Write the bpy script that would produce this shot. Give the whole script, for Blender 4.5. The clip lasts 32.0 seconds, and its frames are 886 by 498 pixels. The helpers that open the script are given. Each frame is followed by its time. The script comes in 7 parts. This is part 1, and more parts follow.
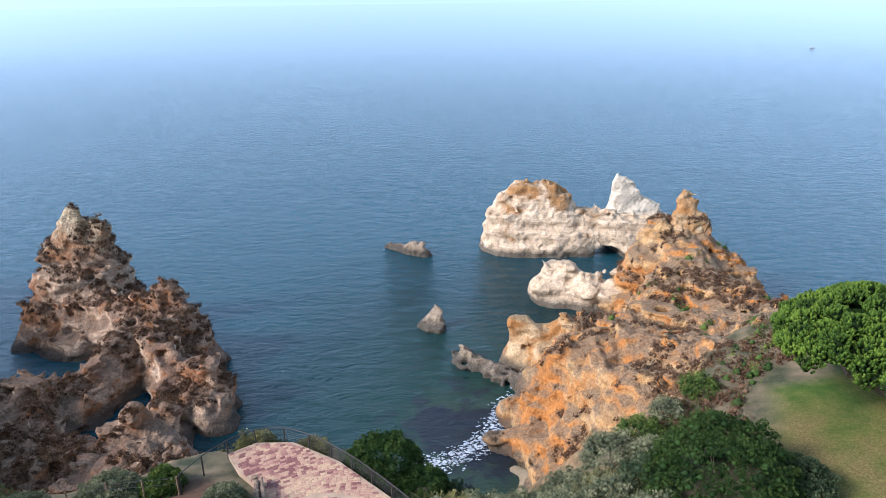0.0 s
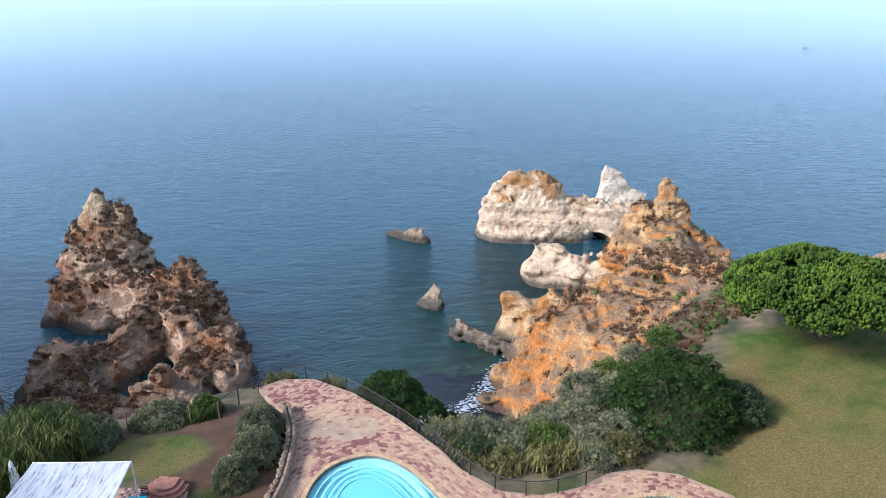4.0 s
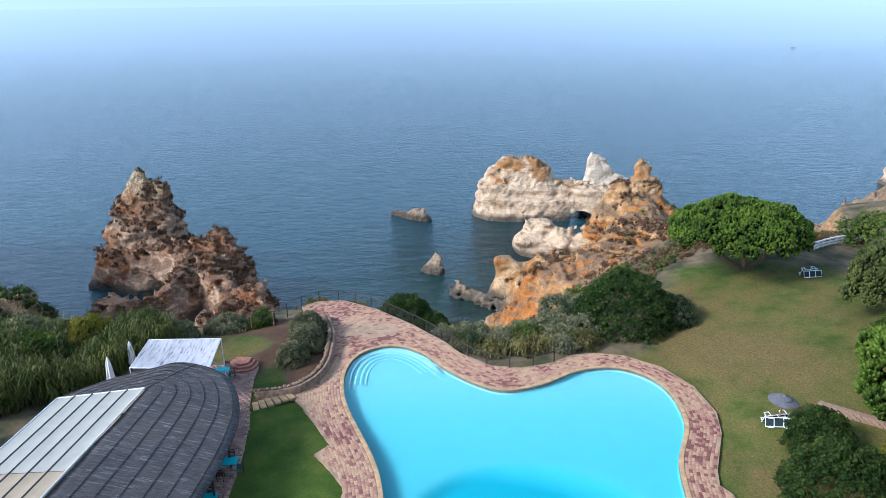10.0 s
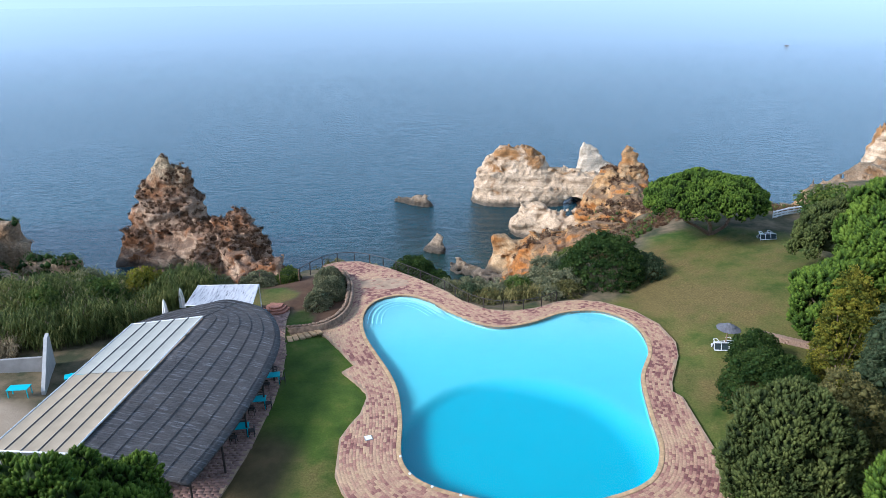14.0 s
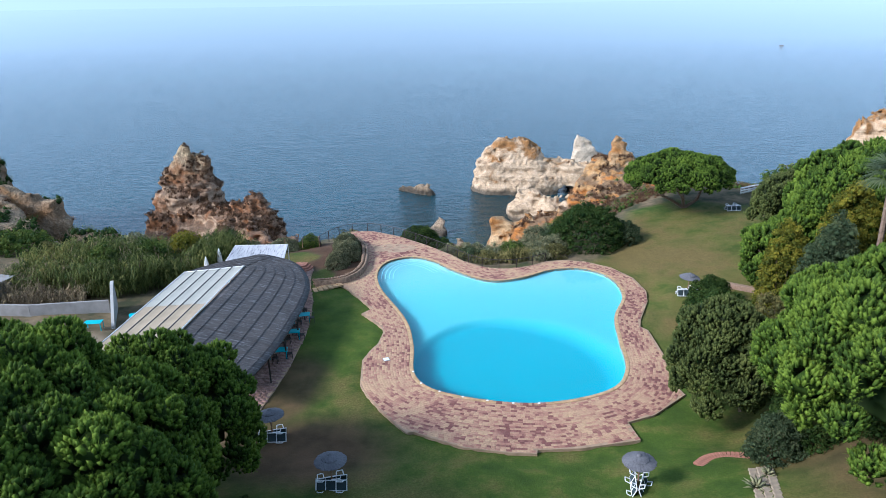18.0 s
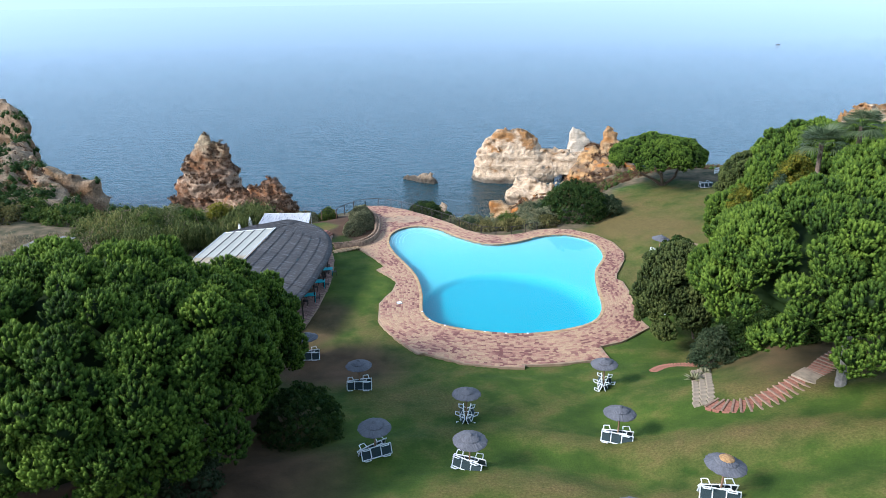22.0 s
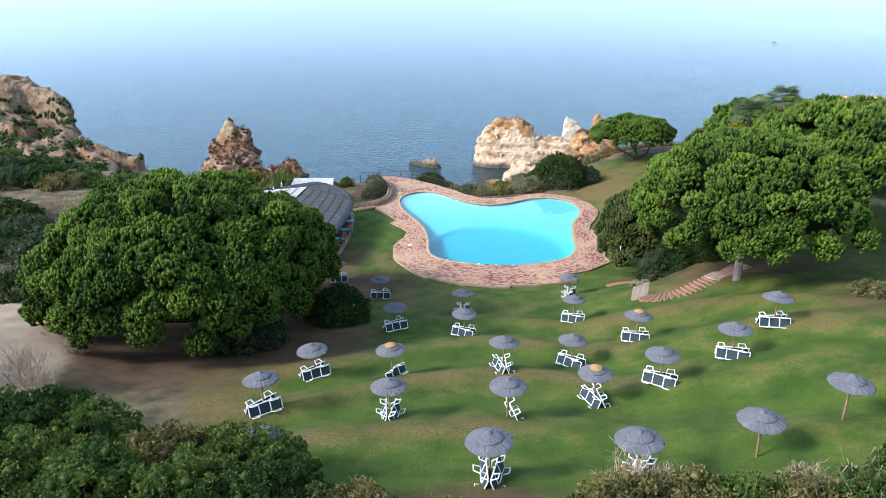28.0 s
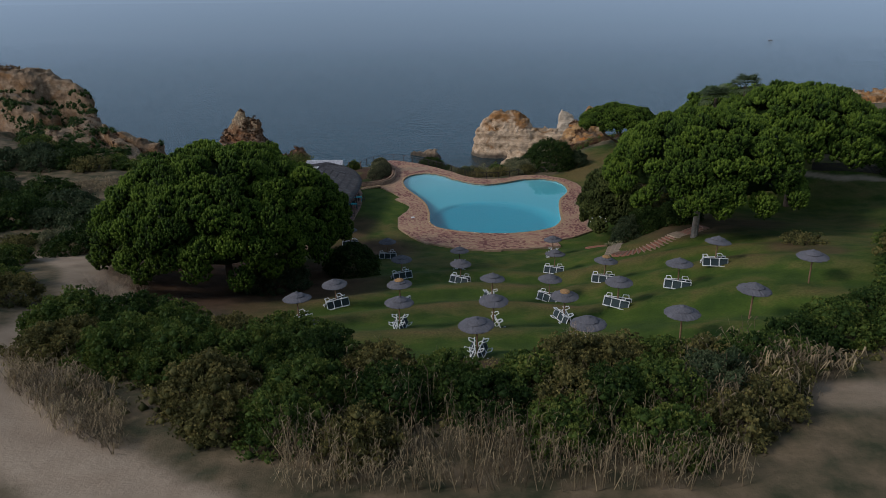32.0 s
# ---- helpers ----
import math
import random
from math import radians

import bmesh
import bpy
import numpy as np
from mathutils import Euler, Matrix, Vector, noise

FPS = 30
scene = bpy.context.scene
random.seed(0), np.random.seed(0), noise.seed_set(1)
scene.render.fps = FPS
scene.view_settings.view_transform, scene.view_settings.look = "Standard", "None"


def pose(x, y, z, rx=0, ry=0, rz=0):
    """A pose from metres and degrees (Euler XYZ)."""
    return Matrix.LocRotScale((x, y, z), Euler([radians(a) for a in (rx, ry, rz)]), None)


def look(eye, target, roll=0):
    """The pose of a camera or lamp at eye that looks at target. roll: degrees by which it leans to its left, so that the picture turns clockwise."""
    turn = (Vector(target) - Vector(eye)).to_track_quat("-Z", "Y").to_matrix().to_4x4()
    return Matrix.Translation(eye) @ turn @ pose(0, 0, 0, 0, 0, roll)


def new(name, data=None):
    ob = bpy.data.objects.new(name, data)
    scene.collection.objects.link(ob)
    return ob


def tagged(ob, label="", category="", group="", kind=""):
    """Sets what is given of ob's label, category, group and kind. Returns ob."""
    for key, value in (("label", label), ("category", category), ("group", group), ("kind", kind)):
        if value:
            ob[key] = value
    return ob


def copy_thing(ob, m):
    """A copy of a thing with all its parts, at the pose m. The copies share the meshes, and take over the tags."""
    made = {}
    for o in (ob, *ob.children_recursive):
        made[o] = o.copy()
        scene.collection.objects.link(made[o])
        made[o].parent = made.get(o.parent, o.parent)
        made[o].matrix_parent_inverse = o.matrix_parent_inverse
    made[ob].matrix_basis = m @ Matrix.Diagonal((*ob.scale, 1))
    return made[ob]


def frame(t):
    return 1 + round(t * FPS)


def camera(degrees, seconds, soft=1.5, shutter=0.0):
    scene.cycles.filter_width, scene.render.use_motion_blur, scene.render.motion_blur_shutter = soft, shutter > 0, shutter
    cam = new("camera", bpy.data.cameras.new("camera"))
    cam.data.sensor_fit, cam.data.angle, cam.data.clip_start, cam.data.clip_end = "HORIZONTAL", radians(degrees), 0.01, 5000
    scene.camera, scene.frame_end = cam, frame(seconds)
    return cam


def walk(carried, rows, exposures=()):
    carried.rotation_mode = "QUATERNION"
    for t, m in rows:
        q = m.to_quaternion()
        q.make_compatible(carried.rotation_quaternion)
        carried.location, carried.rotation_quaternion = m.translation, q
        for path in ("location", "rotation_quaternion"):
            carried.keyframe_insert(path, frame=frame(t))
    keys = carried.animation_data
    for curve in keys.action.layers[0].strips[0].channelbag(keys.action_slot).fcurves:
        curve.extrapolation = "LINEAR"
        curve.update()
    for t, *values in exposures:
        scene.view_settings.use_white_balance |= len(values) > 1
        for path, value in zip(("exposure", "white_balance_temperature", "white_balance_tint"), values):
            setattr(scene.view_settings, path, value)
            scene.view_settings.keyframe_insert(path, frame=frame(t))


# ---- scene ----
cam = camera(65.5, 32.0, soft=0.85)
METRES, EYE, TILT, LEAN, TURN = 68.0, 47.5, -20.2, 0.8, 0.0
ROWS = [
    (0.0, 0.0000, 0.0000, 0.0000, 0.00, 0.00, -0.00),
    (0.5, 0.0006, -0.0117, -0.0045, 0.00, -0.01, -0.01),
    (1.0, 0.0009, -0.0248, -0.0090, -0.01, -0.02, -0.02),
    (1.5, 0.0014, -0.0385, -0.0139, -0.02, -0.03, -0.03),
    (2.0, 0.0010, -0.0536, -0.0187, -0.06, -0.05, -0.04),
    (2.5, 0.0011, -0.0691, -0.0243, -0.08, -0.03, -0.05),
    (3.0, 0.0008, -0.0851, -0.0294, -0.12, -0.03, -0.05),
    (3.5, -0.0001, -0.1019, -0.0345, -0.17, -0.03, -0.05),
    (5.5, -0.0021, -0.1701, -0.0579, -0.24, -0.02, 0.05),
    (6.0, -0.0033, -0.1881, -0.0643, -0.27, 0.01, 0.05),
    (6.5, -0.0039, -0.2060, -0.0710, -0.27, 0.03, 0.04),
    (7.0, -0.0046, -0.2240, -0.0779, -0.27, 0.06, 0.02),
    (7.5, -0.0058, -0.2428, -0.0839, -0.30, 0.06, 0.04),
    (8.0, -0.0066, -0.2613, -0.0901, -0.32, 0.06, 0.05),
    (8.5, -0.0077, -0.2794, -0.0969, -0.34, 0.06, 0.05),
    (9.0, -0.0087, -0.2981, -0.1033, -0.37, 0.04, 0.06),
    (9.5, -0.0093, -0.3163, -0.1103, -0.38, 0.05, 0.06),
    (10.0, -0.0107, -0.3347, -0.1171, -0.42, 0.05, 0.07),
    (10.5, -0.0113, -0.3527, -0.1236, -0.43, 0.03, 0.08),
    (11.0, -0.0126, -0.3707, -0.1303, -0.45, 0.02, 0.08),
    (11.5, -0.0141, -0.3891, -0.1373, -0.50, 0.02, 0.09),
    (12.0, -0.0146, -0.4068, -0.1444, -0.49, 0.02, 0.10),
    (12.5, -0.0159, -0.4248, -0.1516, -0.52, 0.02, 0.09),
    (13.0, -0.0169, -0.4434, -0.1576, -0.52, -0.03, 0.13),
    (13.5, -0.0176, -0.4609, -0.1649, -0.52, -0.01, 0.11),
    (14.0, -0.0187, -0.4793, -0.1714, -0.52, -0.02, 0.14),
    (14.5, -0.0193, -0.4972, -0.1781, -0.52, -0.03, 0.17),
    (16.5, -0.0235, -0.5703, -0.2071, -0.55, 0.03, 0.22),
    (17.0, -0.0242, -0.5891, -0.2143, -0.55, 0.04, 0.21),
    (17.5, -0.0251, -0.6079, -0.2216, -0.54, 0.06, 0.20),
    (18.0, -0.0260, -0.6270, -0.2287, -0.52, 0.08, 0.19),
    (18.5, -0.0274, -0.6461, -0.2358, -0.54, 0.09, 0.19),
    (19.0, -0.0278, -0.6654, -0.2430, -0.52, 0.10, 0.21),
    (19.5, -0.0284, -0.6843, -0.2507, -0.53, 0.11, 0.17),
    (20.0, -0.0299, -0.7039, -0.2573, -0.53, 0.08, 0.19),
    (20.5, -0.0305, -0.7231, -0.2646, -0.52, 0.08, 0.17),
    (21.0, -0.0314, -0.7420, -0.2715, -0.49, 0.06, 0.17),
    (21.5, -0.0319, -0.7610, -0.2787, -0.46, 0.05, 0.13),
    (22.0, -0.0327, -0.7796, -0.2856, -0.44, 0.04, 0.14),
    (22.5, -0.0329, -0.7990, -0.2924, -0.42, 0.03, 0.12),
    (23.0, -0.0335, -0.8178, -0.2995, -0.41, 0.03, 0.11),
    (23.5, -0.0336, -0.8368, -0.3063, -0.39, 0.01, 0.10),
    (24.0, -0.0336, -0.8558, -0.3133, -0.37, 0.01, 0.09),
    (24.5, -0.0335, -0.8748, -0.3201, -0.35, -0.01, 0.06),
    (25.0, -0.0336, -0.8935, -0.3270, -0.33, -0.02, 0.06),
    (25.5, -0.0336, -0.9117, -0.3341, -0.32, -0.03, 0.07),
    (27.5, -0.0341, -0.9844, -0.3611, -0.24, -0.07, 0.01),
    (28.0, -0.0340, -1.0023, -0.3679, -0.21, -0.07, -0.01),
    (28.5, -0.0339, -1.0176, -0.3739, -0.21, -0.09, -0.02),
    (29.0, -0.0337, -1.0353, -0.3806, -0.19, -0.10, -0.03),
    (29.5, -0.0334, -1.0529, -0.3872, -0.18, -0.12, -0.04),
    (30.0, -0.0333, -1.0708, -0.3937, -0.17, -0.13, -0.05),
    (30.5, -0.0333, -1.0884, -0.4004, -0.17, -0.14, -0.06),
    (31.0, -0.0335, -1.1059, -0.4070, -0.17, -0.14, -0.07),
    (31.5, -0.0336, -1.1235, -0.4135, -0.19, -0.17, -0.08),
    (32.0, -0.0337, -1.1410, -0.4199, -0.21, -0.21, -0.10),
]
walk(cam, [(t, pose(0, 0, EYE, TILT, LEAN, TURN) @ pose(METRES * x, METRES * y, METRES * z, 90 + pitch, roll, yaw)) for t, x, y, z, yaw, pitch, roll in ROWS],
     [(0.0, 0.80, 5180, 17), (4.5, 0.78, 5160, 17), (9.0, 0.60, 5100, 15), (17.0, 0.58, 5080, 14), (22.0, 0.74, 5180, 13), (28.0, 0.92, 5330, 15), (31.1, 1.0, 5350, 15), (31.4, 0.66, 5400, 16), (31.6, 0.18, 5500, 17), (31.8, -0.40, 5550, 17), (32.0, -1.0, 5600, 17)])

# ---------------------------------------------------------------- world, sun
SUN_TO = Vector((-0.78, -0.30, 0.55)).normalized()
world = bpy.data.worlds.new("world")
scene.world = world
world.use_nodes = True
wn = world.node_tree.nodes
sky = wn.new("ShaderNodeTexSky")
sky.sky_type = "NISHITA"
sky.sun_disc = False
sky.sun_elevation = math.asin(SUN_TO.z)
sky.sun_rotation = math.atan2(SUN_TO.x, SUN_TO.y)
sky.air_density, sky.dust_density, sky.ozone_density = 1.3, 0.8, 2.0
# the haze at the skyline goes on below it
way, lift, joined = wn.new("ShaderNodeTexCoord"), wn.new("ShaderNodeSeparateXYZ"), wn.new("ShaderNodeCombineXYZ")
high = wn.new("ShaderNodeMath")
high.operation = "MAXIMUM"
high.inputs[1].default_value = 0.32
wl = world.node_tree.links
wl.new(way.outputs["Generated"], lift.inputs[0])
wl.new(lift.outputs[0], joined.inputs[0])
wl.new(lift.outputs[1], joined.inputs[1])
wl.new(lift.outputs[2], high.inputs[0])
wl.new(high.outputs[0], joined.inputs[2])
wl.new(joined.outputs[0], sky.inputs[0])
# a hazy morning: the blue is washed out
haze = wn.new("ShaderNodeHueSaturation")
haze.inputs["Hue"].default_value = 0.472
haze.inputs["Saturation"].default_value = 0.54
wl.new(sky.outputs[0], haze.inputs["Color"])
wl.new(haze.outputs[0], wn["Background"].inputs[0])
wn["Background"].inputs[1].default_value = 0.156
sun = new("sun", bpy.data.lights.new("sun", "SUN"))
sun.data.energy, sun.data.angle, sun.data.color = 3.6, radians(14), (1.0, 0.87, 0.68)
sun.matrix_world = look(SUN_TO * 300, (0, 0, 0))


# ---------------------------------------------------------------- tools
def hash3(ix, iy, iz, seed):
    h = (ix.astype(np.uint32) * np.uint32(374761393) + iy.astype(np.uint32) * np.uint32(668265263)
         + iz.astype(np.uint32) * np.uint32(2147483647) + np.uint32(seed * 1274126177 & 0xFFFFFFFF))
    h = (h ^ (h >> np.uint32(13))) * np.uint32(1274126177)
    h = h ^ (h >> np.uint32(16))
    return (h & np.uint32(0xFFFFFF)).astype(np.float64) / 0xFFFFFF


def vnoise(x, y, z, size, seed=1):
    """Smooth value noise, -1 to 1, with cells of that size."""
    x, y, z = np.broadcast_arrays(np.asarray(x, float) / size, np.asarray(y, float) / size, np.asarray(z, float) / size)
    ix, iy, iz = np.floor(x).astype(np.int64), np.floor(y).astype(np.int64), np.floor(z).astype(np.int64)
    fx, fy, fz = x - ix, y - iy, z - iz
    fx, fy, fz = (f * f * (3 - 2 * f) for f in (fx, fy, fz))
    out = 0
    for dx, wx in ((0, 1 - fx), (1, fx)):
        for dy, wy in ((0, 1 - fy), (1, fy)):
            for dz, wz in ((0, 1 - fz), (1, fz)):
                out = out + wx * wy * wz * hash3(ix + dx, iy + dy, iz + dz, seed)
    return out * 2 - 1


def smooth(a, b, x):
    u = np.clip((x - a) / (b - a), 0, 1)
    return u * u * (3 - 2 * u)


def mesh_of(name, verts, faces, mats=(), attrs=None, shade=False, index=None):
    """A mesh from arrays; faces: an (n, 3) or (n, 4) array, or a list of such."""
    me = bpy.data.meshes.new(name)
    groups = faces if isinstance(faces, list) else [faces]
    loops = np.concatenate([np.asarray(f).ravel() for f in groups]).astype(np.int32)
    sizes = np.concatenate([np.full(len(f), np.asarray(f).shape[1]) for f in groups])
    starts = np.concatenate([[0], np.cumsum(sizes)[:-1]]).astype(np.int32)
    me.vertices.add(len(verts))
    me.vertices.foreach_set("co", np.asarray(verts, np.float32).ravel())
    me.loops.add(len(loops))
    me.loops.foreach_set("vertex_index", loops)
    me.polygons.add(len(sizes))
    me.polygons.foreach_set("loop_start", starts)
    if index is not None:
        me.polygons.foreach_set("material_index", np.asarray(index, np.int32))
    me.update(calc_edges=True)
    me.validate()
    for m in mats:
        me.materials.append(m)
    for key, values in (attrs or {}).items():
        a = me.attributes.new(key, "FLOAT", "POINT")
        a.data.foreach_set("value", np.asarray(values, np.float32))
    if shade:
        me.polygons.foreach_set("use_smooth", np.ones(len(me.polygons), bool))
    return me


def part(name, bm, material, parent, label="", at=None):
    """Links a bmesh or a mesh as one object under a thing or a part."""
    if isinstance(bm, bmesh.types.BMesh):
        me = bpy.data.meshes.new(name)
        bm.to_mesh(me)
        bm.free()
    else:
        me = bm
    if material is not None and not me.materials:
        me.materials.append(material)
    ob = new(name, me)
    ob.parent = parent
    if at is not None:
        ob.matrix_basis = at
    if label:
        tagged(ob, label)
    return ob


def thing(name, label, category, x=0, y=0, z=0, rz=0, group="", kind="", data=None):
    ob = new(name, data)
    ob.matrix_basis = pose(x, y, z, 0, 0, rz)
    return tagged(ob, label, category, group, kind)


def box(bm, x, y, z, sx, sy, sz, m=None, bevel=0.0):
    made = bmesh.ops.create_cube(bm, size=1.0, matrix=(m or Matrix()) @ Matrix.Translation((x, y, z)) @ Matrix.Diagonal((sx, sy, sz, 1)))
    if bevel:
        edges = list({e for v in made["verts"] for e in v.link_edges})
        bmesh.ops.bevel(bm, geom=edges, offset=bevel, segments=1, affect="EDGES")
    return bm


def rod(bm, a, b, r, r2=None, n=8, caps=True):
    a, b = Vector(a), Vector(b)
    m = Matrix.Translation((a + b) / 2) @ (b - a).to_track_quat("Z", "Y").to_matrix().to_4x4()
    bmesh.ops.create_cone(bm, cap_ends=caps, segments=n, radius1=r, radius2=r if r2 is None else r2, depth=(b - a).length, matrix=m)
    return bm


def tube(bm, points, r, n=6):
    for a, b in zip(points, points[1:]):
        rod(bm, a, b, r, n=n)
    return bm


def curve_through(points, steps=6, closed=True):
    """A smooth line (Catmull-Rom) through points of the plan."""
    p, out, n = np.asarray(points, float), [], len(points)
    for i in range(n if closed else n - 1):
        if closed:
            a, b, c, d = p[i - 1], p[i], p[(i + 1) % n], p[(i + 2) % n]
        else:
            a, b, c, d = p[max(i - 1, 0)], p[i], p[i + 1], p[min(i + 2, n - 1)]
        for k in range(steps):
            t = k / steps
            out.append(0.5 * (2 * b + (c - a) * t + (2 * a - 5 * b + 4 * c - d) * t * t + (3 * b - a - 3 * c + d) * t ** 3))
    if not closed:
        out.append(p[-1])
    return np.array(out)


def line_distance(x, y, line, closed=False):
    """Distance from places to a line of the plan."""
    line = np.asarray(line, float)
    if closed:
        line = np.vstack([line, line[:1]])
    best = np.full(np.shape(x), 1e9)
    for (ax, ay), (bx, by) in zip(line[:, :2], line[1:, :2]):
        dx, dy = bx - ax, by - ay
        t = np.clip(((x - ax) * dx + (y - ay) * dy) / (dx * dx + dy * dy + 1e-12), 0, 1)
        best = np.minimum(best, np.hypot(x - ax - t * dx, y - ay - t * dy))
    return best


def inside(x, y, line):
    line = np.asarray(line, float)
    odd = np.zeros(np.shape(x), bool)
    for (ax, ay), (bx, by) in zip(line, np.roll(line, -1, 0)):
        hit = ((ay > y) != (by > y)) & (x < (bx - ax) * (y - ay) / (by - ay + 1e-12) + ax)
        odd ^= hit
    return odd


def unit(v):
    return v / np.maximum(np.linalg.norm(v, axis=-1, keepdims=True), 1e-9)


def signed(x, y, line):
    """Distance to a closed line, minus inside."""
    d = line_distance(x, y, line, True)
    return np.where(inside(x, y, line), -d, d)


# ---------------------------------------------------------------- materials
class Mat:
    """A node material, written step by step."""

    def __init__(self, name):
        self.m = bpy.data.materials.new(name)
        self.m.use_nodes = True
        self.nodes, self.links = self.m.node_tree.nodes, self.m.node_tree.links
        self.b = self.nodes["Principled BSDF"]
        self.coord = None

    def node(self, kind, **values):
        n = self.nodes.new(kind)
        for k, v in values.items():
            n.inputs[k.replace("_", " ")].default_value = v
        return n

    def where(self, scale=(1, 1, 1), obj=True):
        if self.coord is None:
            self.coord = self.nodes.new("ShaderNodeNewGeometry" if not obj else "ShaderNodeTexCoord")
        m = self.nodes.new("ShaderNodeMapping")
        m.inputs["Scale"].default_value = scale
        self.links.new(self.coord.outputs["Object" if obj else "Position"], m.inputs["Vector"])
        return m.outputs[0]

    def noise(self, scale, detail=4, rough=0.55, stretch=(1, 1, 1), distort=0.0):
        n = self.node("ShaderNodeTexNoise", Scale=scale, Detail=detail, Roughness=rough, Distortion=distort)
        self.links.new(self.where(stretch), n.inputs["Vector"])
        return n.outputs["Fac"]

    def cells(self, scale, stretch=(1, 1, 1), feature="F1", out="Distance"):
        n = self.node("ShaderNodeTexVoronoi", Scale=scale)
        n.feature = feature
        self.links.new(self.where(stretch), n.inputs["Vector"])
        return n.outputs[out]

    def ramp(self, fac, stops):
        n = self.nodes.new("ShaderNodeValToRGB")
        e = n.color_ramp.elements
        while len(e) < len(stops):
            e.new(0.5)
        for el, (pos, col) in zip(e, stops):
            el.position, el.color = pos, (*col, 1) if len(col) == 3 else col
        self.links.new(fac, n.inputs[0])
        return n.outputs[0]

    def level(self, fac, lo, hi, a=0.0, b=1.0):
        n = self.nodes.new("ShaderNodeMapRange")
        for key, v in zip(("From Min", "From Max", "To Min", "To Max"), (lo, hi, a, b)):
            n.inputs[key].default_value = v
        self.links.new(fac, n.inputs["Value"])
        return n.outputs[0]

    def mix(self, fac, a, b, how="MIX"):
        n = self.nodes.new("ShaderNodeMix")
        n.data_type, n.blend_type = "RGBA", how
        for v, i in ((fac, 0), (a, 6), (b, 7)):
            if isinstance(v, (int, float)):
                n.inputs[i].default_value = v
            elif isinstance(v, tuple):
                n.inputs[i].default_value = (*v, 1)
            else:
                self.links.new(v, n.inputs[i])
        return n.outputs[2]

    def math(self, op, a, b=0.0):
        n = self.nodes.new("ShaderNodeMath")
        n.operation = op
        for v, i in ((a, 0), (b, 1)):
            if isinstance(v, (int, float)):
                n.inputs[i].default_value = v
            else:
                self.links.new(v, n.inputs[i])
        return n.outputs[0]

    def attr(self, name):
        n = self.nodes.new("ShaderNodeAttribute")
        n.attribute_name = name
        return n.outputs["Fac"]

    def rand(self):
        return self.nodes.new("ShaderNodeObjectInfo").outputs["Random"]

    def island(self):
        return self.nodes.new("ShaderNodeNewGeometry").outputs["Random Per Island"]

    def axis(self, k):
        s = self.nodes.new("ShaderNodeSeparateXYZ")
        self.links.new(self.where(), s.inputs[0])
        return s.outputs[k]

    def colour(self, c):
        if isinstance(c, tuple):
            self.b.inputs["Base Color"].default_value = (*c, 1)
        else:
            self.links.new(c, self.b.inputs["Base Color"])
        return self

    def rough(self, v):
        if isinstance(v, (int, float)):
            self.b.inputs["Roughness"].default_value = v
        else:
            self.links.new(v, self.b.inputs["Roughness"])
        return self

    def bump(self, height, strength=0.5, distance=0.1):
        n = self.node("ShaderNodeBump", Strength=strength, Distance=distance)
        self.links.new(height, n.inputs["Height"])
        if self.b.inputs["Normal"].is_linked:
            self.links.new(self.b.inputs["Normal"].links[0].from_socket, n.inputs["Normal"])
        self.links.new(n.outputs[0], self.b.inputs["Normal"])
        return self

    def set(self, **values):
        for k, v in values.items():
            self.b.inputs[k.replace("_", " ")].default_value = v
        return self


def plain(name, col, rough=0.6, vary=0.12, size=3.0, bump=0.0, metal=0.0):
    m = Mat(name)
    n = m.noise(size, 5)
    dark = tuple(c * (1 - vary) for c in col)
    light = tuple(min(1, c * (1 + vary)) for c in col)
    m.colour(m.ramp(n, [(0.3, dark), (0.7, light)])).rough(rough).set(Metallic=metal)
    if bump:
        m.bump(m.noise(size * 6, 3), bump, 0.01)
    return m.m


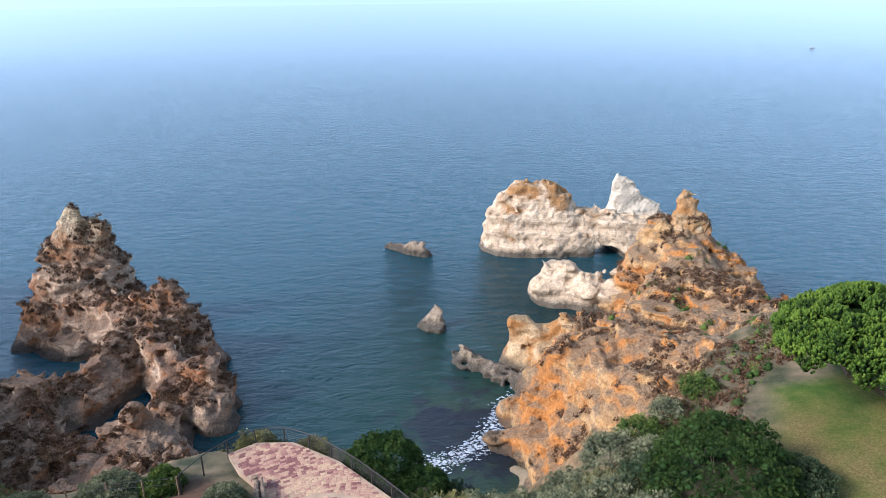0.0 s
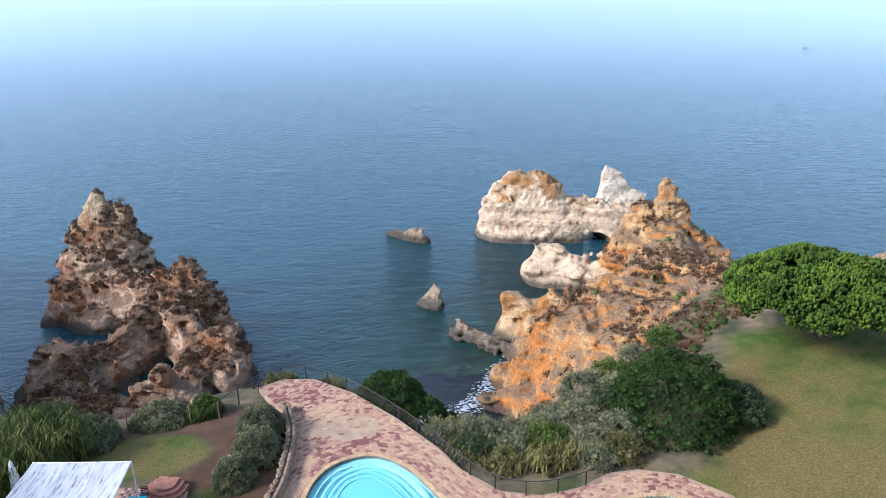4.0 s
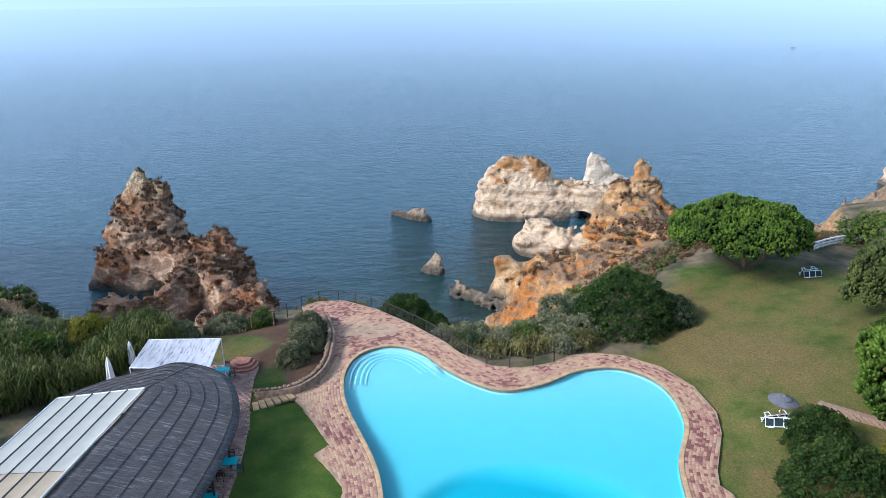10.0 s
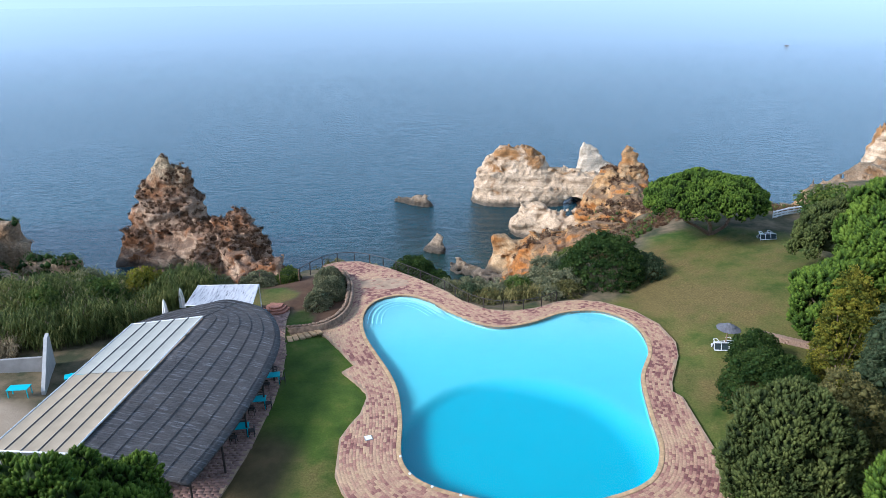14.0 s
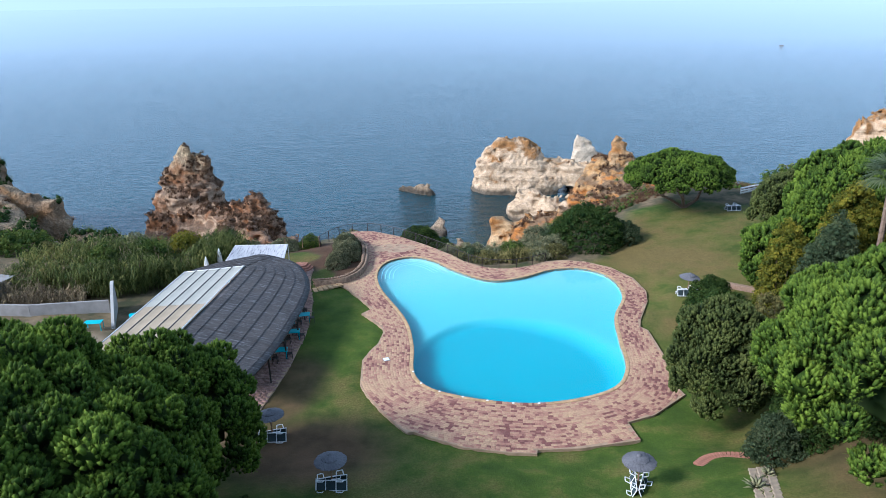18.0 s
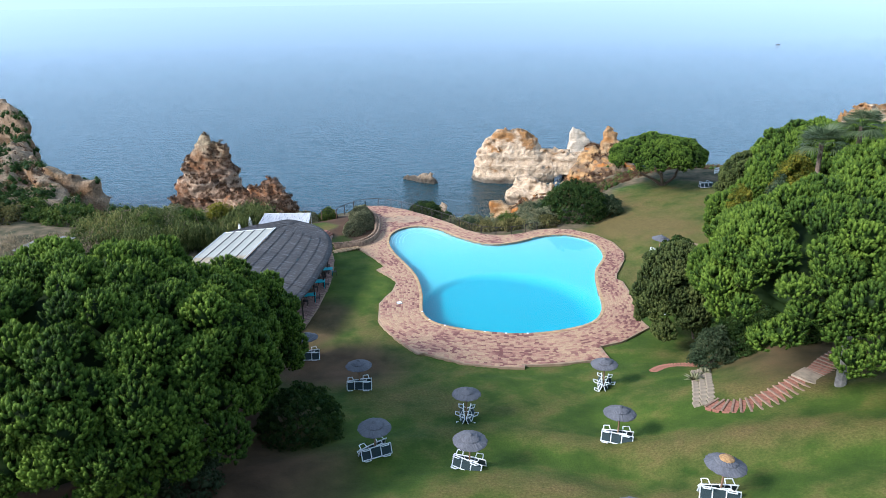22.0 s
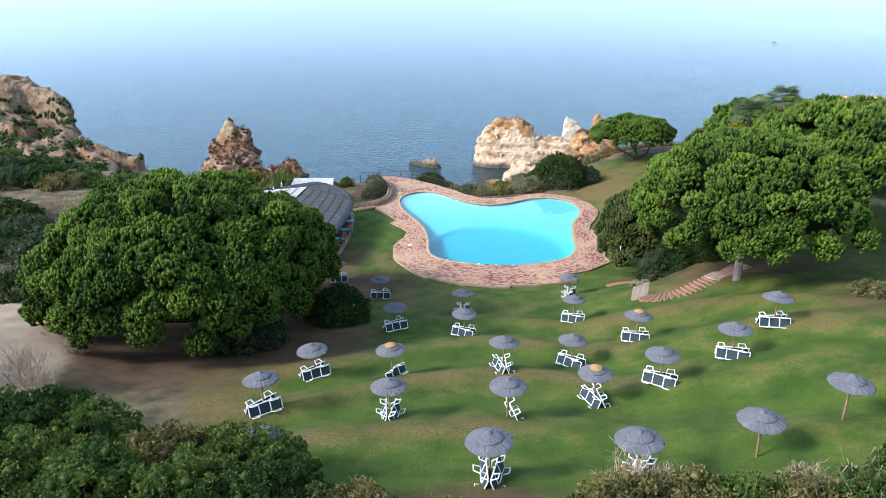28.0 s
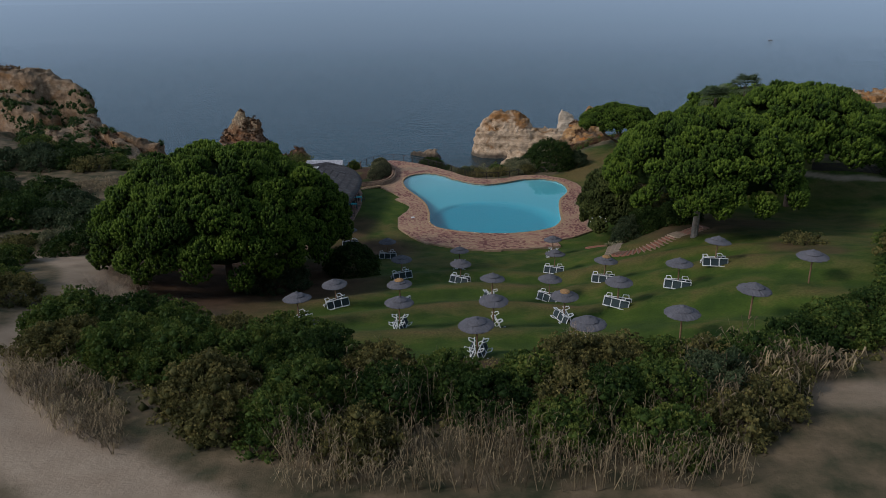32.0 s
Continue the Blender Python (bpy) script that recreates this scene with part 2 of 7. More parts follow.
def rock_material(name, body, stain, top, tide=True, sun_bleach=(0.62, 0.55, 0.47), patch=0.5, high=None, lean_lo=0.45, cream=None, grain=0.45):
    m = Mat(name)
    big, mid, fine = m.noise(0.16, 5, 0.6, distort=0.6), m.noise(0.7, 5, 0.6), m.noise(4.0, 4, 0.6)
    c = m.ramp(mid, [(0.3, tuple(v * 0.62 for v in body)), (0.5, body), (0.72, sun_bleach)])
    if high:
        big = m.math("ADD", big, m.level(m.axis(2), high[0], high[1], -0.12, 0.10))
    c = m.mix(m.level(big, patch - 0.05, patch + 0.07), c, m.ramp(mid, [(0.3, tuple(v * 0.55 for v in stain)), (0.68, stain)]))
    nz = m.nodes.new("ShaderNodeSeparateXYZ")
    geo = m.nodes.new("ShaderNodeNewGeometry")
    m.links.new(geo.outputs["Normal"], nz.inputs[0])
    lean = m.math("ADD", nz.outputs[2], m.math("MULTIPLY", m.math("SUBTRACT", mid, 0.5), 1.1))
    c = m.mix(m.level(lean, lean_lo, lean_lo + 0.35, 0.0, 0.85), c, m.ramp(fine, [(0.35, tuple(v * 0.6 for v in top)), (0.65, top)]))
    if cream:
        h = m.math("ADD", m.axis(2), m.math("MULTIPLY", m.math("SUBTRACT", mid, 0.5), 14.0))
        c = m.mix(m.level(h, cream[0], cream[1], 0.0, 0.75), c, m.ramp(fine, [(0.3, (0.24, 0.18, 0.09)), (0.6, (0.50, 0.40, 0.23))]))
    bands = m.noise(1.0, 3, 0.5, (0.05, 0.05, 1.6))
    c = m.mix(m.level(bands, 0.5, 0.72, 0.0, 0.35), c, tuple(v * 0.5 for v in stain))
    pits = m.cells(1.1)
    c = m.mix(m.level(pits, 0.0, 0.22, 0.3, 0.0), c, (0.06, 0.045, 0.035))
    if tide:
        h = m.math("ADD", m.axis(2), m.math("MULTIPLY", mid, 1.2))
        c = m.mix(m.level(h, 1.3, 2.3, 0.85, 0.0), c, (0.035, 0.03, 0.022))
    m.colour(m.mix(grain, c, m.ramp(fine, [(0.32, (0.12, 0.11, 0.10)), (0.68, (0.85, 0.83, 0.8))]), "OVERLAY")).rough(0.92)
    m.bump(mid, 1.0, 0.7).bump(fine, 0.9, 0.15).bump(pits, 0.5, 0.25)
    return m.m


ROCK_WHITE = rock_material("pale_limestone", (0.57, 0.425, 0.275), (0.38, 0.19, 0.06), (0.42, 0.30, 0.17), patch=0.545, high=(5, 12), sun_bleach=(0.68, 0.545, 0.39), lean_lo=0.75, grain=0.3)
ROCK_FIN = rock_material("white_limestone", (0.60, 0.50, 0.37), (0.48, 0.36, 0.23), (0.52, 0.42, 0.30), patch=0.66, sun_bleach=(0.70, 0.60, 0.46), lean_lo=0.7, grain=0.25)
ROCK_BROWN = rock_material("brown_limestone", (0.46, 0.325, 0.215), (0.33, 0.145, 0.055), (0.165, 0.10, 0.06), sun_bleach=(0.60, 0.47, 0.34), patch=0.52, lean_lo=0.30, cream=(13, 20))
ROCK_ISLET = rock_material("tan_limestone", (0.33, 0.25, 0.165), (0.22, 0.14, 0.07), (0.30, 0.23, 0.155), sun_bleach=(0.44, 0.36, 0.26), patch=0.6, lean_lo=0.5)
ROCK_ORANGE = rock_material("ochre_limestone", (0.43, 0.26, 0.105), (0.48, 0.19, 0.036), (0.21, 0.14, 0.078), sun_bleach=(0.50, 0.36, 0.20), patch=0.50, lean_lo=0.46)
ROCK_CREAM = rock_material("cream_limestone", (0.48, 0.33, 0.17), (0.44, 0.20, 0.05), (0.33, 0.22, 0.11), patch=0.50, sun_bleach=(0.58, 0.45, 0.28), lean_lo=0.6, grain=0.35)
ROCK_HILL = rock_material("sandy_limestone", (0.25, 0.17, 0.10), (0.27, 0.145, 0.055), (0.28, 0.21, 0.13), sun_bleach=(0.36, 0.28, 0.185), tide=False, patch=0.55, lean_lo=0.62)


def sea_material():
    m = Mat("sea_water")
    x, y = m.axis(0), m.axis(1)
    # the bottom shows through over the sand of the cove
    dx, dy = m.math("DIVIDE", m.math("SUBTRACT", x, 2.0), 26.0), m.math("DIVIDE", m.math("SUBTRACT", y, 66.0), 46.0)
    r = m.math("SQRT", m.math("ADD", m.math("MULTIPLY", dx, dx), m.math("MULTIPLY", dy, dy)))
    r = m.math("ADD", r, m.math("MULTIPLY", m.math("SUBTRACT", m.noise(0.06, 4), 0.5), 0.5))
    c = m.ramp(m.level(r, 0.0, 1.6), [(0.0, (0.030, 0.044, 0.024)), (0.22, (0.008, 0.030, 0.023)), (0.55, (0.003, 0.023, 0.025)), (1.0, (0.011, 0.047, 0.063))])
    weed = m.level(m.noise(0.22, 4, 0.6), 0.52, 0.58)
    near = m.level(r, 0.25, 0.5, 0.8, 0.0)
    c = m.mix(m.math("MULTIPLY", weed, near), c, (0.012, 0.014, 0.02))
    # a dark bank of weed before the small beach
    wx, wy = m.math("DIVIDE", m.math("SUBTRACT", x, 2.5), 8.0), m.math("DIVIDE", m.math("SUBTRACT", y, 66.5), 7.0)
    bank = m.math("SQRT", m.math("ADD", m.math("MULTIPLY", wx, wx), m.math("MULTIPLY", wy, wy)))
    bank = m.math("ADD", bank, m.math("MULTIPLY", m.math("SUBTRACT", m.noise(0.25, 4, 0.6), 0.5), 2.2))
    c = m.mix(m.level(bank, 0.75, 1.0, 0.85, 0.0), c, (0.010, 0.012, 0.020))
    m.colour(c).rough(m.level(y, 130, 800, 0.09, 0.03)).set(IOR=1.333)
    wave = m.noise(0.46, 6, 0.68, (0.5, 1.0, 1.0), 0.6)
    swell = m.noise(0.05, 4, 0.6, (0.25, 1.0, 1.0), 0.3)
    # smaller waves towards the open sea, where the wind drops
    calm = m.level(y, 130, 800, 1.0, 0.03)
    m.bump(m.math("MULTIPLY", swell, calm), 0.35, 1.0).bump(m.math("MULTIPLY", wave, calm), 1.0, 0.62)
    return m.m


SEA = sea_material()


def ground_material():
    m = Mat("ground")
    big, mid, fine = m.noise(0.09, 4), m.noise(0.45, 5, 0.6), m.noise(7.0, 4, 0.7)
    grass = m.ramp(mid, [(0.3, (0.033, 0.062, 0.007)), (0.55, (0.062, 0.098, 0.011)), (0.75, (0.108, 0.118, 0.020))])
    worn = m.ramp(fine, [(0.3, (0.094, 0.071, 0.022)), (0.7, (0.168, 0.127, 0.044))])
    dry = m.math("ADD", m.math("MULTIPLY", big, 0.55), m.math("ADD", m.math("MULTIPLY", mid, 0.45), m.attr("dry")))
    lawn = m.mix(m.level(dry, 0.52, 0.74), grass, worn)
    lawn = m.mix(0.35, lawn, m.ramp(fine, [(0.3, (0.25, 0.25, 0.25)), (0.7, (0.8, 0.8, 0.8))]), "OVERLAY")
    soil = m.ramp(mid, [(0.3, (0.060, 0.034, 0.020)), (0.7, (0.125, 0.072, 0.042))])
    scrub = m.ramp(mid, [(0.35, (0.045, 0.05, 0.024)), (0.6, (0.16, 0.12, 0.07)), (0.75, (0.24, 0.18, 0.11))])
    sand = m.ramp(mid, [(0.3, (0.29, 0.22, 0.15)), (0.7, (0.40, 0.315, 0.222))])
    c = m.mix(m.attr("lawn"), scrub, lawn)
    c = m.mix(m.attr("soil"), c, soil)
    c = m.mix(m.attr("sand"), c, sand)
    cliff = m.ramp(m.noise(0.9, 5, 0.6, (1, 1, 2.5)), [(0.3, (0.13, 0.075, 0.035)), (0.55, (0.34, 0.20, 0.09)), (0.75, (0.48, 0.36, 0.22))])
    c = m.mix(m.attr("cliff"), c, cliff)
    m.colour(c).rough(0.95).set(Specular_IOR_Level=0.2)
    m.bump(mid, 0.5, 0.15).bump(fine, 0.7, 0.05)
    return m.m


GROUND = ground_material()

# ---------------------------------------------------------------- plan
DECK_Z = 19.3
POOL = curve_through([(-8.6, 25.2), (-7.6, 28.2), (-5.1, 29.4), (-2.6, 28.1), (0.2, 24.5), (3.6, 22.0), (7.0, 22.7), (10.5, 24.8), (14.0, 24.9), (16.3, 22.2), (16.4, 17.6),
                      (14.5, 13.0), (13.7, 8.3), (13.0, 3.2), (10.7, 0.0), (5.0, -1.5), (-1.0, -0.1), (-3.8, 2.5), (-4.2, 8.0), (-5.1, 13.1), (-8.0, 20.6)], 7)
DECK_NEAR = [(-12.4, 21.5), (-11.5, 20.5), (-8.5, 15.5), (-9.4, 14.4), (-8.5, 13.3), (-7.2, 11.4), (-7.0, 10.6), (-7.3, 8.4), (-7.9, 7.0), (-8.4, 5.4), (-8.2, 1.6), (-7.6, 0.1), (-6.4, -2.0), (-4.8, -4.3),
             (-4.3, -4.9), (-3.8, -4.8), (-2.5, -5.6), (-0.4, -6.7), (2.4, -7.3), (4.4, -7.5), (4.5, -7.1), (7.4, -7.0), (10.0, -6.5), (11.6, -6.2), (11.3, -4.1), (13.4, -3.3),
             (15.3, -1.7), (16.5, -0.7), (16.1, 1.0), (16.8, 3.5), (16.8, 7.0), (16.8, 9.9), (16.3, 10.7), (16.7, 12.1), (18.5, 16.1), (19.1, 18.6), (18.7, 22.1), (17.1, 25.2),
             (14.5, 27.2), (12.1, 27.7), (10.2, 27.4)]
FENCE = [(10.2, 27.4), (8.2, 26.1), (5.7, 25.4), (3.3, 25.8), (0.9, 27.9), (-0.6, 30.2), (-3.5, 33.6), (-7.1, 37.1), (-10.5, 39.2), (-13.0, 39.2), (-14.6, 38.0)]
DECK = np.array(DECK_NEAR + FENCE[1:] + [(-13.4, 36.2), (-11.6, 34.5), (-10.5, 31.5), (-10.2, 28.5), (-10.2, 25.6), (-10.9, 23.4), (-12.3, 22.0)])
SHORE = [(-2500, 900), (-420, 260), (-190, 170), (-126, 92), (-95, 68), (-71, 44), (-54, 37), (-41, 34.5), (-30, 35.5), (-22, 37.5), (-17, 40.5), (-11, 41.5), (-6.5, 41), (-1.5, 36), (4, 34), (9, 37), (14, 43),
         (21, 49), (28, 55), (38, 58), (46, 54), (54, 60), (62, 78), (74, 82), (92, 84), (110, 120), (122, 140), (150, 150), (420, 220), (2500, 900), (2500, -2500), (-2500, -2500)]
LAWN = [(-12.5, 21), (-13.4, 22.4), (-14.4, 24.6), (-15.8, 24.4), (-15.4, 20), (-14.6, 12), (-15.0, 4), (-17, -6), (-20, -20), (-19, -35), (-14, -45), (-7, -51), (2, -52.5), (12, -52), (20, -50), (30, -46), (42, -40), (52, -28), (54, -4), (46, 6), (40, 25),
        (38, 40), (30, 45), (24.5, 44), (21, 36), (18, 28)]


def ground_height(x, y):
    """The height of the land, before the cliffs."""
    d = np.maximum(0, -7.5 - y)
    lawn = DECK_Z + 0.0 + 0.164 * d + 0.00153 * d * d
    lawn = np.where(y < -55, DECK_Z + 0.164 * 47.5 + 0.00153 * 47.5 ** 2 + 0.06 * (-55 - y).clip(0, 60), lawn)
    east = np.maximum(0, np.minimum(x, 48) - 8) * smooth(0, 14, np.maximum(0, -4 - y + 0.9 * np.maximum(0, x - 17))) * 0.27 * (1 - 0.5 * smooth(18, 40, x)) * (1 - 0.4 * smooth(-36, -46, y) - 0.4 * smooth(-48, -56, y)) + np.maximum(0, np.minimum(x, 44) - 18.5) * 0.15 * smooth(-12, 10, y) * (1 - 0.4 * smooth(30, 46, x))
    west = 2.4 * smooth(-20, -36, x) * smooth(30, -10, y) + 1.4 * smooth(-44, -60, x) * smooth(10, 50, y)
    h = lawn + east + west - 3.0 * smooth(44, 62, x) * smooth(20, 60, y) - 5.0 * smooth(70, 130, x) * smooth(20, 80, y)
    h = h + 0.22 * np.sin(0.85 * (y + 0.02 * (x - 3) ** 2) + 1.7 * vnoise(x, y, 0, 11, 19)) * smooth(-14, -22, y) * smooth(-52, -46, y) * smooth(-18, -10, x) * smooth(30, 20, x)
    return h


def land(x, y):
    x, y = np.asarray(x, float), np.asarray(y, float)
    h = ground_height(x, y)
    s = signed(x, y, SHORE)
    wob = 2.2 * vnoise(x, y, 0, 9, 3) + 0.9 * vnoise(x, y, 0, 3.2, 4)
    out = np.maximum(0, s + wob * smooth(-6, 4, s))
    cove = smooth(-16, -8, x) * smooth(16, 8, x)
    h = h - out * (1.5 - 0.45 * cove + 1.8 * smooth(-40, -50, x)) - smooth(-9, 2, s) * 1.6 * (1 + 0.6 * cove)
    h = np.maximum(h, -3.0 - 0.02 * out)
    return h, s


def ground_at(x, y):
    return float(land(np.array([float(x)]), np.array([float(y)]))[0][0])


# ---------------------------------------------------------------- ground and sea
def spread(lo, hi, step, far_lo, far_hi):
    inner = list(np.arange(lo, hi + step / 2, step))
    a, s = [], step
    v = lo
    while v > far_lo:
        s *= 1.28
        v -= s
        a.append(max(v, far_lo))
    b, s, v = [], step, hi
    while v < far_hi:
        s *= 1.28
        v += s
        b.append(min(v, far_hi))
    return np.array(a[::-1] + inner + b)


def build_ground():
    xs, ys = spread(-66, 56, 0.5, -2400, 2400), spread(-78, 84, 0.5, -2400, 700)
    X, Y = np.meshgrid(xs, ys)
    Z, S = land(X, Y)
    dk, pl = signed(X, Y, DECK), signed(X, Y, POOL)
    near = smooth(2.5, 0.3, dk)
    Z = np.where(dk < 2.5, Z * (1 - near) + np.minimum(Z, DECK_Z - 0.10) * near, Z)
    Z = np.where(dk < 0.2, np.minimum(Z, DECK_Z - 0.22), Z)
    Z = np.where(pl < 0.35, DECK_Z - 3.6, Z)
    Z = Z + 0.05 * vnoise(X, Y, 0, 1.3, 8) + np.where(S > -3, 0.5 * vnoise(X, Y, Z, 1.7, 9), 0) * (dk > 1)
    n, m = X.shape
    i = np.arange(n * m).reshape(n, m)
    F = np.stack([i[:-1, :-1], i[:-1, 1:], i[1:, 1:], i[1:, :-1]], -1).reshape(-1, 4)
    lw = smooth(1.2, -0.8, signed(X, Y, LAWN) + 0.8 * vnoise(X, Y, 0, 3, 12))
    gy, gx = np.gradient(Z, ys, xs)
    cliff = smooth(0.75, 1.3, np.hypot(gx, gy)) * smooth(-4, 1, S)
    path = [(-90, -10), (-60, -15), (-46, -17), (-38, -21), (-33, -27), (-29.2, -33), (-27.8, -38), (-27.5, -44), (-26.5, -49), (-23.5, -54.5), (-19, -59.5), (-13, -64), (0, -70), (30, -76)]
    wide = 2.4 - 0.8 * smooth(-34, -42, Y) + 0.3 * smooth(-46, -56, Y)
    sand = smooth(0.5, -0.5, line_distance(X, Y, path) - wide + 0.5 * vnoise(X, Y, 0, 2.5, 14))
    sand = np.maximum(sand, smooth(1.0, 0.6, np.hypot((X + 36) / 9.0, (Y - 5) / 5.0)))
    side = [(14.6, -56.2), (18, -57.0), (26, -58.5), (40, -60)]
    sand = np.maximum(sand, 0.8 * smooth(0.9, 0.3, line_distance(X, Y, side) + 0.3 * vnoise(X, Y, 0, 1.5, 15)))
    sand = np.maximum(sand, 0.55 * smooth(1.1, 0.6, np.hypot((X - 17) / 4.5, (Y + 57.2) / 1.7) + 0.15 * vnoise(X, Y, 0, 2, 16)))
    sand = np.maximum(sand, 0.9 * smooth(1.0, 0.5, line_distance(X, Y, [(39, 5), (46, -0.5), (56, -3), (70, -4)]) + 0.2 * vnoise(X, Y, 0, 1.5, 25)))
    sand = np.maximum(sand, 0.35 * smooth(2.0, 0.4, Z) * (S > 0))
    bed = signed(X, Y, [(-27, 30), (-22, 36), (-16, 36.5), (-12, 34.5), (-10.4, 31), (-10.2, 27.5), (-10.8, 23.5), (-12.6, 22), (-14.6, 22), (-15.4, 26)])
    round_lawn = smooth(1.08, 0.92, np.hypot((X + 19.8) / 4.0, (Y - 29.9) / 2.6) + 0.06 * vnoise(X, Y, 0, 1.5, 17))
    lw = np.maximum(lw, round_lawn)
    lw = np.maximum(lw, smooth(1.1, 0.7, np.hypot((X + 14.6) / 1.3, (Y - 24.0) / 2.8) + 0.15 * vnoise(X, Y, 0, 1.2, 23)))
    soil = smooth(0.6, -0.6, bed) * (1 - lw)
    soil = np.maximum(soil, 0.9 * smooth(6, 2, np.hypot((X + 11.5) / 1.5, Y + 7)))
    # brown soil under the west pine, spread wider to paint in its crown's shade
    soil = np.maximum(soil, 0.9 * smooth(13, 7, np.hypot((X + 20) / 1.1, (Y + 24) / 1.15) + 1.5 * vnoise(X, Y, 0, 4, 24)))
    soil = np.maximum(soil, 0.75 * smooth(8, 3, np.hypot((X - 25) / 1.25, (Y + 14)) + 1.2 * vnoise(X, Y, 0, 3, 26)))
    soil = np.maximum(soil, 0.6 * smooth(1.2, 0.6, np.hypot((X - 26.8) / 2.6, (Y + 31) / 4.0) + 0.3 * vnoise(X, Y, 0, 1.5, 27)))
    dry = 0.15 * smooth(16, 5, np.hypot(X - 25, (Y - 22) / 1.8)) + 0.10 * smooth(8, 2, np.hypot((X + 15) / 2.0, Y + 42)) + 0.05
    dry = dry + 0.01 + 0.12 * np.sin(0.85 * (Y + 0.02 * (X - 3) ** 2) + 1.7 * vnoise(X, Y, 0, 11, 19)) * (0.6 + 0.6 * vnoise(X, Y, 0, 7, 20)) * smooth(-14, -22, Y) * smooth(-18, -10, X) * smooth(30, 20, X) + 0.10 * smooth(-10, -15, X) * smooth(-28, -36, Y)
    dry = dry - 0.16 * smooth(7, 3, np.hypot((X + 11) / 0.8, (Y - 13) / 1.6))
    soil = np.maximum(soil, 0.85 * smooth(3.2, 1.2, np.hypot((X + 2) / 6.0, Y + 52.5) + 0.5 * vnoise(X, Y, 0, 2, 18)))
    soil = np.maximum(soil, 0.75 * smooth(1.1, 0.5, np.hypot((X + 13.4) / 3.0, (Y - 1) / 7.0) + 0.2 * vnoise(X, Y, 0, 2, 22)))
    dry = dry + 0.13 * round_lawn
    ob = new("ground", mesh_of("ground", np.stack([X, Y, Z], -1).reshape(-1, 3), F, [GROUND],
             {"lawn": lw.ravel(), "sand": sand.ravel(), "soil": soil.ravel(), "cliff": cliff.ravel(), "dry": dry.ravel()}, True))
    tagged(ob, "sloping lawn, bare soil and sandy tracks above the sea cliffs", "ground", kind="structure")


build_ground()
xs, ys = spread(-150, 150, 6, -4900, 4900), spread(30, 240, 6, -2400, 4900)
X, Y = np.meshgrid(xs, ys)
i = np.arange(X.size).reshape(X.shape)
tagged(new("sea", mesh_of("sea", np.stack([X, Y, 0 * X], -1).reshape(-1, 3), np.stack([i[:-1, :-1], i[:-1, 1:], i[1:, 1:], i[1:, :-1]], -1).reshape(-1, 4), [SEA], shade=True)),
       "calm blue-green sea with small ripples", "water", kind="structure")


# ---------------------------------------------------------------- rocks
def surface(field, lo, hi, step):
    """The skin of the places where field(x, y, z) > 0, as quads of a grid."""
    ax = [np.arange(a, b + step, step) for a, b in zip(lo, hi)]
    X, Y, Z = np.meshgrid(*ax, indexing="ij")
    D = field(X, Y, Z)
    D[0], D[-1], D[:, 0], D[:, -1], D[:, :, 0], D[:, :, -1] = -1, -1, -1, -1, -1, -1
    n = np.array(D.shape) - 1
    sgn = D > 0
    tot = np.zeros((*n, 3))
    cnt = np.zeros(n)
    corner = {}
    for dx in (0, 1):
        for dy in (0, 1):
            for dz in (0, 1):
                corner[dx, dy, dz] = D[dx:dx + n[0], dy:dy + n[1], dz:dz + n[2]]
    for a in corner:
        for k in range(3):
            if a[k] == 0:
                b = tuple(1 if q == k else v for q, v in enumerate(a))
                va, vb = corner[a], corner[b]
                cross = (va > 0) != (vb > 0)
                t = np.where(cross, va / np.where(cross, va - vb, 1), 0)
                for q in range(3):
                    tot[..., q] += np.where(cross, a[q] + (t if q == k else 0), 0)
                cnt += cross
    live = cnt > 0
    ids = np.full(n, -1)
    ids[live] = np.arange(live.sum())
    cell = np.stack(np.meshgrid(*[np.arange(k) for k in n], indexing="ij"), -1)
    V = (cell[live] + tot[live] / cnt[live][:, None]) * step + np.array(lo)
    F = []
    for k in range(3):
        u, v = [q for q in range(3) if q != k]
        sl0 = [slice(1, -1)] * 3
        sl0[k] = slice(0, -1)
        sl1 = list(sl0)
        sl1[k] = slice(1, None)
        a, b = sgn[tuple(sl0)], sgn[tuple(sl1)]
        idx = np.argwhere(a != b)
        flip = a[tuple(idx.T)]
        off = np.ones(3, int)
        off[k] = 0
        base = idx + off
        def at(du, dv):
            c = base.copy()
            c[:, u] += du
            c[:, v] += dv
            return ids[tuple(c.T)]
        q = np.stack([at(-1, -1), at(0, -1), at(0, 0), at(-1, 0)], 1)
        turn = flip if k != 1 else ~flip
        q[~turn] = q[~turn][:, ::-1]
        F.append(q)
    F = np.concatenate(F)
    return V, F[(F >= 0).all(1)]


def main_body(V, F):
    """The mesh without the crumbs that hang loose beside it."""
    lab = np.arange(len(V))
    while True:
        low = lab[F].min(1)
        nxt = lab.copy()
        for c in range(F.shape[1]):
            np.minimum.at(nxt, F[:, c], low)
        nxt = nxt[nxt]
        if (nxt == lab).all():
            break
        lab = nxt
    size = np.bincount(lab, minlength=len(V))[lab]
    keep = size > 250
    F = F[keep[F].all(1)]
    at = np.cumsum(keep) - 1
    return V[keep], at[F]


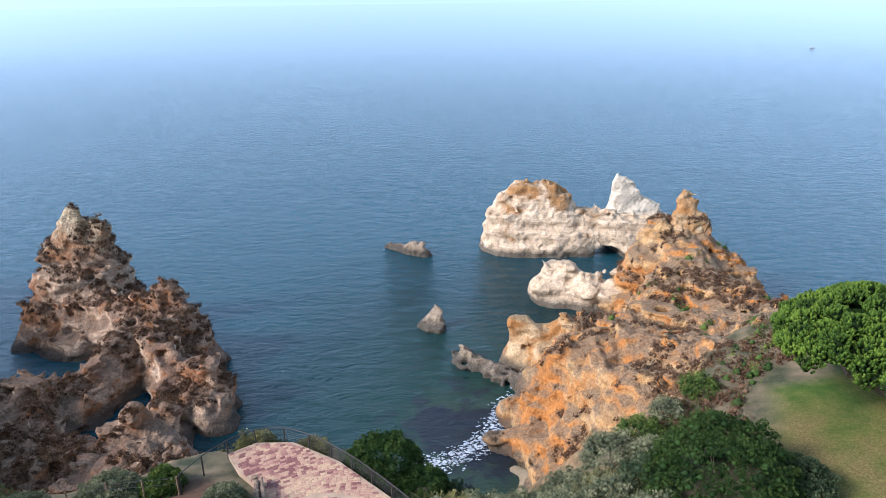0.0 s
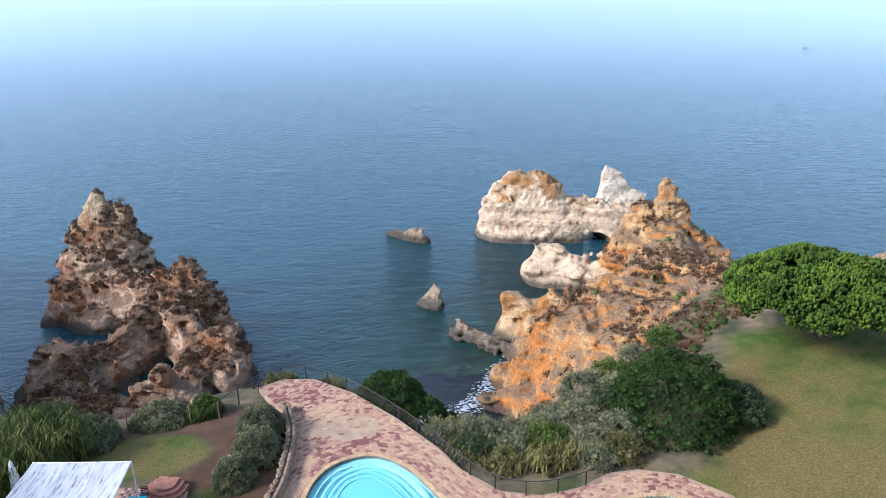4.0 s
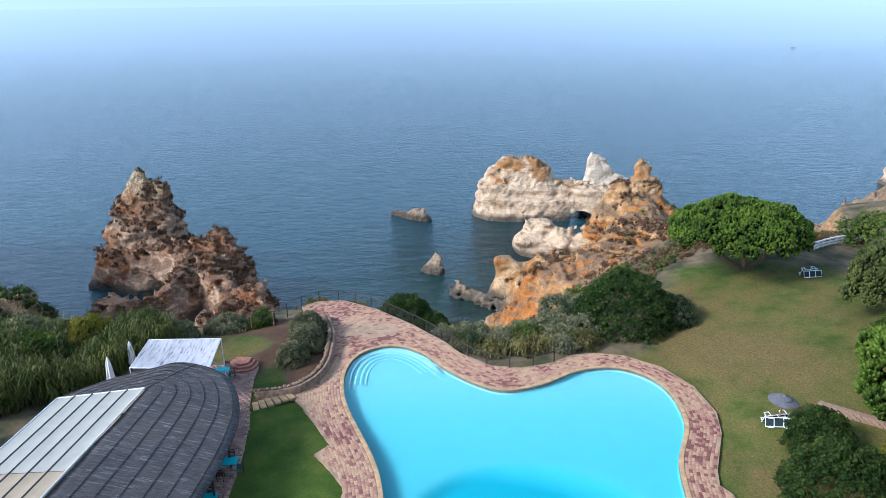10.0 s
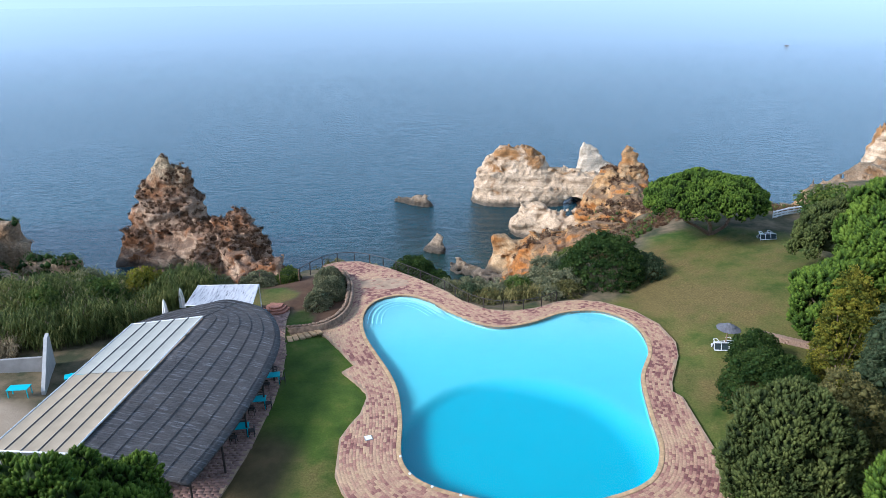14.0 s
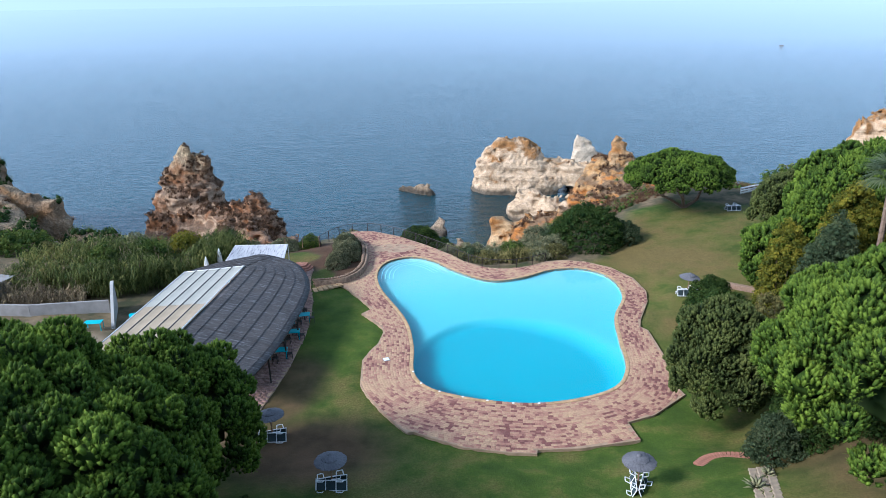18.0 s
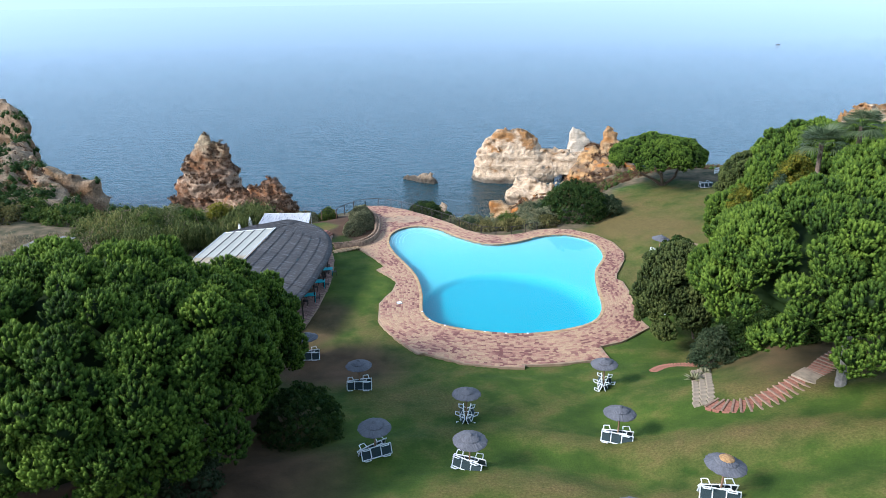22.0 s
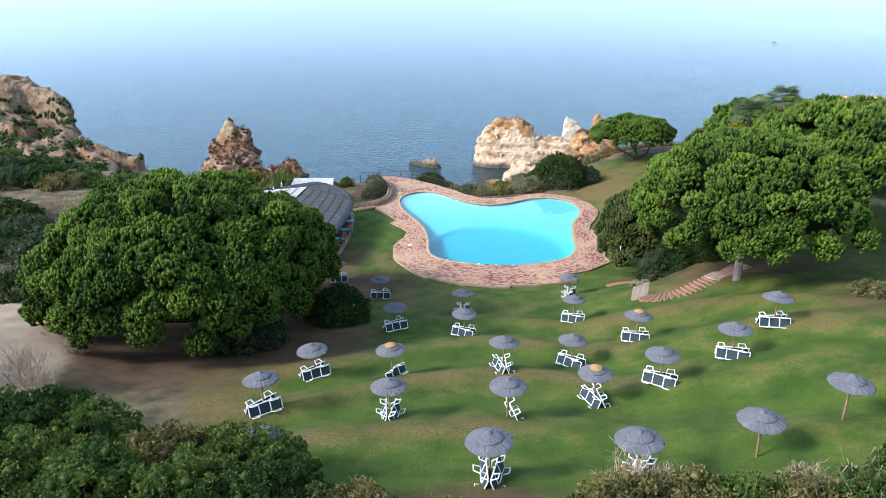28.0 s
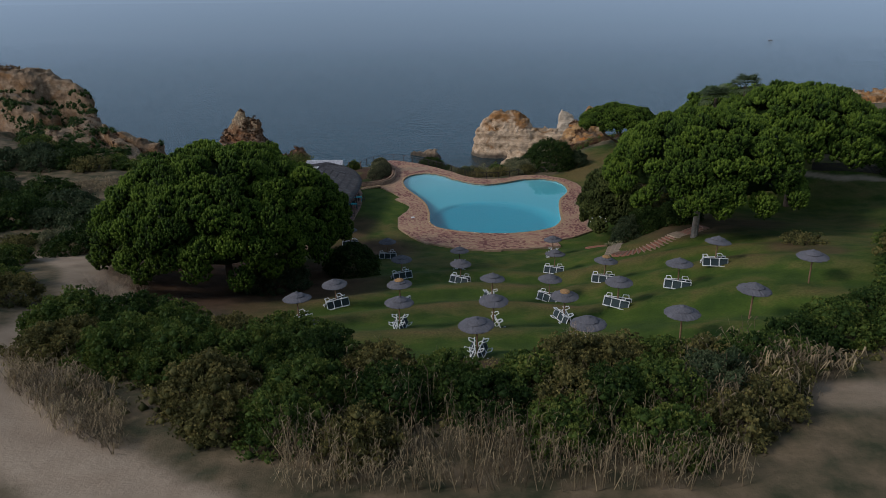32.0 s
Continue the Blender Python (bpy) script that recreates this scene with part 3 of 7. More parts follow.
def massif(ridges):
    """A height made of ridges: (x0, y0, z0, x1, y1, z1, half width of the top, fall of the flanks)."""
    def height(x, y):
        best = np.full(np.shape(x), -30.0)
        for x0, y0, z0, x1, y1, z1, r, fall in ridges:
            dx, dy = x1 - x0, y1 - y0
            t = np.clip(((x - x0) * dx + (y - y0) * dy) / (dx * dx + dy * dy + 1e-9), 0, 1)
            d = np.hypot(x - x0 - t * dx, y - y0 - t * dy)
            h = z0 + (z1 - z0) * t - 0.22 * np.minimum(d, r) - fall * np.maximum(0, d - r)
            best = np.maximum(best, h) + 0.25 * np.exp(-np.abs(best - h))
        return best
    return height


def rock(name, label, material, ridges, lo, hi, step=0.42, rough=1.0, seed=5, hollow=None, category="rock", foot=-1.5):
    height = massif(ridges)

    def field(x, y, z):
        w = rough
        nx = w * (1.1 * vnoise(x, y, z * 1.5, 4.2, seed) + 0.8 * vnoise(x, y, z * 1.4, 1.7, seed + 1))
        ny = w * (1.1 * vnoise(x, y, z * 1.5, 4.6, seed + 2) + 0.8 * vnoise(x, y, z * 1.4, 1.8, seed + 3))
        ledge = w * 0.8 * vnoise(x * 0.06, y * 0.06, z, 1.4, seed + 7)
        h = height(x + nx + ledge, y + ny + ledge) + w * 0.8 * vnoise(x, y, z, 2.2, seed + 4)
        crag = 1 - 2.4 * np.abs(vnoise(x + 0.35 * z, y, z * 0.75, 3.1, seed + 8)) ** 0.8
        chip = 1 - 2.4 * np.abs(vnoise(x, y + 0.3 * z, z * 0.9, 1.3, seed + 9)) ** 0.8
        d = (h - z) * 0.35 + w * (0.24 * crag + 0.34 * chip + 0.26 * vnoise(x, y, z, 0.8, seed + 6)) - 0.1 * w
        # blocks parted by joints
        bx = (0.88 * x - 0.48 * y) / 1.9 + 0.4 * vnoise(x, y, z, 2.6, seed + 10)
        by = (0.48 * x + 0.88 * y) / 1.9 + 0.4 * vnoise(x, y, z, 2.6, seed + 11)
        bz = z / 1.2 + 0.35 * vnoise(x, y, z, 2.6, seed + 12)
        d = d + 0.55 * w * (hash3(*(np.floor(q).astype(np.int64) for q in (bx, by, bz)), seed) - 0.5)
        if hollow:
            d = np.minimum(d, hollow(x, y, z))
        return d

    V, F = main_body(*surface(field, lo, hi, step))
    return tagged(new(name, mesh_of(name, V, F, [material], shade=True)), label, category)


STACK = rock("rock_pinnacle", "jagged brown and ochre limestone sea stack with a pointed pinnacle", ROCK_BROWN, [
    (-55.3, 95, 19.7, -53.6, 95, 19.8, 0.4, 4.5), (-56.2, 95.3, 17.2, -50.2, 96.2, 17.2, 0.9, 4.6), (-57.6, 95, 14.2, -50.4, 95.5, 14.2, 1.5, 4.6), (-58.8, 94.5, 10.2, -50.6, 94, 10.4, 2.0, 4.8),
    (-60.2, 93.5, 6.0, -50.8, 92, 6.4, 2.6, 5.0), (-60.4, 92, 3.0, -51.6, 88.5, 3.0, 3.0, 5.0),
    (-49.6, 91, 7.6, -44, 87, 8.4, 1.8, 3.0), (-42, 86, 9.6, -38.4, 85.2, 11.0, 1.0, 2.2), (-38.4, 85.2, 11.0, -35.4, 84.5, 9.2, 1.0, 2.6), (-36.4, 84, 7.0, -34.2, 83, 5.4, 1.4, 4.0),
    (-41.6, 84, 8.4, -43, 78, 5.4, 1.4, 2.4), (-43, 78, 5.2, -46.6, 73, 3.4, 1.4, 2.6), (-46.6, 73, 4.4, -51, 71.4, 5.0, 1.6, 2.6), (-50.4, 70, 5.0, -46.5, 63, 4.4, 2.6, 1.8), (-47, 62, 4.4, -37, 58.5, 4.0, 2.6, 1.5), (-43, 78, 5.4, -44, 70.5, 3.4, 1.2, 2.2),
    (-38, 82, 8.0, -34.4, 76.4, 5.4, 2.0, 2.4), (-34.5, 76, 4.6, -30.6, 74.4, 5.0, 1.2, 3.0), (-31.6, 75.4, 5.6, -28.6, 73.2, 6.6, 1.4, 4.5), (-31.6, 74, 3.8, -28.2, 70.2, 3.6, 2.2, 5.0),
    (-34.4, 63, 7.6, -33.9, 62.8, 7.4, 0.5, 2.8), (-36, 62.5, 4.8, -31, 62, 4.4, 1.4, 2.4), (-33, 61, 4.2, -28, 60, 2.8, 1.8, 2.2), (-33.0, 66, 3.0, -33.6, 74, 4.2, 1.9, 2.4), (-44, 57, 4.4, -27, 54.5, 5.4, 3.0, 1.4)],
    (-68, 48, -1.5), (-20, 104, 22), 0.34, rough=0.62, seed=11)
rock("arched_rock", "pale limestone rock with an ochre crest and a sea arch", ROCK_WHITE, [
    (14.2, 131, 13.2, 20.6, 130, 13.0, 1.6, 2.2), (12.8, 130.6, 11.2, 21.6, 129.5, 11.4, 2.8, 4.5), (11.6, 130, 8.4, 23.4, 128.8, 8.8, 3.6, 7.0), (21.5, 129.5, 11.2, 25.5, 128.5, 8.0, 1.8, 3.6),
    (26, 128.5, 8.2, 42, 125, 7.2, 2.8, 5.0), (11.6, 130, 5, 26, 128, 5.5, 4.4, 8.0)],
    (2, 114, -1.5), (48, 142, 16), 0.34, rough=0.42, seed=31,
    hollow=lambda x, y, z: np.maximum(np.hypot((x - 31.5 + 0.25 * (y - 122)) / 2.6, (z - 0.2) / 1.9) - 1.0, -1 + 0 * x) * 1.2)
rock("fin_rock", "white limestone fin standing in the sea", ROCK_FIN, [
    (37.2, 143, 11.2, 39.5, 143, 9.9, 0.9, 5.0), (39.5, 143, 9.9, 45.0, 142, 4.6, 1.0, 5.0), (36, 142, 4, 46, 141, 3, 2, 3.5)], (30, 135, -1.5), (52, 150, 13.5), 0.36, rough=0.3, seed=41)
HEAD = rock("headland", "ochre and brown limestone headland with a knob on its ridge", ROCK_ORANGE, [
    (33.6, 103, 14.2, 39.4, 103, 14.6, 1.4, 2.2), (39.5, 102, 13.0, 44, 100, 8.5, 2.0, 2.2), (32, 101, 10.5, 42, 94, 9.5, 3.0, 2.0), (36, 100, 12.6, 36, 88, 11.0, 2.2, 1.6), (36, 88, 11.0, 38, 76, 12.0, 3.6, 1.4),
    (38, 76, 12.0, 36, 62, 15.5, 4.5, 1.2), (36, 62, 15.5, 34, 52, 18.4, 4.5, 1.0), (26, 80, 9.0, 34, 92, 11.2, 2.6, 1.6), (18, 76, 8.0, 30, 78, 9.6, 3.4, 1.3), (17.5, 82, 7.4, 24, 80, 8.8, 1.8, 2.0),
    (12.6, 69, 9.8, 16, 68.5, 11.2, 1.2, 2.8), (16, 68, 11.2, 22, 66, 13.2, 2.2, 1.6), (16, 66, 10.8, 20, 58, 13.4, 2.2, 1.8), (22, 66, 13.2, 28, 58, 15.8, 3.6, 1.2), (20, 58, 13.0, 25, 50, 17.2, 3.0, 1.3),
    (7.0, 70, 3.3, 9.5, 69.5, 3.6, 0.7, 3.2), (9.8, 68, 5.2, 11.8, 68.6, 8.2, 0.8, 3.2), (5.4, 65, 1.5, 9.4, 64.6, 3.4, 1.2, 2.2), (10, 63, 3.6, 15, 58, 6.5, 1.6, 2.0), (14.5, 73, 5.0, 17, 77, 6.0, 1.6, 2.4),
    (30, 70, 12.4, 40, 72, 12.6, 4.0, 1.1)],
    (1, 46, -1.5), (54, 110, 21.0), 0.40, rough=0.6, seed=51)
rock("rock_pillar", "blunt yellow-tan rock pillar on the headland's ridge", ROCK_CREAM, [(37.2, 103.2, 18.4, 38.6, 103, 17.6, 0.7, 6.5), (36.8, 103, 15.8, 39.6, 103, 15.0, 1.1, 5.0), (36.2, 103, 14.0, 39.8, 102.6, 13.8, 1.5, 4.0)], (31, 97, 10), (45, 109, 20.5), 0.28, rough=0.4, seed=59)
rock("buttress", "cream limestone buttress rising from the cove", ROCK_WHITE, [
    (17.0, 104.2, 6.6, 20.0, 103.2, 6.8, 1.3, 4.5), (20.0, 103.2, 6.8, 23.0, 102, 5.6, 1.3, 4.5), (16.2, 104.4, 4.6, 23.4, 102, 4.6, 2.2, 6.0), (26.2, 101.6, 5.0, 31, 100.5, 6.8, 1.4, 5.0), (26.4, 100.4, 3.4, 31, 99, 5.2, 2.0, 6.0)],
    (10, 93, -1.5), (36, 111, 11), 0.32, rough=0.62, seed=55)
rock("buttress", "white and ochre limestone buttress at the cove's mouth", ROCK_CREAM, [
    (9.4, 84.2, 6.4, 11, 83.8, 6.0, 0.8, 6.0), (11, 83.6, 5.9, 13, 83.1, 5.2, 1.0, 5.0), (13, 83.1, 5.2, 16.0, 82.5, 7.8, 0.8, 5.0), (16.0, 82.5, 7.8, 17.6, 81.5, 6.8, 0.9, 4.0), (9.8, 83.4, 3.4, 17, 81, 4.2, 1.8, 6.0), (12.2, 79.8, 3.4, 16.6, 80, 6.0, 1.2, 3.6)],
    (3, 73, -1.5), (25, 92, 12), 0.32, rough=0.45, seed=57)
rock("islet", "low brown rock awash in the bay", ROCK_ISLET, [(-11.6, 130.5, 0.9, -8, 128.5, 1.2, 0.5, 1.3), (-8, 128.4, 1.4, -4.4, 126, 2.3, 0.6, 1.7)], (-15, 121, -1.5), (0, 134, 4.5), 0.3, 0.36, 61)
rock("islet", "small pointed tan rock in the cove", ROCK_ISLET, [(-1.9, 95.3, 3.3, -1.6, 95, 3.0, 0.2, 1.7), (-2, 94.6, 1.0, -1.2, 94.2, 0.8, 0.9, 1.6)], (-6, 90, -1.5), (3, 99.5, 5), 0.24, 0.4, 71)
rock("islet", "flat dark rock at the foot of the headland", ROCK_ISLET, [(1.4, 84.8, 1.2, 4, 83, 1.3, 0.7, 1.3), (4, 82.6, 0.9, 6, 81, 0.9, 0.8, 1.1), (6, 81, 0.6, 9.4, 78.6, 0.7, 0.9, 1.0)], (-3, 73, -1.5), (13, 90, 4), 0.3, 0.75, 81)
HILL = rock("cliff_hill", "bare sandy limestone hill above the sea with worn gullies", ROCK_HILL, [
    (-55, 50, 15.8, -49.6, 50.5, 16.0, 1.1, 5.0), (-49.6, 50.5, 15.8, -47.8, 51, 13.4, 0.8, 5.0), (-58.5, 44.5, 18.6, -64, 49.5, 21.2, 1.4, 6.5), (-66.5, 55, 22.0, -60.2, 55, 20.2, 1.0, 5.0), (-60.4, 54.6, 20.0, -58.6, 54.6, 17.6, 0.9, 5.0), (-65, 50.2, 21.4, -76, 65.0, 21.8, 1.4, 7.5), (-77, 66, 22.0, -86, 81, 23.0, 1.2, 8.0),
    (-89, 87, 25.8, -95, 92, 28.2, 1.0, 8.0), (-95, 92, 28.4, -104, 94.5, 30.8, 1.6, 7.0), (-104, 94.5, 30.8, -118, 97, 31.4, 4, 4.0), (-68, 45, 20.4, -86, 62, 22.0, 4, 1.0), (-57, 40, 18.2, -63, 44.5, 20.0, 2.4, 1.2), (-93, 75, 23.6, -106, 83, 26.4, 2.5, 3.0),
    (-72, 52, 21.6, -82, 70, 22.6, 1.6, 2.0), (-50.5, 46, 13.8, -56, 43, 17.0, 2.0, 2.2)],
    (-124, 36, -1.5), (-43, 112, 36), 0.55, seed=91, rough=0.5)
rock("cliff_hill", "pale sandstone cliff on the next headland", ROCK_HILL, [
    (62, 80, 13.5, 68, 80, 16.5, 2, 1.5), (68, 80, 16.5, 76, 79, 20.0, 3, 1.4), (76, 79, 20, 92, 76, 20, 5, 1.2)], (52, 66, -1.5), (98, 92, 23), 0.6, seed=95)
rock("far_cliff", "pale limestone cliff on a distant headland", ROCK_WHITE, [(121, 152, 13.0, 128, 152, 14.5, 2, 4), (128, 152, 14.5, 150, 150, 15, 5, 3)], (112, 140, -1.5), (158, 164, 18), 0.7, rough=0.9, seed=97)


# ---------------------------------------------------------------- pool and deck
def pool_material():
    m = Mat("pool_paint")
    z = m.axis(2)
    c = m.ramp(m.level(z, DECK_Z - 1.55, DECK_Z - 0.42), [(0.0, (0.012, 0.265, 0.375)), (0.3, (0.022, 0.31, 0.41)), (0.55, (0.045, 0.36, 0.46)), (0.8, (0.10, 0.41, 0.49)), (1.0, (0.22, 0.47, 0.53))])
    m.colour(m.mix(0.05, c, m.ramp(m.noise(0.8, 4), [(0.3, (0.3, 0.3, 0.3)), (0.7, (0.9, 0.9, 0.9))]), "OVERLAY")).rough(0.5)
    return m.m


def pool_water_material():
    m = Mat("pool_water")
    m.colour((0.93, 0.99, 1.0)).rough(0.02).set(IOR=1.333, Transmission_Weight=1.0)
    m.bump(m.noise(0.9, 3), 0.05, 0.05)
    return m.m


POOL_C = np.array([4.0, 12.0])


def pool_depth(x, y):
    soft = 0.10 + 0.22 * smooth(-1, 9, x)
    deep = smooth(0, 1, (1.02 - np.hypot((x - 4.6) / 9.4, (y - 3.4) / 10.6)) / soft)
    return 0.38 + 0.22 * smooth(26, 10, y) + 0.62 * deep


NOSING = plain("blue_step_nosing", (0.27, 0.62, 0.73), 0.5, 0.05, 3.0)


def build_pool():
    shell = tagged(new("swimming_pool"), "free-form swimming pool with pale blue walls and a darker deep end", "pool", kind="structure")
    us = np.concatenate([[1.0, 1.0], np.linspace(0.99, 0.0, 90)])
    n = len(POOL)
    rows = []
    for k, u in enumerate(us):
        p = POOL_C + (POOL - POOL_C) * u
        if k == 0:
            z = np.full(n, DECK_Z - 0.02)
        else:
            z = DECK_Z - 0.18 - pool_depth(p[:, 0], p[:, 1])
            # shallow stairs in the small bay
            d = line_distance(p[:, 0], p[:, 1], POOL, True)
            bay = smooth(23.5, 25.5, p[:, 1] - 0.2 * p[:, 0]) * (p[:, 0] < -1)
            stair = -0.18 - 0.2 * np.floor(d / 0.42) - 0.1
            z = np.where((bay > 0.5) & (d < 1.9), np.maximum(z, DECK_Z + stair), z)
        rows.append(np.c_[p, z])
    V = np.concatenate(rows)
    i = np.arange(len(us) * n).reshape(len(us), n)
    j = np.roll(i, -1, 1)
    F = np.stack([i[:-1], j[:-1], j[1:], i[1:]], -1).reshape(-1, 4)
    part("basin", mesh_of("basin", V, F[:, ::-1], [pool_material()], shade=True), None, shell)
    # nosings of the stairs in the small bay
    way = unit(np.roll(POOL, -1, 0) - np.roll(POOL, 1, 0))
    nrm = np.c_[-way[:, 1], way[:, 0]]
    if inside(POOL[:, 0] + 0.3 * nrm[:, 0], POOL[:, 1] + 0.3 * nrm[:, 1], POOL).mean() < 0.5:
        nrm = -nrm
    bay = np.flatnonzero((POOL[:, 1] - 0.2 * POOL[:, 0] > 25.0) & (POOL[:, 0] < -1))
    bay = bay[np.argsort((bay - bay[np.argmax(np.diff(bay))] - 1) % n)] if np.diff(bay).max() > 1 else bay
    for k in range(1, 5):
        z = DECK_Z - 0.235 - 0.06 * k
        rims = [np.c_[POOL[bay] + nrm[bay] * (0.42 * k + o), np.full(len(bay), z)] for o in (-0.05, 0.05)]
        g = np.arange(2 * len(bay)).reshape(2, -1)
        part("step_nosing", mesh_of("step_nosing", np.concatenate(rims), np.stack([g[0, :-1], g[0, 1:], g[1, 1:], g[1, :-1]], -1), [NOSING]), None, shell)
    bm = bmesh.new()
    f = bm.faces.new([bm.verts.new((x, y, DECK_Z - 0.14)) for x, y in POOL])
    f.normal_update()
    if f.normal.z < 0:
        f.normal_flip()
    water = part("pool_water", bm, pool_water_material(), shell, "clear turquoise pool water")
    water.visible_shadow = False
    return shell


build_pool()


def brick_material(name, pick):
    m = Mat(name)
    r = m.rand() if pick == "object" else m.island()
    geo = m.nodes.new("ShaderNodeNewGeometry")
    n = m.node("ShaderNodeTexNoise", Scale=0.28, Detail=3.0)
    m.links.new(geo.outputs["Position"], n.inputs["Vector"])
    v = m.math("ADD", m.math("MULTIPLY", m.math("SUBTRACT", n.outputs["Fac"], 0.5), 1.7), m.level(r, 0.0, 1.0, 0.0, 1.0))
    c = m.ramp(v, [(0.0, (0.45, 0.295, 0.17)), (0.35, (0.40, 0.245, 0.15)), (0.6, (0.37, 0.205, 0.135)), (0.78, (0.30, 0.145, 0.105)), (0.9, (0.225, 0.098, 0.075)), (1.0, (0.17, 0.066, 0.054))])
    fine = m.node("ShaderNodeTexNoise", Scale=9.0, Detail=4.0)
    m.links.new(geo.outputs["Position"], fine.inputs["Vector"])
    c = m.mix(0.4, c, m.ramp(fine.outputs["Fac"], [(0.3, (0.25, 0.25, 0.25)), (0.7, (0.8, 0.8, 0.8))]), "OVERLAY")
    m.colour(c).rough(0.85).bump(fine.outputs["Fac"], 0.5, 0.02)
    return m.m


BRICK, BRICK_REST = brick_material("paving_brick", "object"), brick_material("paving_brick_rest", "island")
MORTAR = plain("mortar", (0.34, 0.235, 0.15), 0.95, 0.25, 1.2, 0.4)
COPING = plain("coping_stone", (0.44, 0.29, 0.15), 0.8, 0.3, 2.5, 0.4)


def slab(name, outline, z, thick, material, parent, hole=None):
    bm = bmesh.new()
    edges = []
    for ring in (outline, hole):
        if ring is None:
            continue
        vs = [bm.verts.new((x, y, z)) for x, y in ring]
        edges += [bm.edges.new((a, b)) for a, b in zip(vs, vs[1:] + vs[:1])]
    bmesh.ops.triangle_fill(bm, edges=edges, use_beauty=True, use_dissolve=False)
    bmesh.ops.recalc_face_normals(bm, faces=bm.faces)
    if sum(f.normal.z for f in bm.faces) < 0:
        bmesh.ops.reverse_faces(bm, faces=bm.faces)
    made = bmesh.ops.extrude_face_region(bm, geom=bm.faces[:])
    bmesh.ops.translate(bm, vec=(0, 0, -thick), verts=[g for g in made["geom"] if isinstance(g, bmesh.types.BMVert)])
    bmesh.ops.recalc_face_normals(bm, faces=bm.faces)
    return part(name, bm, material, parent)


def brick_mesh():
    bm = bmesh.new()
    box(bm, 0, 0, 0, 1, 1, 1)
    bmesh.ops.bevel(bm, geom=[e for e in bm.edges if all(v.co.z > 0 for v in e.verts)], offset=0.04, segments=1, affect="EDGES")
    me = bpy.data.meshes.new("brick")
    bm.to_mesh(me)
    bm.free()
    me.materials.append(BRICK)
    return me


def rows_of_bricks(line, offsets, length, width, closed=True, jitter=0.0, rng=None):
    """Places for bricks along a line of the plan and lines beside it: x, y, turn, length, width."""
    out = []
    seg = np.diff(np.vstack([line, line[:1]]) if closed else line, axis=0)
    tan = seg / np.linalg.norm(seg, axis=1)[:, None]
    if not closed:
        tan = np.vstack([tan, tan[-1:]])
    for k in range(2):
        tan = tan + np.roll(tan, 1, 0) * 0.5 + np.roll(tan, -1, 0) * 0.5 if closed else tan
        tan = tan / np.linalg.norm(tan, axis=1)[:, None]
    nor = np.c_[tan[:, 1], -tan[:, 0]]
    for o in offsets:
        p = line + nor * o
        if closed:
            p = np.vstack([p, p[:1]])
        s = np.concatenate([[0], np.cumsum(np.linalg.norm(np.diff(p, axis=0), axis=1))])
        at = rng.uniform(0, length)
        while at < s[-1]:
            ln = length * rng.uniform(0.75, 1.25)
            c = at + ln / 2
            x, y = np.interp(c, s, p[:, 0]), np.interp(c, s, p[:, 1])
            x2, y2 = np.interp(c + 0.1, s, p[:, 0]), np.interp(c + 0.1, s, p[:, 1])
            out.append((x, y, math.atan2(y2 - y, x2 - x) + rng.uniform(-jitter, jitter), ln, width, o))
            at += ln + 0.012
    return out


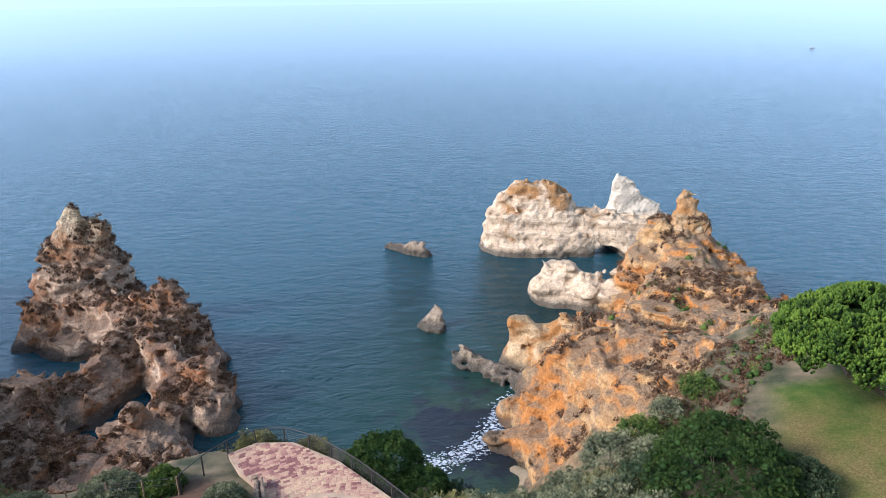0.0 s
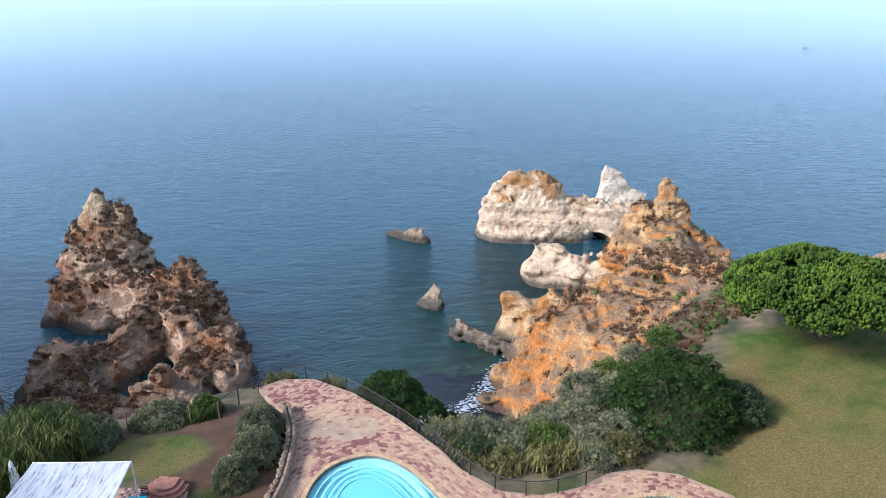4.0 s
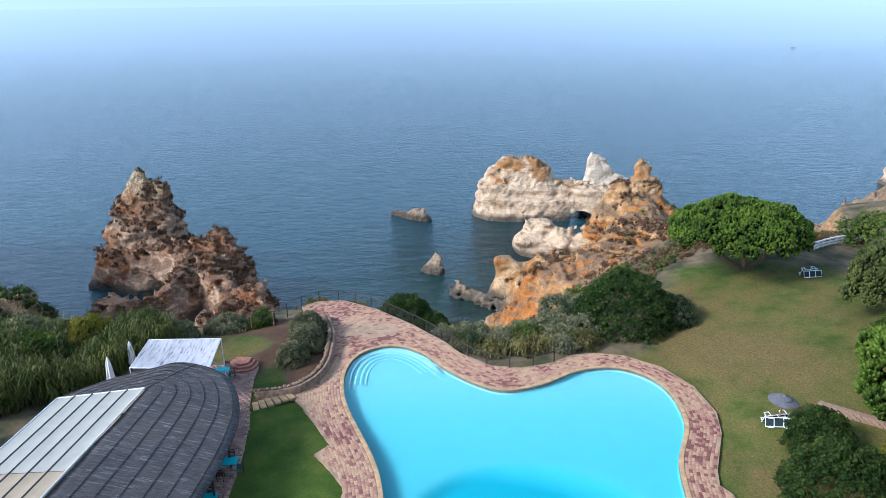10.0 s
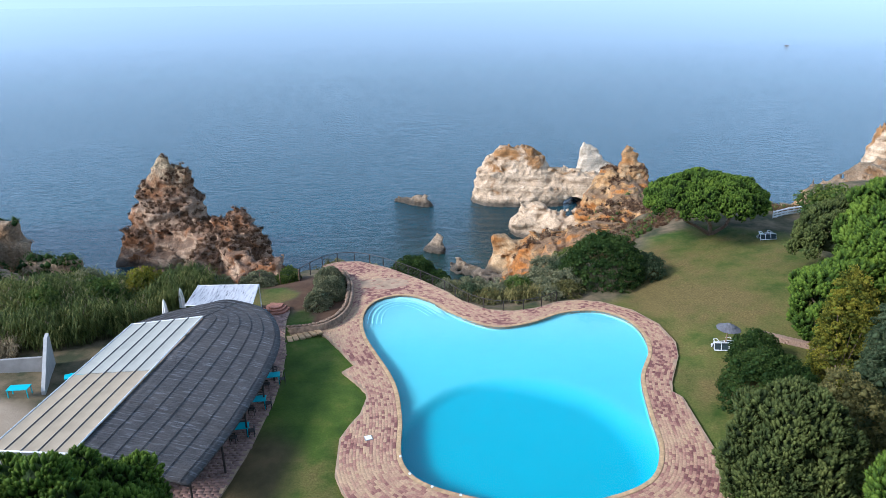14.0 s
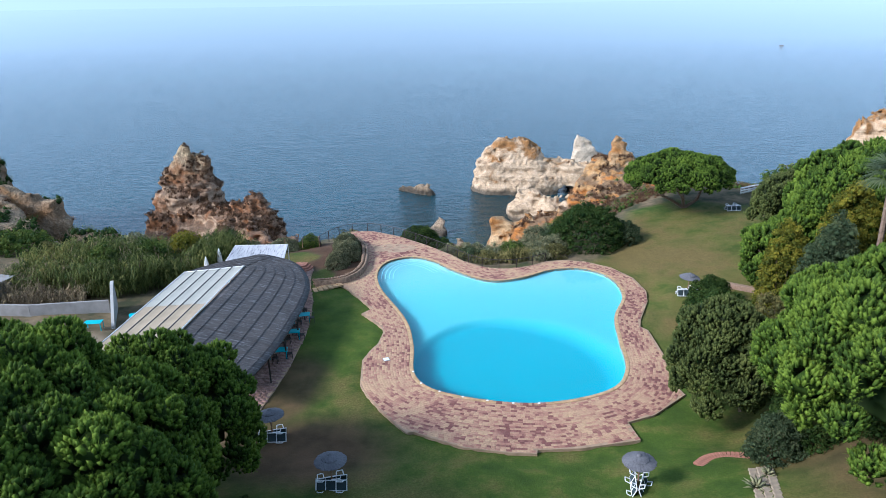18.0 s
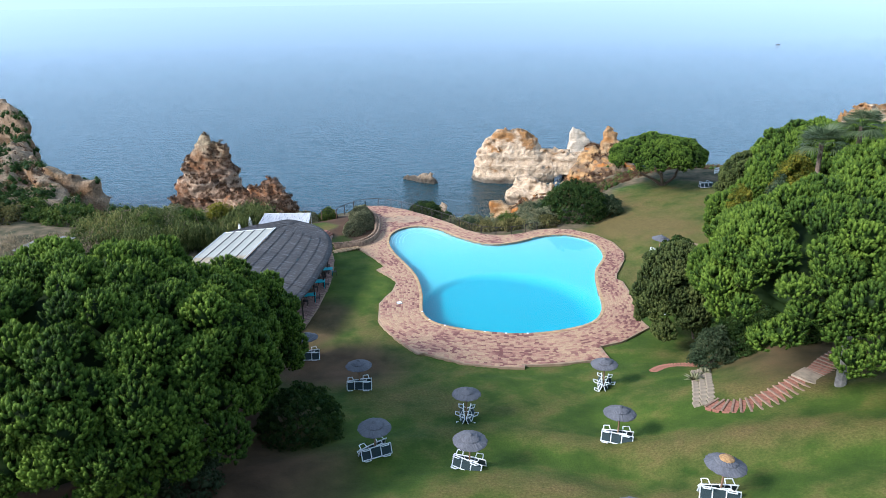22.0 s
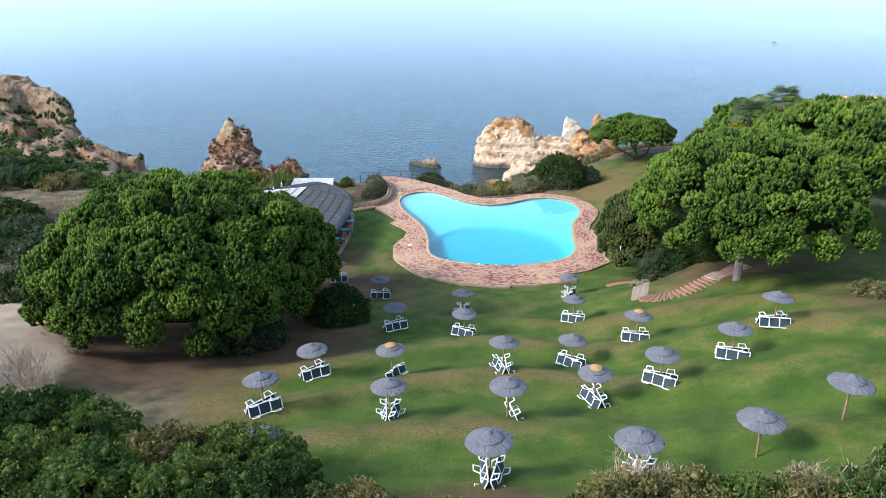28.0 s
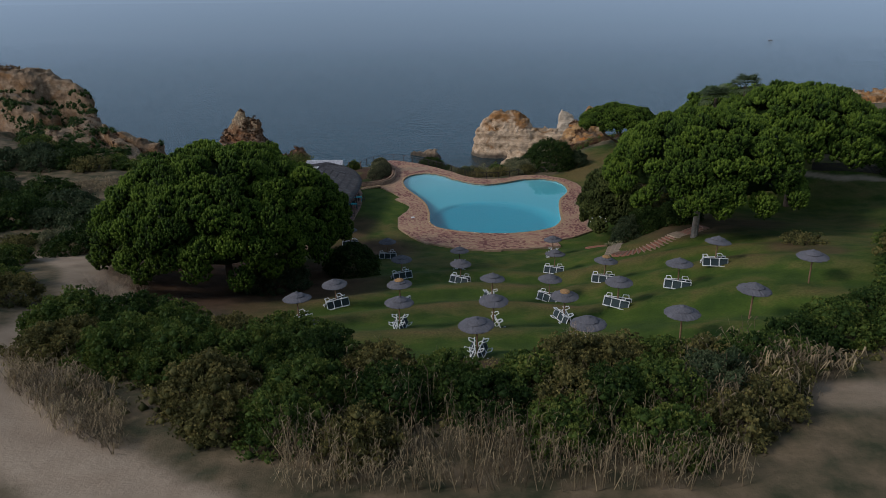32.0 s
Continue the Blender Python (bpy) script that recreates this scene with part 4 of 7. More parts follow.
def build_deck():
    rng = np.random.default_rng(4)
    deck = tagged(new("pool_deck"), "weathered brick paving round the pool, tan with dark red patches", "pavement", kind="structure")
    slab("mortar_bed", DECK, DECK_Z, 0.35, MORTAR, deck, POOL)
    # outward side of the pool line
    a = POOL[1] - POOL[0]
    sgn = -1 if inside(np.array([POOL[0][0] + a[1] * 0.1]), np.array([POOL[0][1] - a[0] * 0.1]), POOL)[0] else 1
    line = POOL if sgn > 0 else POOL[::-1]
    spots = rows_of_bricks(line, [0.17], 0.20, 0.30, rng=rng) + rows_of_bricks(line, [0.46 + 0.222 * k for k in range(54)], 0.34, 0.208, jitter=0.025, rng=rng)
    spots = np.array(spots)
    d = signed(spots[:, 0], spots[:, 1], POOL)
    e = signed(spots[:, 0], spots[:, 1], DECK)
    keep = (d > spots[:, 5] - 0.10) & (e < -0.16)
    # sandy round patch of the terrace is left open
    keep &= ~((np.hypot((spots[:, 0] + 7.2) / 2.6, (spots[:, 1] - 32.6) / 1.5) < 1.0) & (rng.random(len(spots)) < 0.9))
    spots = spots[keep]
    cop = spots[:, 5] < 0.2
    bm_me = brick_mesh()
    near = np.argsort(np.hypot(spots[:, 0] - 4, spots[:, 1] + 3.5))
    ones = set(near[:290].tolist())
    base = np.array([v.co[:] for v in bm_me.vertices])
    faces = [np.array([p.vertices[:] for p in bm_me.polygons if len(p.vertices) == k]) for k in (3, 4, 5, 6, 8)]
    faces = [f for f in faces if len(f)]
    V, Fs, IDX, n = [], {k: [] for k in range(len(faces))}, {k: [] for k in range(len(faces))}, 0
    for k, (x, y, a, ln, w, o) in enumerate(spots):
        lift = rng.uniform(0.004, 0.022) + (0.03 if cop[k] else 0)
        if k in ones:
            ob = new("brick", bm_me)
            ob.parent = deck
            ob.matrix_basis = Matrix.Translation((x, y, DECK_Z + lift - 0.03)) @ Matrix.Rotation(a, 4, "Z") @ Matrix.Diagonal((ln, w, 0.07, 1))
            continue
        p = base * (ln, w, 0.07)
        c, s = math.cos(a), math.sin(a)
        V.append(np.c_[p[:, 0] * c - p[:, 1] * s + x, p[:, 0] * s + p[:, 1] * c + y, p[:, 2] + DECK_Z + lift - 0.03])
        for q, f in enumerate(faces):
            Fs[q].append(f + n)
            IDX[q].append(np.full(len(f), 1 if cop[k] else 0))
        n += len(base)
    tagged(part("far_bricks", mesh_of("far_bricks", np.concatenate(V), [np.concatenate(v) for v in Fs.values()], [BRICK_REST, COPING],
         index=np.concatenate([np.concatenate(v) for v in IDX.values()])), None, deck), kind="stuff")


build_deck()

# ---------------------------------------------------------------- fence
IRON = plain("dark_iron", (0.035, 0.026, 0.022), 0.6, 0.3, 8.0, 0.2)


def build_fence():
    fence = thing("railing", "dark iron railing with thin cables along the edge of the deck", "railing", kind="")
    line = curve_through(FENCE + [(-15.7, 36.4), (-16.5, 34.6)], 10, False)
    s = np.concatenate([[0], np.cumsum(np.linalg.norm(np.diff(line, axis=0), axis=1))])
    n = int(s[-1] / 1.9)
    spots = [(np.interp(v, s, line[:, 0]), np.interp(v, s, line[:, 1])) for v in np.linspace(0.1, s[-1], n + 1)]
    bm = bmesh.new()
    box(bm, 0, 0, 0.3, 0.08, 0.08, 1.46, bevel=0.008)
    post = bpy.data.meshes.new("post")
    bm.to_mesh(post)
    bm.free()
    post.materials.append(IRON)
    for (x, y), (x2, y2) in zip(spots, spots[1:] + spots[-2:-1]):
        part("post", post, None, fence, at=pose(x, y, DECK_Z - 0.03, 0, 0, math.degrees(math.atan2(y2 - y, x2 - x))))
    rail = curve_through([(*p, DECK_Z + 1.03) for p in spots], 3, False)
    n_side = 6
    ang = np.arange(n_side) * 2 * math.pi / n_side
    tan = np.gradient(rail, axis=0)
    nor = unit(np.c_[tan[:, 1], -tan[:, 0], 0 * tan[:, 0]])
    ring = rail[:, None] + 0.035 * (np.cos(ang)[None, :, None] * nor[:, None] + np.sin(ang)[None, :, None] * np.array([0, 0, 1.0]))
    g = np.arange(len(rail) * n_side).reshape(len(rail), n_side)
    h = np.roll(g, -1, 1)
    part("top_rail", mesh_of("top_rail", ring.reshape(-1, 3), np.stack([g[:-1], h[:-1], h[1:], g[1:]], -1).reshape(-1, 4), [IRON]), None, fence)
    for z, r, name in ((0.85, 0.008, "cable"), (0.69, 0.008, "cable"), (0.53, 0.008, "cable"), (0.37, 0.008, "cable"), (0.2, 0.008, "cable")):
        bm = bmesh.new()
        tube(bm, [(x, y, DECK_Z + z) for x, y in spots], r, 6 if r > 0.02 else 4)
        part(name, bm, IRON, fence)


build_fence()


# ---------------------------------------------------------------- foliage
def leaf_material(name, dark, mid, light, glow=0.25, rough=0.6):
    m = Mat(name)
    if not name.endswith("needles"):
        dark, mid, light = (tuple(min(0.6, v * k) for v, k in zip(c, (1.42, 1.3, 1.1))) for c in (dark, mid, light))
    t = m.attr("tint")
    n = m.noise(0.6, 3)
    v = m.math("ADD", t, m.math("MULTIPLY", m.math("SUBTRACT", n, 0.5), 0.5))
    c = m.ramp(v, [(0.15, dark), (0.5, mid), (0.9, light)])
    m.colour(c).rough(rough).set(Specular_IOR_Level=0.12)
    tr = m.nodes.new("ShaderNodeBsdfTranslucent")
    mx = m.nodes.new("ShaderNodeMixShader")
    mx.inputs[0].default_value = glow
    m.links.new(c, tr.inputs[0])
    m.links.new(m.b.outputs[0], mx.inputs[1])
    m.links.new(tr.outputs[0], mx.inputs[2])
    m.links.new(mx.outputs[0], m.nodes["Material Output"].inputs[0])
    return m.m


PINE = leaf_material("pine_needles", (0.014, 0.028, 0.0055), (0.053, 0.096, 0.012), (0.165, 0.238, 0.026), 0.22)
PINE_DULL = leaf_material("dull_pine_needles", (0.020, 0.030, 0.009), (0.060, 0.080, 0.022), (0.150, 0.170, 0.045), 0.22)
YELLOW_SHRUB = leaf_material("yellow_green_leaves", (0.043, 0.060, 0.011), (0.130, 0.140, 0.018), (0.238, 0.220, 0.028))
DARK_SHRUB = leaf_material("dark_evergreen_leaves", (0.014, 0.032, 0.009), (0.029, 0.058, 0.015), (0.064, 0.098, 0.025))
GREEN_SHRUB = leaf_material("mastic_leaves", (0.029, 0.057, 0.015), (0.066, 0.108, 0.025), (0.139, 0.169, 0.043))
OLIVE_SHRUB = leaf_material("olive_green_leaves", (0.047, 0.053, 0.021), (0.108, 0.110, 0.044), (0.189, 0.175, 0.069))
GREY_SHRUB = leaf_material("silver_leaves", (0.071, 0.086, 0.057), (0.143, 0.160, 0.101), (0.261, 0.264, 0.172))
BLUE_SHRUB = leaf_material("blue_green_leaves", (0.026, 0.044, 0.024), (0.050, 0.077, 0.042), (0.095, 0.12, 0.07))
REED = leaf_material("green_reed_leaves", (0.030, 0.050, 0.015), (0.080, 0.108, 0.032), (0.190, 0.200, 0.070), 0.35)
PALM_LEAF = leaf_material("palm_leaves", (0.022, 0.038, 0.018), (0.050, 0.078, 0.042), (0.115, 0.150, 0.090))
DRY = leaf_material("dry_straw", (0.065, 0.054, 0.040), (0.15, 0.128, 0.088), (0.285, 0.245, 0.165))
TWIG = leaf_material("grey_bare_twigs", (0.12, 0.10, 0.085), (0.22, 0.19, 0.16), (0.36, 0.32, 0.28), 0.0)
BARK = plain("pine_bark", (0.17, 0.12, 0.085), 0.95, 0.45, 5.0, 0.8)
PALE_BARK = plain("pale_pine_bark", (0.25, 0.22, 0.19), 0.95, 0.35, 5.0, 0.8)

OCTA_V = np.array([(1, 0, 0), (-1, 0, 0), (0, 1, 0), (0, -1, 0), (0, 0, 1), (0, 0, -1)], float)
OCTA_F = np.array([(0, 2, 4), (2, 1, 4), (1, 3, 4), (3, 0, 4), (2, 0, 5), (1, 2, 5), (3, 1, 5), (0, 3, 5)])


def foliage(name, clumps, per, length, width, material, seed=1, rise=0.35, spread_=0.55, core=0.66, fan=3, low=-0.45):
    """A crown: every clump (x, y, z, radius, tint) carries sprigs of leaf blades round a dense, darker tinted heart."""
    rng = np.random.default_rng(seed)
    c = np.asarray(clumps, float)
    n = len(c)
    d = unit(rng.normal(size=(n, per, 3)))
    d[..., 2] = np.where(d[..., 2] < low, -d[..., 2], d[..., 2])
    pos = c[:, None, :3] + d * c[:, None, 3:4] * rng.uniform(0.62, 0.98, (n, per, 1))
    tint = c[:, None, 4] + rng.normal(0, 0.16, (n, per))
    base = np.repeat(pos.reshape(-1, 3), fan, 0)
    axis = unit(np.repeat((d + (0, 0, rise)).reshape(-1, 3), fan, 0) + rng.normal(0, spread_, (n * per * fan, 3)))
    ln = length * rng.uniform(0.6, 1.25, (len(base), 1))
    side = unit(np.cross(axis, rng.normal(size=axis.shape))) * width * rng.uniform(1.0, 1.8, (len(base), 1))
    mid = base + axis * ln * 0.35
    V = np.stack([mid - side, mid + side, base + axis * ln], 1).reshape(-1, 3)
    F = np.arange(len(V)).reshape(-1, 3)
    T = np.repeat(np.repeat(tint.ravel(), fan), 3)
    groups = [F]
    if core:
        jig = rng.uniform(0.8, 1.15, (n, 6, 1))
        cv = (c[:, None, :3] + OCTA_V[None] * c[:, None, 3:4] * core * jig).reshape(-1, 3)
        cf = (OCTA_F[None] + 6 * np.arange(n)[:, None, None]).reshape(-1, 3) + len(V)
        V = np.vstack([V, cv])
        # hearts are tinted darker, painting in the shade between the leaves
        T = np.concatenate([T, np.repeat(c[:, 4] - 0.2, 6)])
        groups.append(cf)
    return mesh_of(name, V, groups, [material], {"tint": T})


def pine_crown(name, R, H, material, seed, low=-0.12, squash=1.0, lump=1.35, gap=0.34, size=0.27, blades=15):
    """A dome of separate rounded boughs, each set with upright tufts of needles, over inner twigs tinted dark as
    painted shade.
    """
    rng = np.random.default_rng(seed)
    scale = np.array([R, R * squash, H])
    area = 2 * math.pi * R * (R + H) / 2 * (1 - low)
    n = int(area / (1.02 * lump) ** 2)
    q = np.arange(n) + 0.5
    z = 1 - (1 - low) * q / n
    a = q * 2.399963 + seed
    r = np.sqrt(np.clip(1 - z * z, 0, 1))
    dirs = unit(np.c_[r * np.cos(a), r * np.sin(a), z] + rng.normal(0, 0.30 * lump / R, (n, 3)))
    # bays and bulges of the crown, then the uneven reach of every bough
    f = 1 + 0.05 * vnoise(dirs[:, 0] * 3, dirs[:, 1] * 3, dirs[:, 2] * 3, 1.0, seed) + 0.05 * vnoise(dirs[:, 0] * 7, dirs[:, 1] * 7, dirs[:, 2] * 7, 1.0, seed + 3)
    reach = f - 0.55 * lump / R + rng.normal(0, 0.18 * lump / R, n)
    keep = rng.random(n) > np.where(dirs[:, 2] < 0.25, 0.20, 0.05)
    dirs, reach = dirs[keep], reach[keep]
    centre = dirs * scale * reach[:, None]
    rb = lump * rng.uniform(0.48, 0.80, len(centre))
    hue = rng.normal(0, 0.09, len(centre))
    out = unit(dirs / scale)
    # tufts over the upper and outer side of every bough
    per = np.maximum(6, (2.9 * math.pi * rb * rb / gap ** 2)).astype(int)
    own = np.repeat(np.arange(len(centre)), per)
    m = len(own)
    d = unit(rng.normal(size=(m, 3)))
    face = unit(out[own] * 0.75 + (0, 0, 0.6))
    dot = (d * face).sum(1)
    d = np.where((dot < -0.22)[:, None], d - 2 * dot[:, None] * face, d)
    knob = 1 + 0.14 * vnoise(d[:, 0] * 2.2 + own * 3.1, d[:, 1] * 2.2, d[:, 2] * 2.2, 1.0, seed + 5)
    pos = centre[own] + d * (rb[own] * knob * rng.uniform(0.88, 1.04, m))[:, None] * (1, 1, 0.86)
    hidden = np.zeros(m, bool)
    for k in range(0, m, 4000):
        dist = np.sqrt(((pos[k:k + 4000, None] - centre[None]) ** 2).sum(2)) / rb[None]
        dist[np.arange(len(dist)), own[k:k + 4000]] = 9
        hidden[k:k + 4000] = dist.min(1) < 0.80
    pos, own, d = pos[~hidden], own[~hidden], d[~hidden]
    m = len(pos)
    axis = unit(d * 0.62 + (0, 0, 0.80) + rng.normal(0, 0.16, (m, 3)))
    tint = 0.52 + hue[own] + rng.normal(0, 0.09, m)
    sz = size * rng.uniform(0.7, 1.3, (m, 1))
    # bough hearts and inner twigs; their dark tint paints the crown's inner shade
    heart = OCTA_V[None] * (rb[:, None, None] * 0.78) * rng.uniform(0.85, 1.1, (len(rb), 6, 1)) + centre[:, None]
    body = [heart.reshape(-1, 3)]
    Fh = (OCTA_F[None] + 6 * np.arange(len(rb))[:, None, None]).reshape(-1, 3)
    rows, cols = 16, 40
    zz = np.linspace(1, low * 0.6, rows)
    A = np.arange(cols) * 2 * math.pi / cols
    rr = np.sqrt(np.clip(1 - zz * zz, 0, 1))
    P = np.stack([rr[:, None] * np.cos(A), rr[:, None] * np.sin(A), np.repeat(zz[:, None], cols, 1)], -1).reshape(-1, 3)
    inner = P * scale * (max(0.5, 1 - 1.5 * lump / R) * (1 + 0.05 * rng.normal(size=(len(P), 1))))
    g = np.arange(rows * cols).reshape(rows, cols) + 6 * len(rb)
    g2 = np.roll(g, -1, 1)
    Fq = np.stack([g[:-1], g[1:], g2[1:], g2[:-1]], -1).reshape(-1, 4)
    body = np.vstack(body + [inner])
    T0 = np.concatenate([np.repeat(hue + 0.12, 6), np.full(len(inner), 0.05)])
    k = 5
    u = unit(np.cross(axis, rng.normal(size=(m, 3))))
    v = np.cross(axis, u)
    a = np.arange(k) * 2 * math.pi / k
    ring = np.cos(a)[None, :, None] * u[:, None] + np.sin(a)[None, :, None] * v[:, None]
    s3 = sz[:, None]
    lo = pos[:, None] + ring * s3 * 0.34 - axis[:, None] * s3 * 0.7
    mid = pos[:, None] + ring * s3 * 0.46 * rng.uniform(0.5, 1.4, (m, k, 1)) + axis[:, None] * s3 * rng.uniform(0.1, 0.75, (m, k, 1))
    top = pos[:, None] + axis[:, None] * s3 * rng.uniform(0.9, 1.35, (m, 1, 1))
    V = np.concatenate([lo, mid, top], 1).reshape(-1, 3)
    base = (2 * k + 1) * np.arange(m)[:, None, None] + len(body)
    Fq2 = (base + np.array([(q, (q + 1) % k, k + (q + 1) % k, k + q) for q in range(k)])[None]).reshape(-1, 4)
    Ft2 = (base + np.array([(k + q, k + (q + 1) % k, 2 * k) for q in range(k)])[None]).reshape(-1, 3)
    # tint paints shade into each tuft's foot and lit brightness into its tip
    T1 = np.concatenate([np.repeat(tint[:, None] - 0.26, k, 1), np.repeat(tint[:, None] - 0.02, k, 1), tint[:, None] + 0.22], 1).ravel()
    b = np.repeat(pos, blades, 0)
    w = unit(np.repeat(axis, blades, 0) + rng.normal(0, 0.50, (m * blades, 3)))
    ln = np.repeat(sz, blades, 0) * rng.uniform(0.85, 1.5, (m * blades, 1))
    s = unit(np.cross(w, rng.normal(size=w.shape))) * np.repeat(sz, blades, 0) * 0.095
    NV = np.stack([b - s, b + s, b + w * ln], 1).reshape(-1, 3)
    Ft3 = np.arange(len(NV)).reshape(-1, 3) + len(body) + len(V)
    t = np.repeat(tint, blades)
    # needle blades likewise: shaded root and sunlit point, both painted
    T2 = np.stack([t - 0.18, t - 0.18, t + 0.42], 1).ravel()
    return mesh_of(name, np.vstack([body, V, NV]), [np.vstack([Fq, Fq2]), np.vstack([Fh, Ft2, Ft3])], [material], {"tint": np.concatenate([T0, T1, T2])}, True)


def dome(R, H, gap, seed, low=-0.15, r=None, wobble=0.12, squash=1.0, fill=0.0):
    """Clumps over a dome of that radius and height, with an uneven outline."""
    rng = np.random.default_rng(seed)
    n = int(2 * math.pi * R * (R + H) / 2 * (1 - low * 0.6) / (gap * gap))
    k = np.arange(n) + 0.5
    z = 1 - (1 - low) * k / n
    a = k * 2.399963
    rad = np.sqrt(np.clip(1 - z * z, 0, 1))
    x, y = rad * np.cos(a), rad * np.sin(a)
    f = 1 + wobble * vnoise(x * 3, y * 3, z * 3, 1.0, seed) + 0.6 * wobble * vnoise(x * 7, y * 7, z * 7, 1.0, seed + 1)
    p = np.c_[x * R * f, y * R * f * squash, z * H * f] + rng.normal(0, gap * 0.16, (n, 3))
    cl = np.c_[p, (r or gap * 0.68) * rng.uniform(0.75, 1.25, n), rng.uniform(0.25, 0.75, n)]
    if fill:
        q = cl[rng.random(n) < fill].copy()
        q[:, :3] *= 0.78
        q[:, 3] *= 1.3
        # lower tint for the inner clumps, painted shade inside the dome
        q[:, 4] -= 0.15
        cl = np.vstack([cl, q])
    return cl


def limb(bm, points, r0, r1):
    for k, (a, b) in enumerate(zip(points, points[1:])):
        n = len(points) - 1
        rod(bm, a, b, r0 + (r1 - r0) * k / n, r0 + (r1 - r0) * (k + 1) / n, 8)
    return bm


def stone_pine(x, y, R, H, under, seed, material=PINE, bark=BARK, label="broad umbrella-shaped stone pine with dense green crown", lean=(0, 0), gap=1.15, z=None, squash=1.0, low=-0.12, fine=(0.265, 0.195)):
    """Trunk, limbs and a domed crown whose rim hangs at that height over the ground."""
    rng = np.random.default_rng(seed)
    g = ground_at(x + lean[0], y + lean[1]) if z is None else z
    tree = thing("stone_pine", label, "tree", x, y, g)
    bm = bmesh.new()
    fork = Vector((lean[0] * 0.4, lean[1] * 0.4, under * 0.75))
    limb(bm, [(lean[0], lean[1], -0.3), (lean[0] * 0.8, lean[1] * 0.8, under * 0.35), fork], 0.30 * R / 8, 0.22 * R / 8)
    part("trunk", bm, bark, tree)
    for k in range(7):
        a = k * 2 * math.pi / 7 + rng.uniform(-0.3, 0.3)
        reach = R * rng.uniform(0.35, 0.6)
        bm = bmesh.new()
        tip = Vector((math.cos(a) * reach, math.sin(a) * reach * squash, under + H * rng.uniform(0.2, 0.4)))
        mid = fork.lerp(tip, 0.5) + Vector((rng.uniform(-0.4, 0.4), rng.uniform(-0.4, 0.4), rng.uniform(-0.4, 0.5)))
        limb(bm, [fork, mid, tip], 0.20 * R / 8, 0.06)
        part("limb", bm, bark, tree)
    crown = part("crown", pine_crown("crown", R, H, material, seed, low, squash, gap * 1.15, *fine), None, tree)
    crown.matrix_basis = pose(0, 0, under)
    return tree


def shrub(x, y, R, H, material, label, seed, gap=0.5, leaf=(0.17, 0.04), per=25, squash=1.0, name="shrub", z=None, wobble=0.21):
    g = ground_at(x, y) if z is None else z
    ob = thing(name, label, "shrub", x, y, g)
    bm = bmesh.new()
    rng = np.random.default_rng(seed)
    for k in range(4):
        rod(bm, (rng.uniform(-0.2, 0.2), rng.uniform(-0.2, 0.2), -0.3), (rng.uniform(-R, R) * 0.4, rng.uniform(-R, R) * 0.4, H * 0.6), 0.05, 0.02, 5)
    part("stem", bm, BARK, ob)
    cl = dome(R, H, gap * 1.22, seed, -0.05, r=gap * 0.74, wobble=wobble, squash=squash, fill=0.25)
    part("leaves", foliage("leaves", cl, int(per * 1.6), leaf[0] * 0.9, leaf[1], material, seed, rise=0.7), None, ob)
    return ob


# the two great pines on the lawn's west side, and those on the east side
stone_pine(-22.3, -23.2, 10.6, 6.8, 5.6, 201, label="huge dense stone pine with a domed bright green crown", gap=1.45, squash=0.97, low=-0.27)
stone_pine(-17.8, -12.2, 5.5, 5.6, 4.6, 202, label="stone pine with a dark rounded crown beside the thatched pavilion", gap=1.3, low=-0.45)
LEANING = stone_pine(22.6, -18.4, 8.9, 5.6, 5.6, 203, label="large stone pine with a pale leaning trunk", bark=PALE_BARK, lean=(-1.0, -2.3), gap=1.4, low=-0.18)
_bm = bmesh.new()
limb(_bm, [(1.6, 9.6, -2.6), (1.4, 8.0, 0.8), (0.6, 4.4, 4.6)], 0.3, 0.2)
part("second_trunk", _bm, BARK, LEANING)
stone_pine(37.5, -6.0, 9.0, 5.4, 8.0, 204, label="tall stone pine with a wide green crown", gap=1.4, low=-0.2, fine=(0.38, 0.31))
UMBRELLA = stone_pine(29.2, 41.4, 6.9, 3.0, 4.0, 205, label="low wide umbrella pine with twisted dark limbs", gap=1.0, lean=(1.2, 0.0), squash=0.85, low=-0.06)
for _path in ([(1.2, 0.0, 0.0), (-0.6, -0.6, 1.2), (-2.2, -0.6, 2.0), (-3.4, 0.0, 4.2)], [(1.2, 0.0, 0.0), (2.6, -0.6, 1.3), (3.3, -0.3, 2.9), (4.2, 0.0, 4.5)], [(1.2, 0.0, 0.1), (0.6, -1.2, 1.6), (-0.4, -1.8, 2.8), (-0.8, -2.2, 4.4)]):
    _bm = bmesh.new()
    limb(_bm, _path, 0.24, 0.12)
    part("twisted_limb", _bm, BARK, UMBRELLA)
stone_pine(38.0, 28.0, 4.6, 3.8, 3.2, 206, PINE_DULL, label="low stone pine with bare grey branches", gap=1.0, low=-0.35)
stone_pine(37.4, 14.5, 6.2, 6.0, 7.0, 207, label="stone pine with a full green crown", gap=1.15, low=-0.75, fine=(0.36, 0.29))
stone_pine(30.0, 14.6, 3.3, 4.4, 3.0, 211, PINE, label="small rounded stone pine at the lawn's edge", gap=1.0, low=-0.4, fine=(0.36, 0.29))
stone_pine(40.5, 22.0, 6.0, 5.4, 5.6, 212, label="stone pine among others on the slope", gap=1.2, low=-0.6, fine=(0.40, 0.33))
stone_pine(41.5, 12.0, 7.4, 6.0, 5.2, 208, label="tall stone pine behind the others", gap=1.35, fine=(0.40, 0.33))
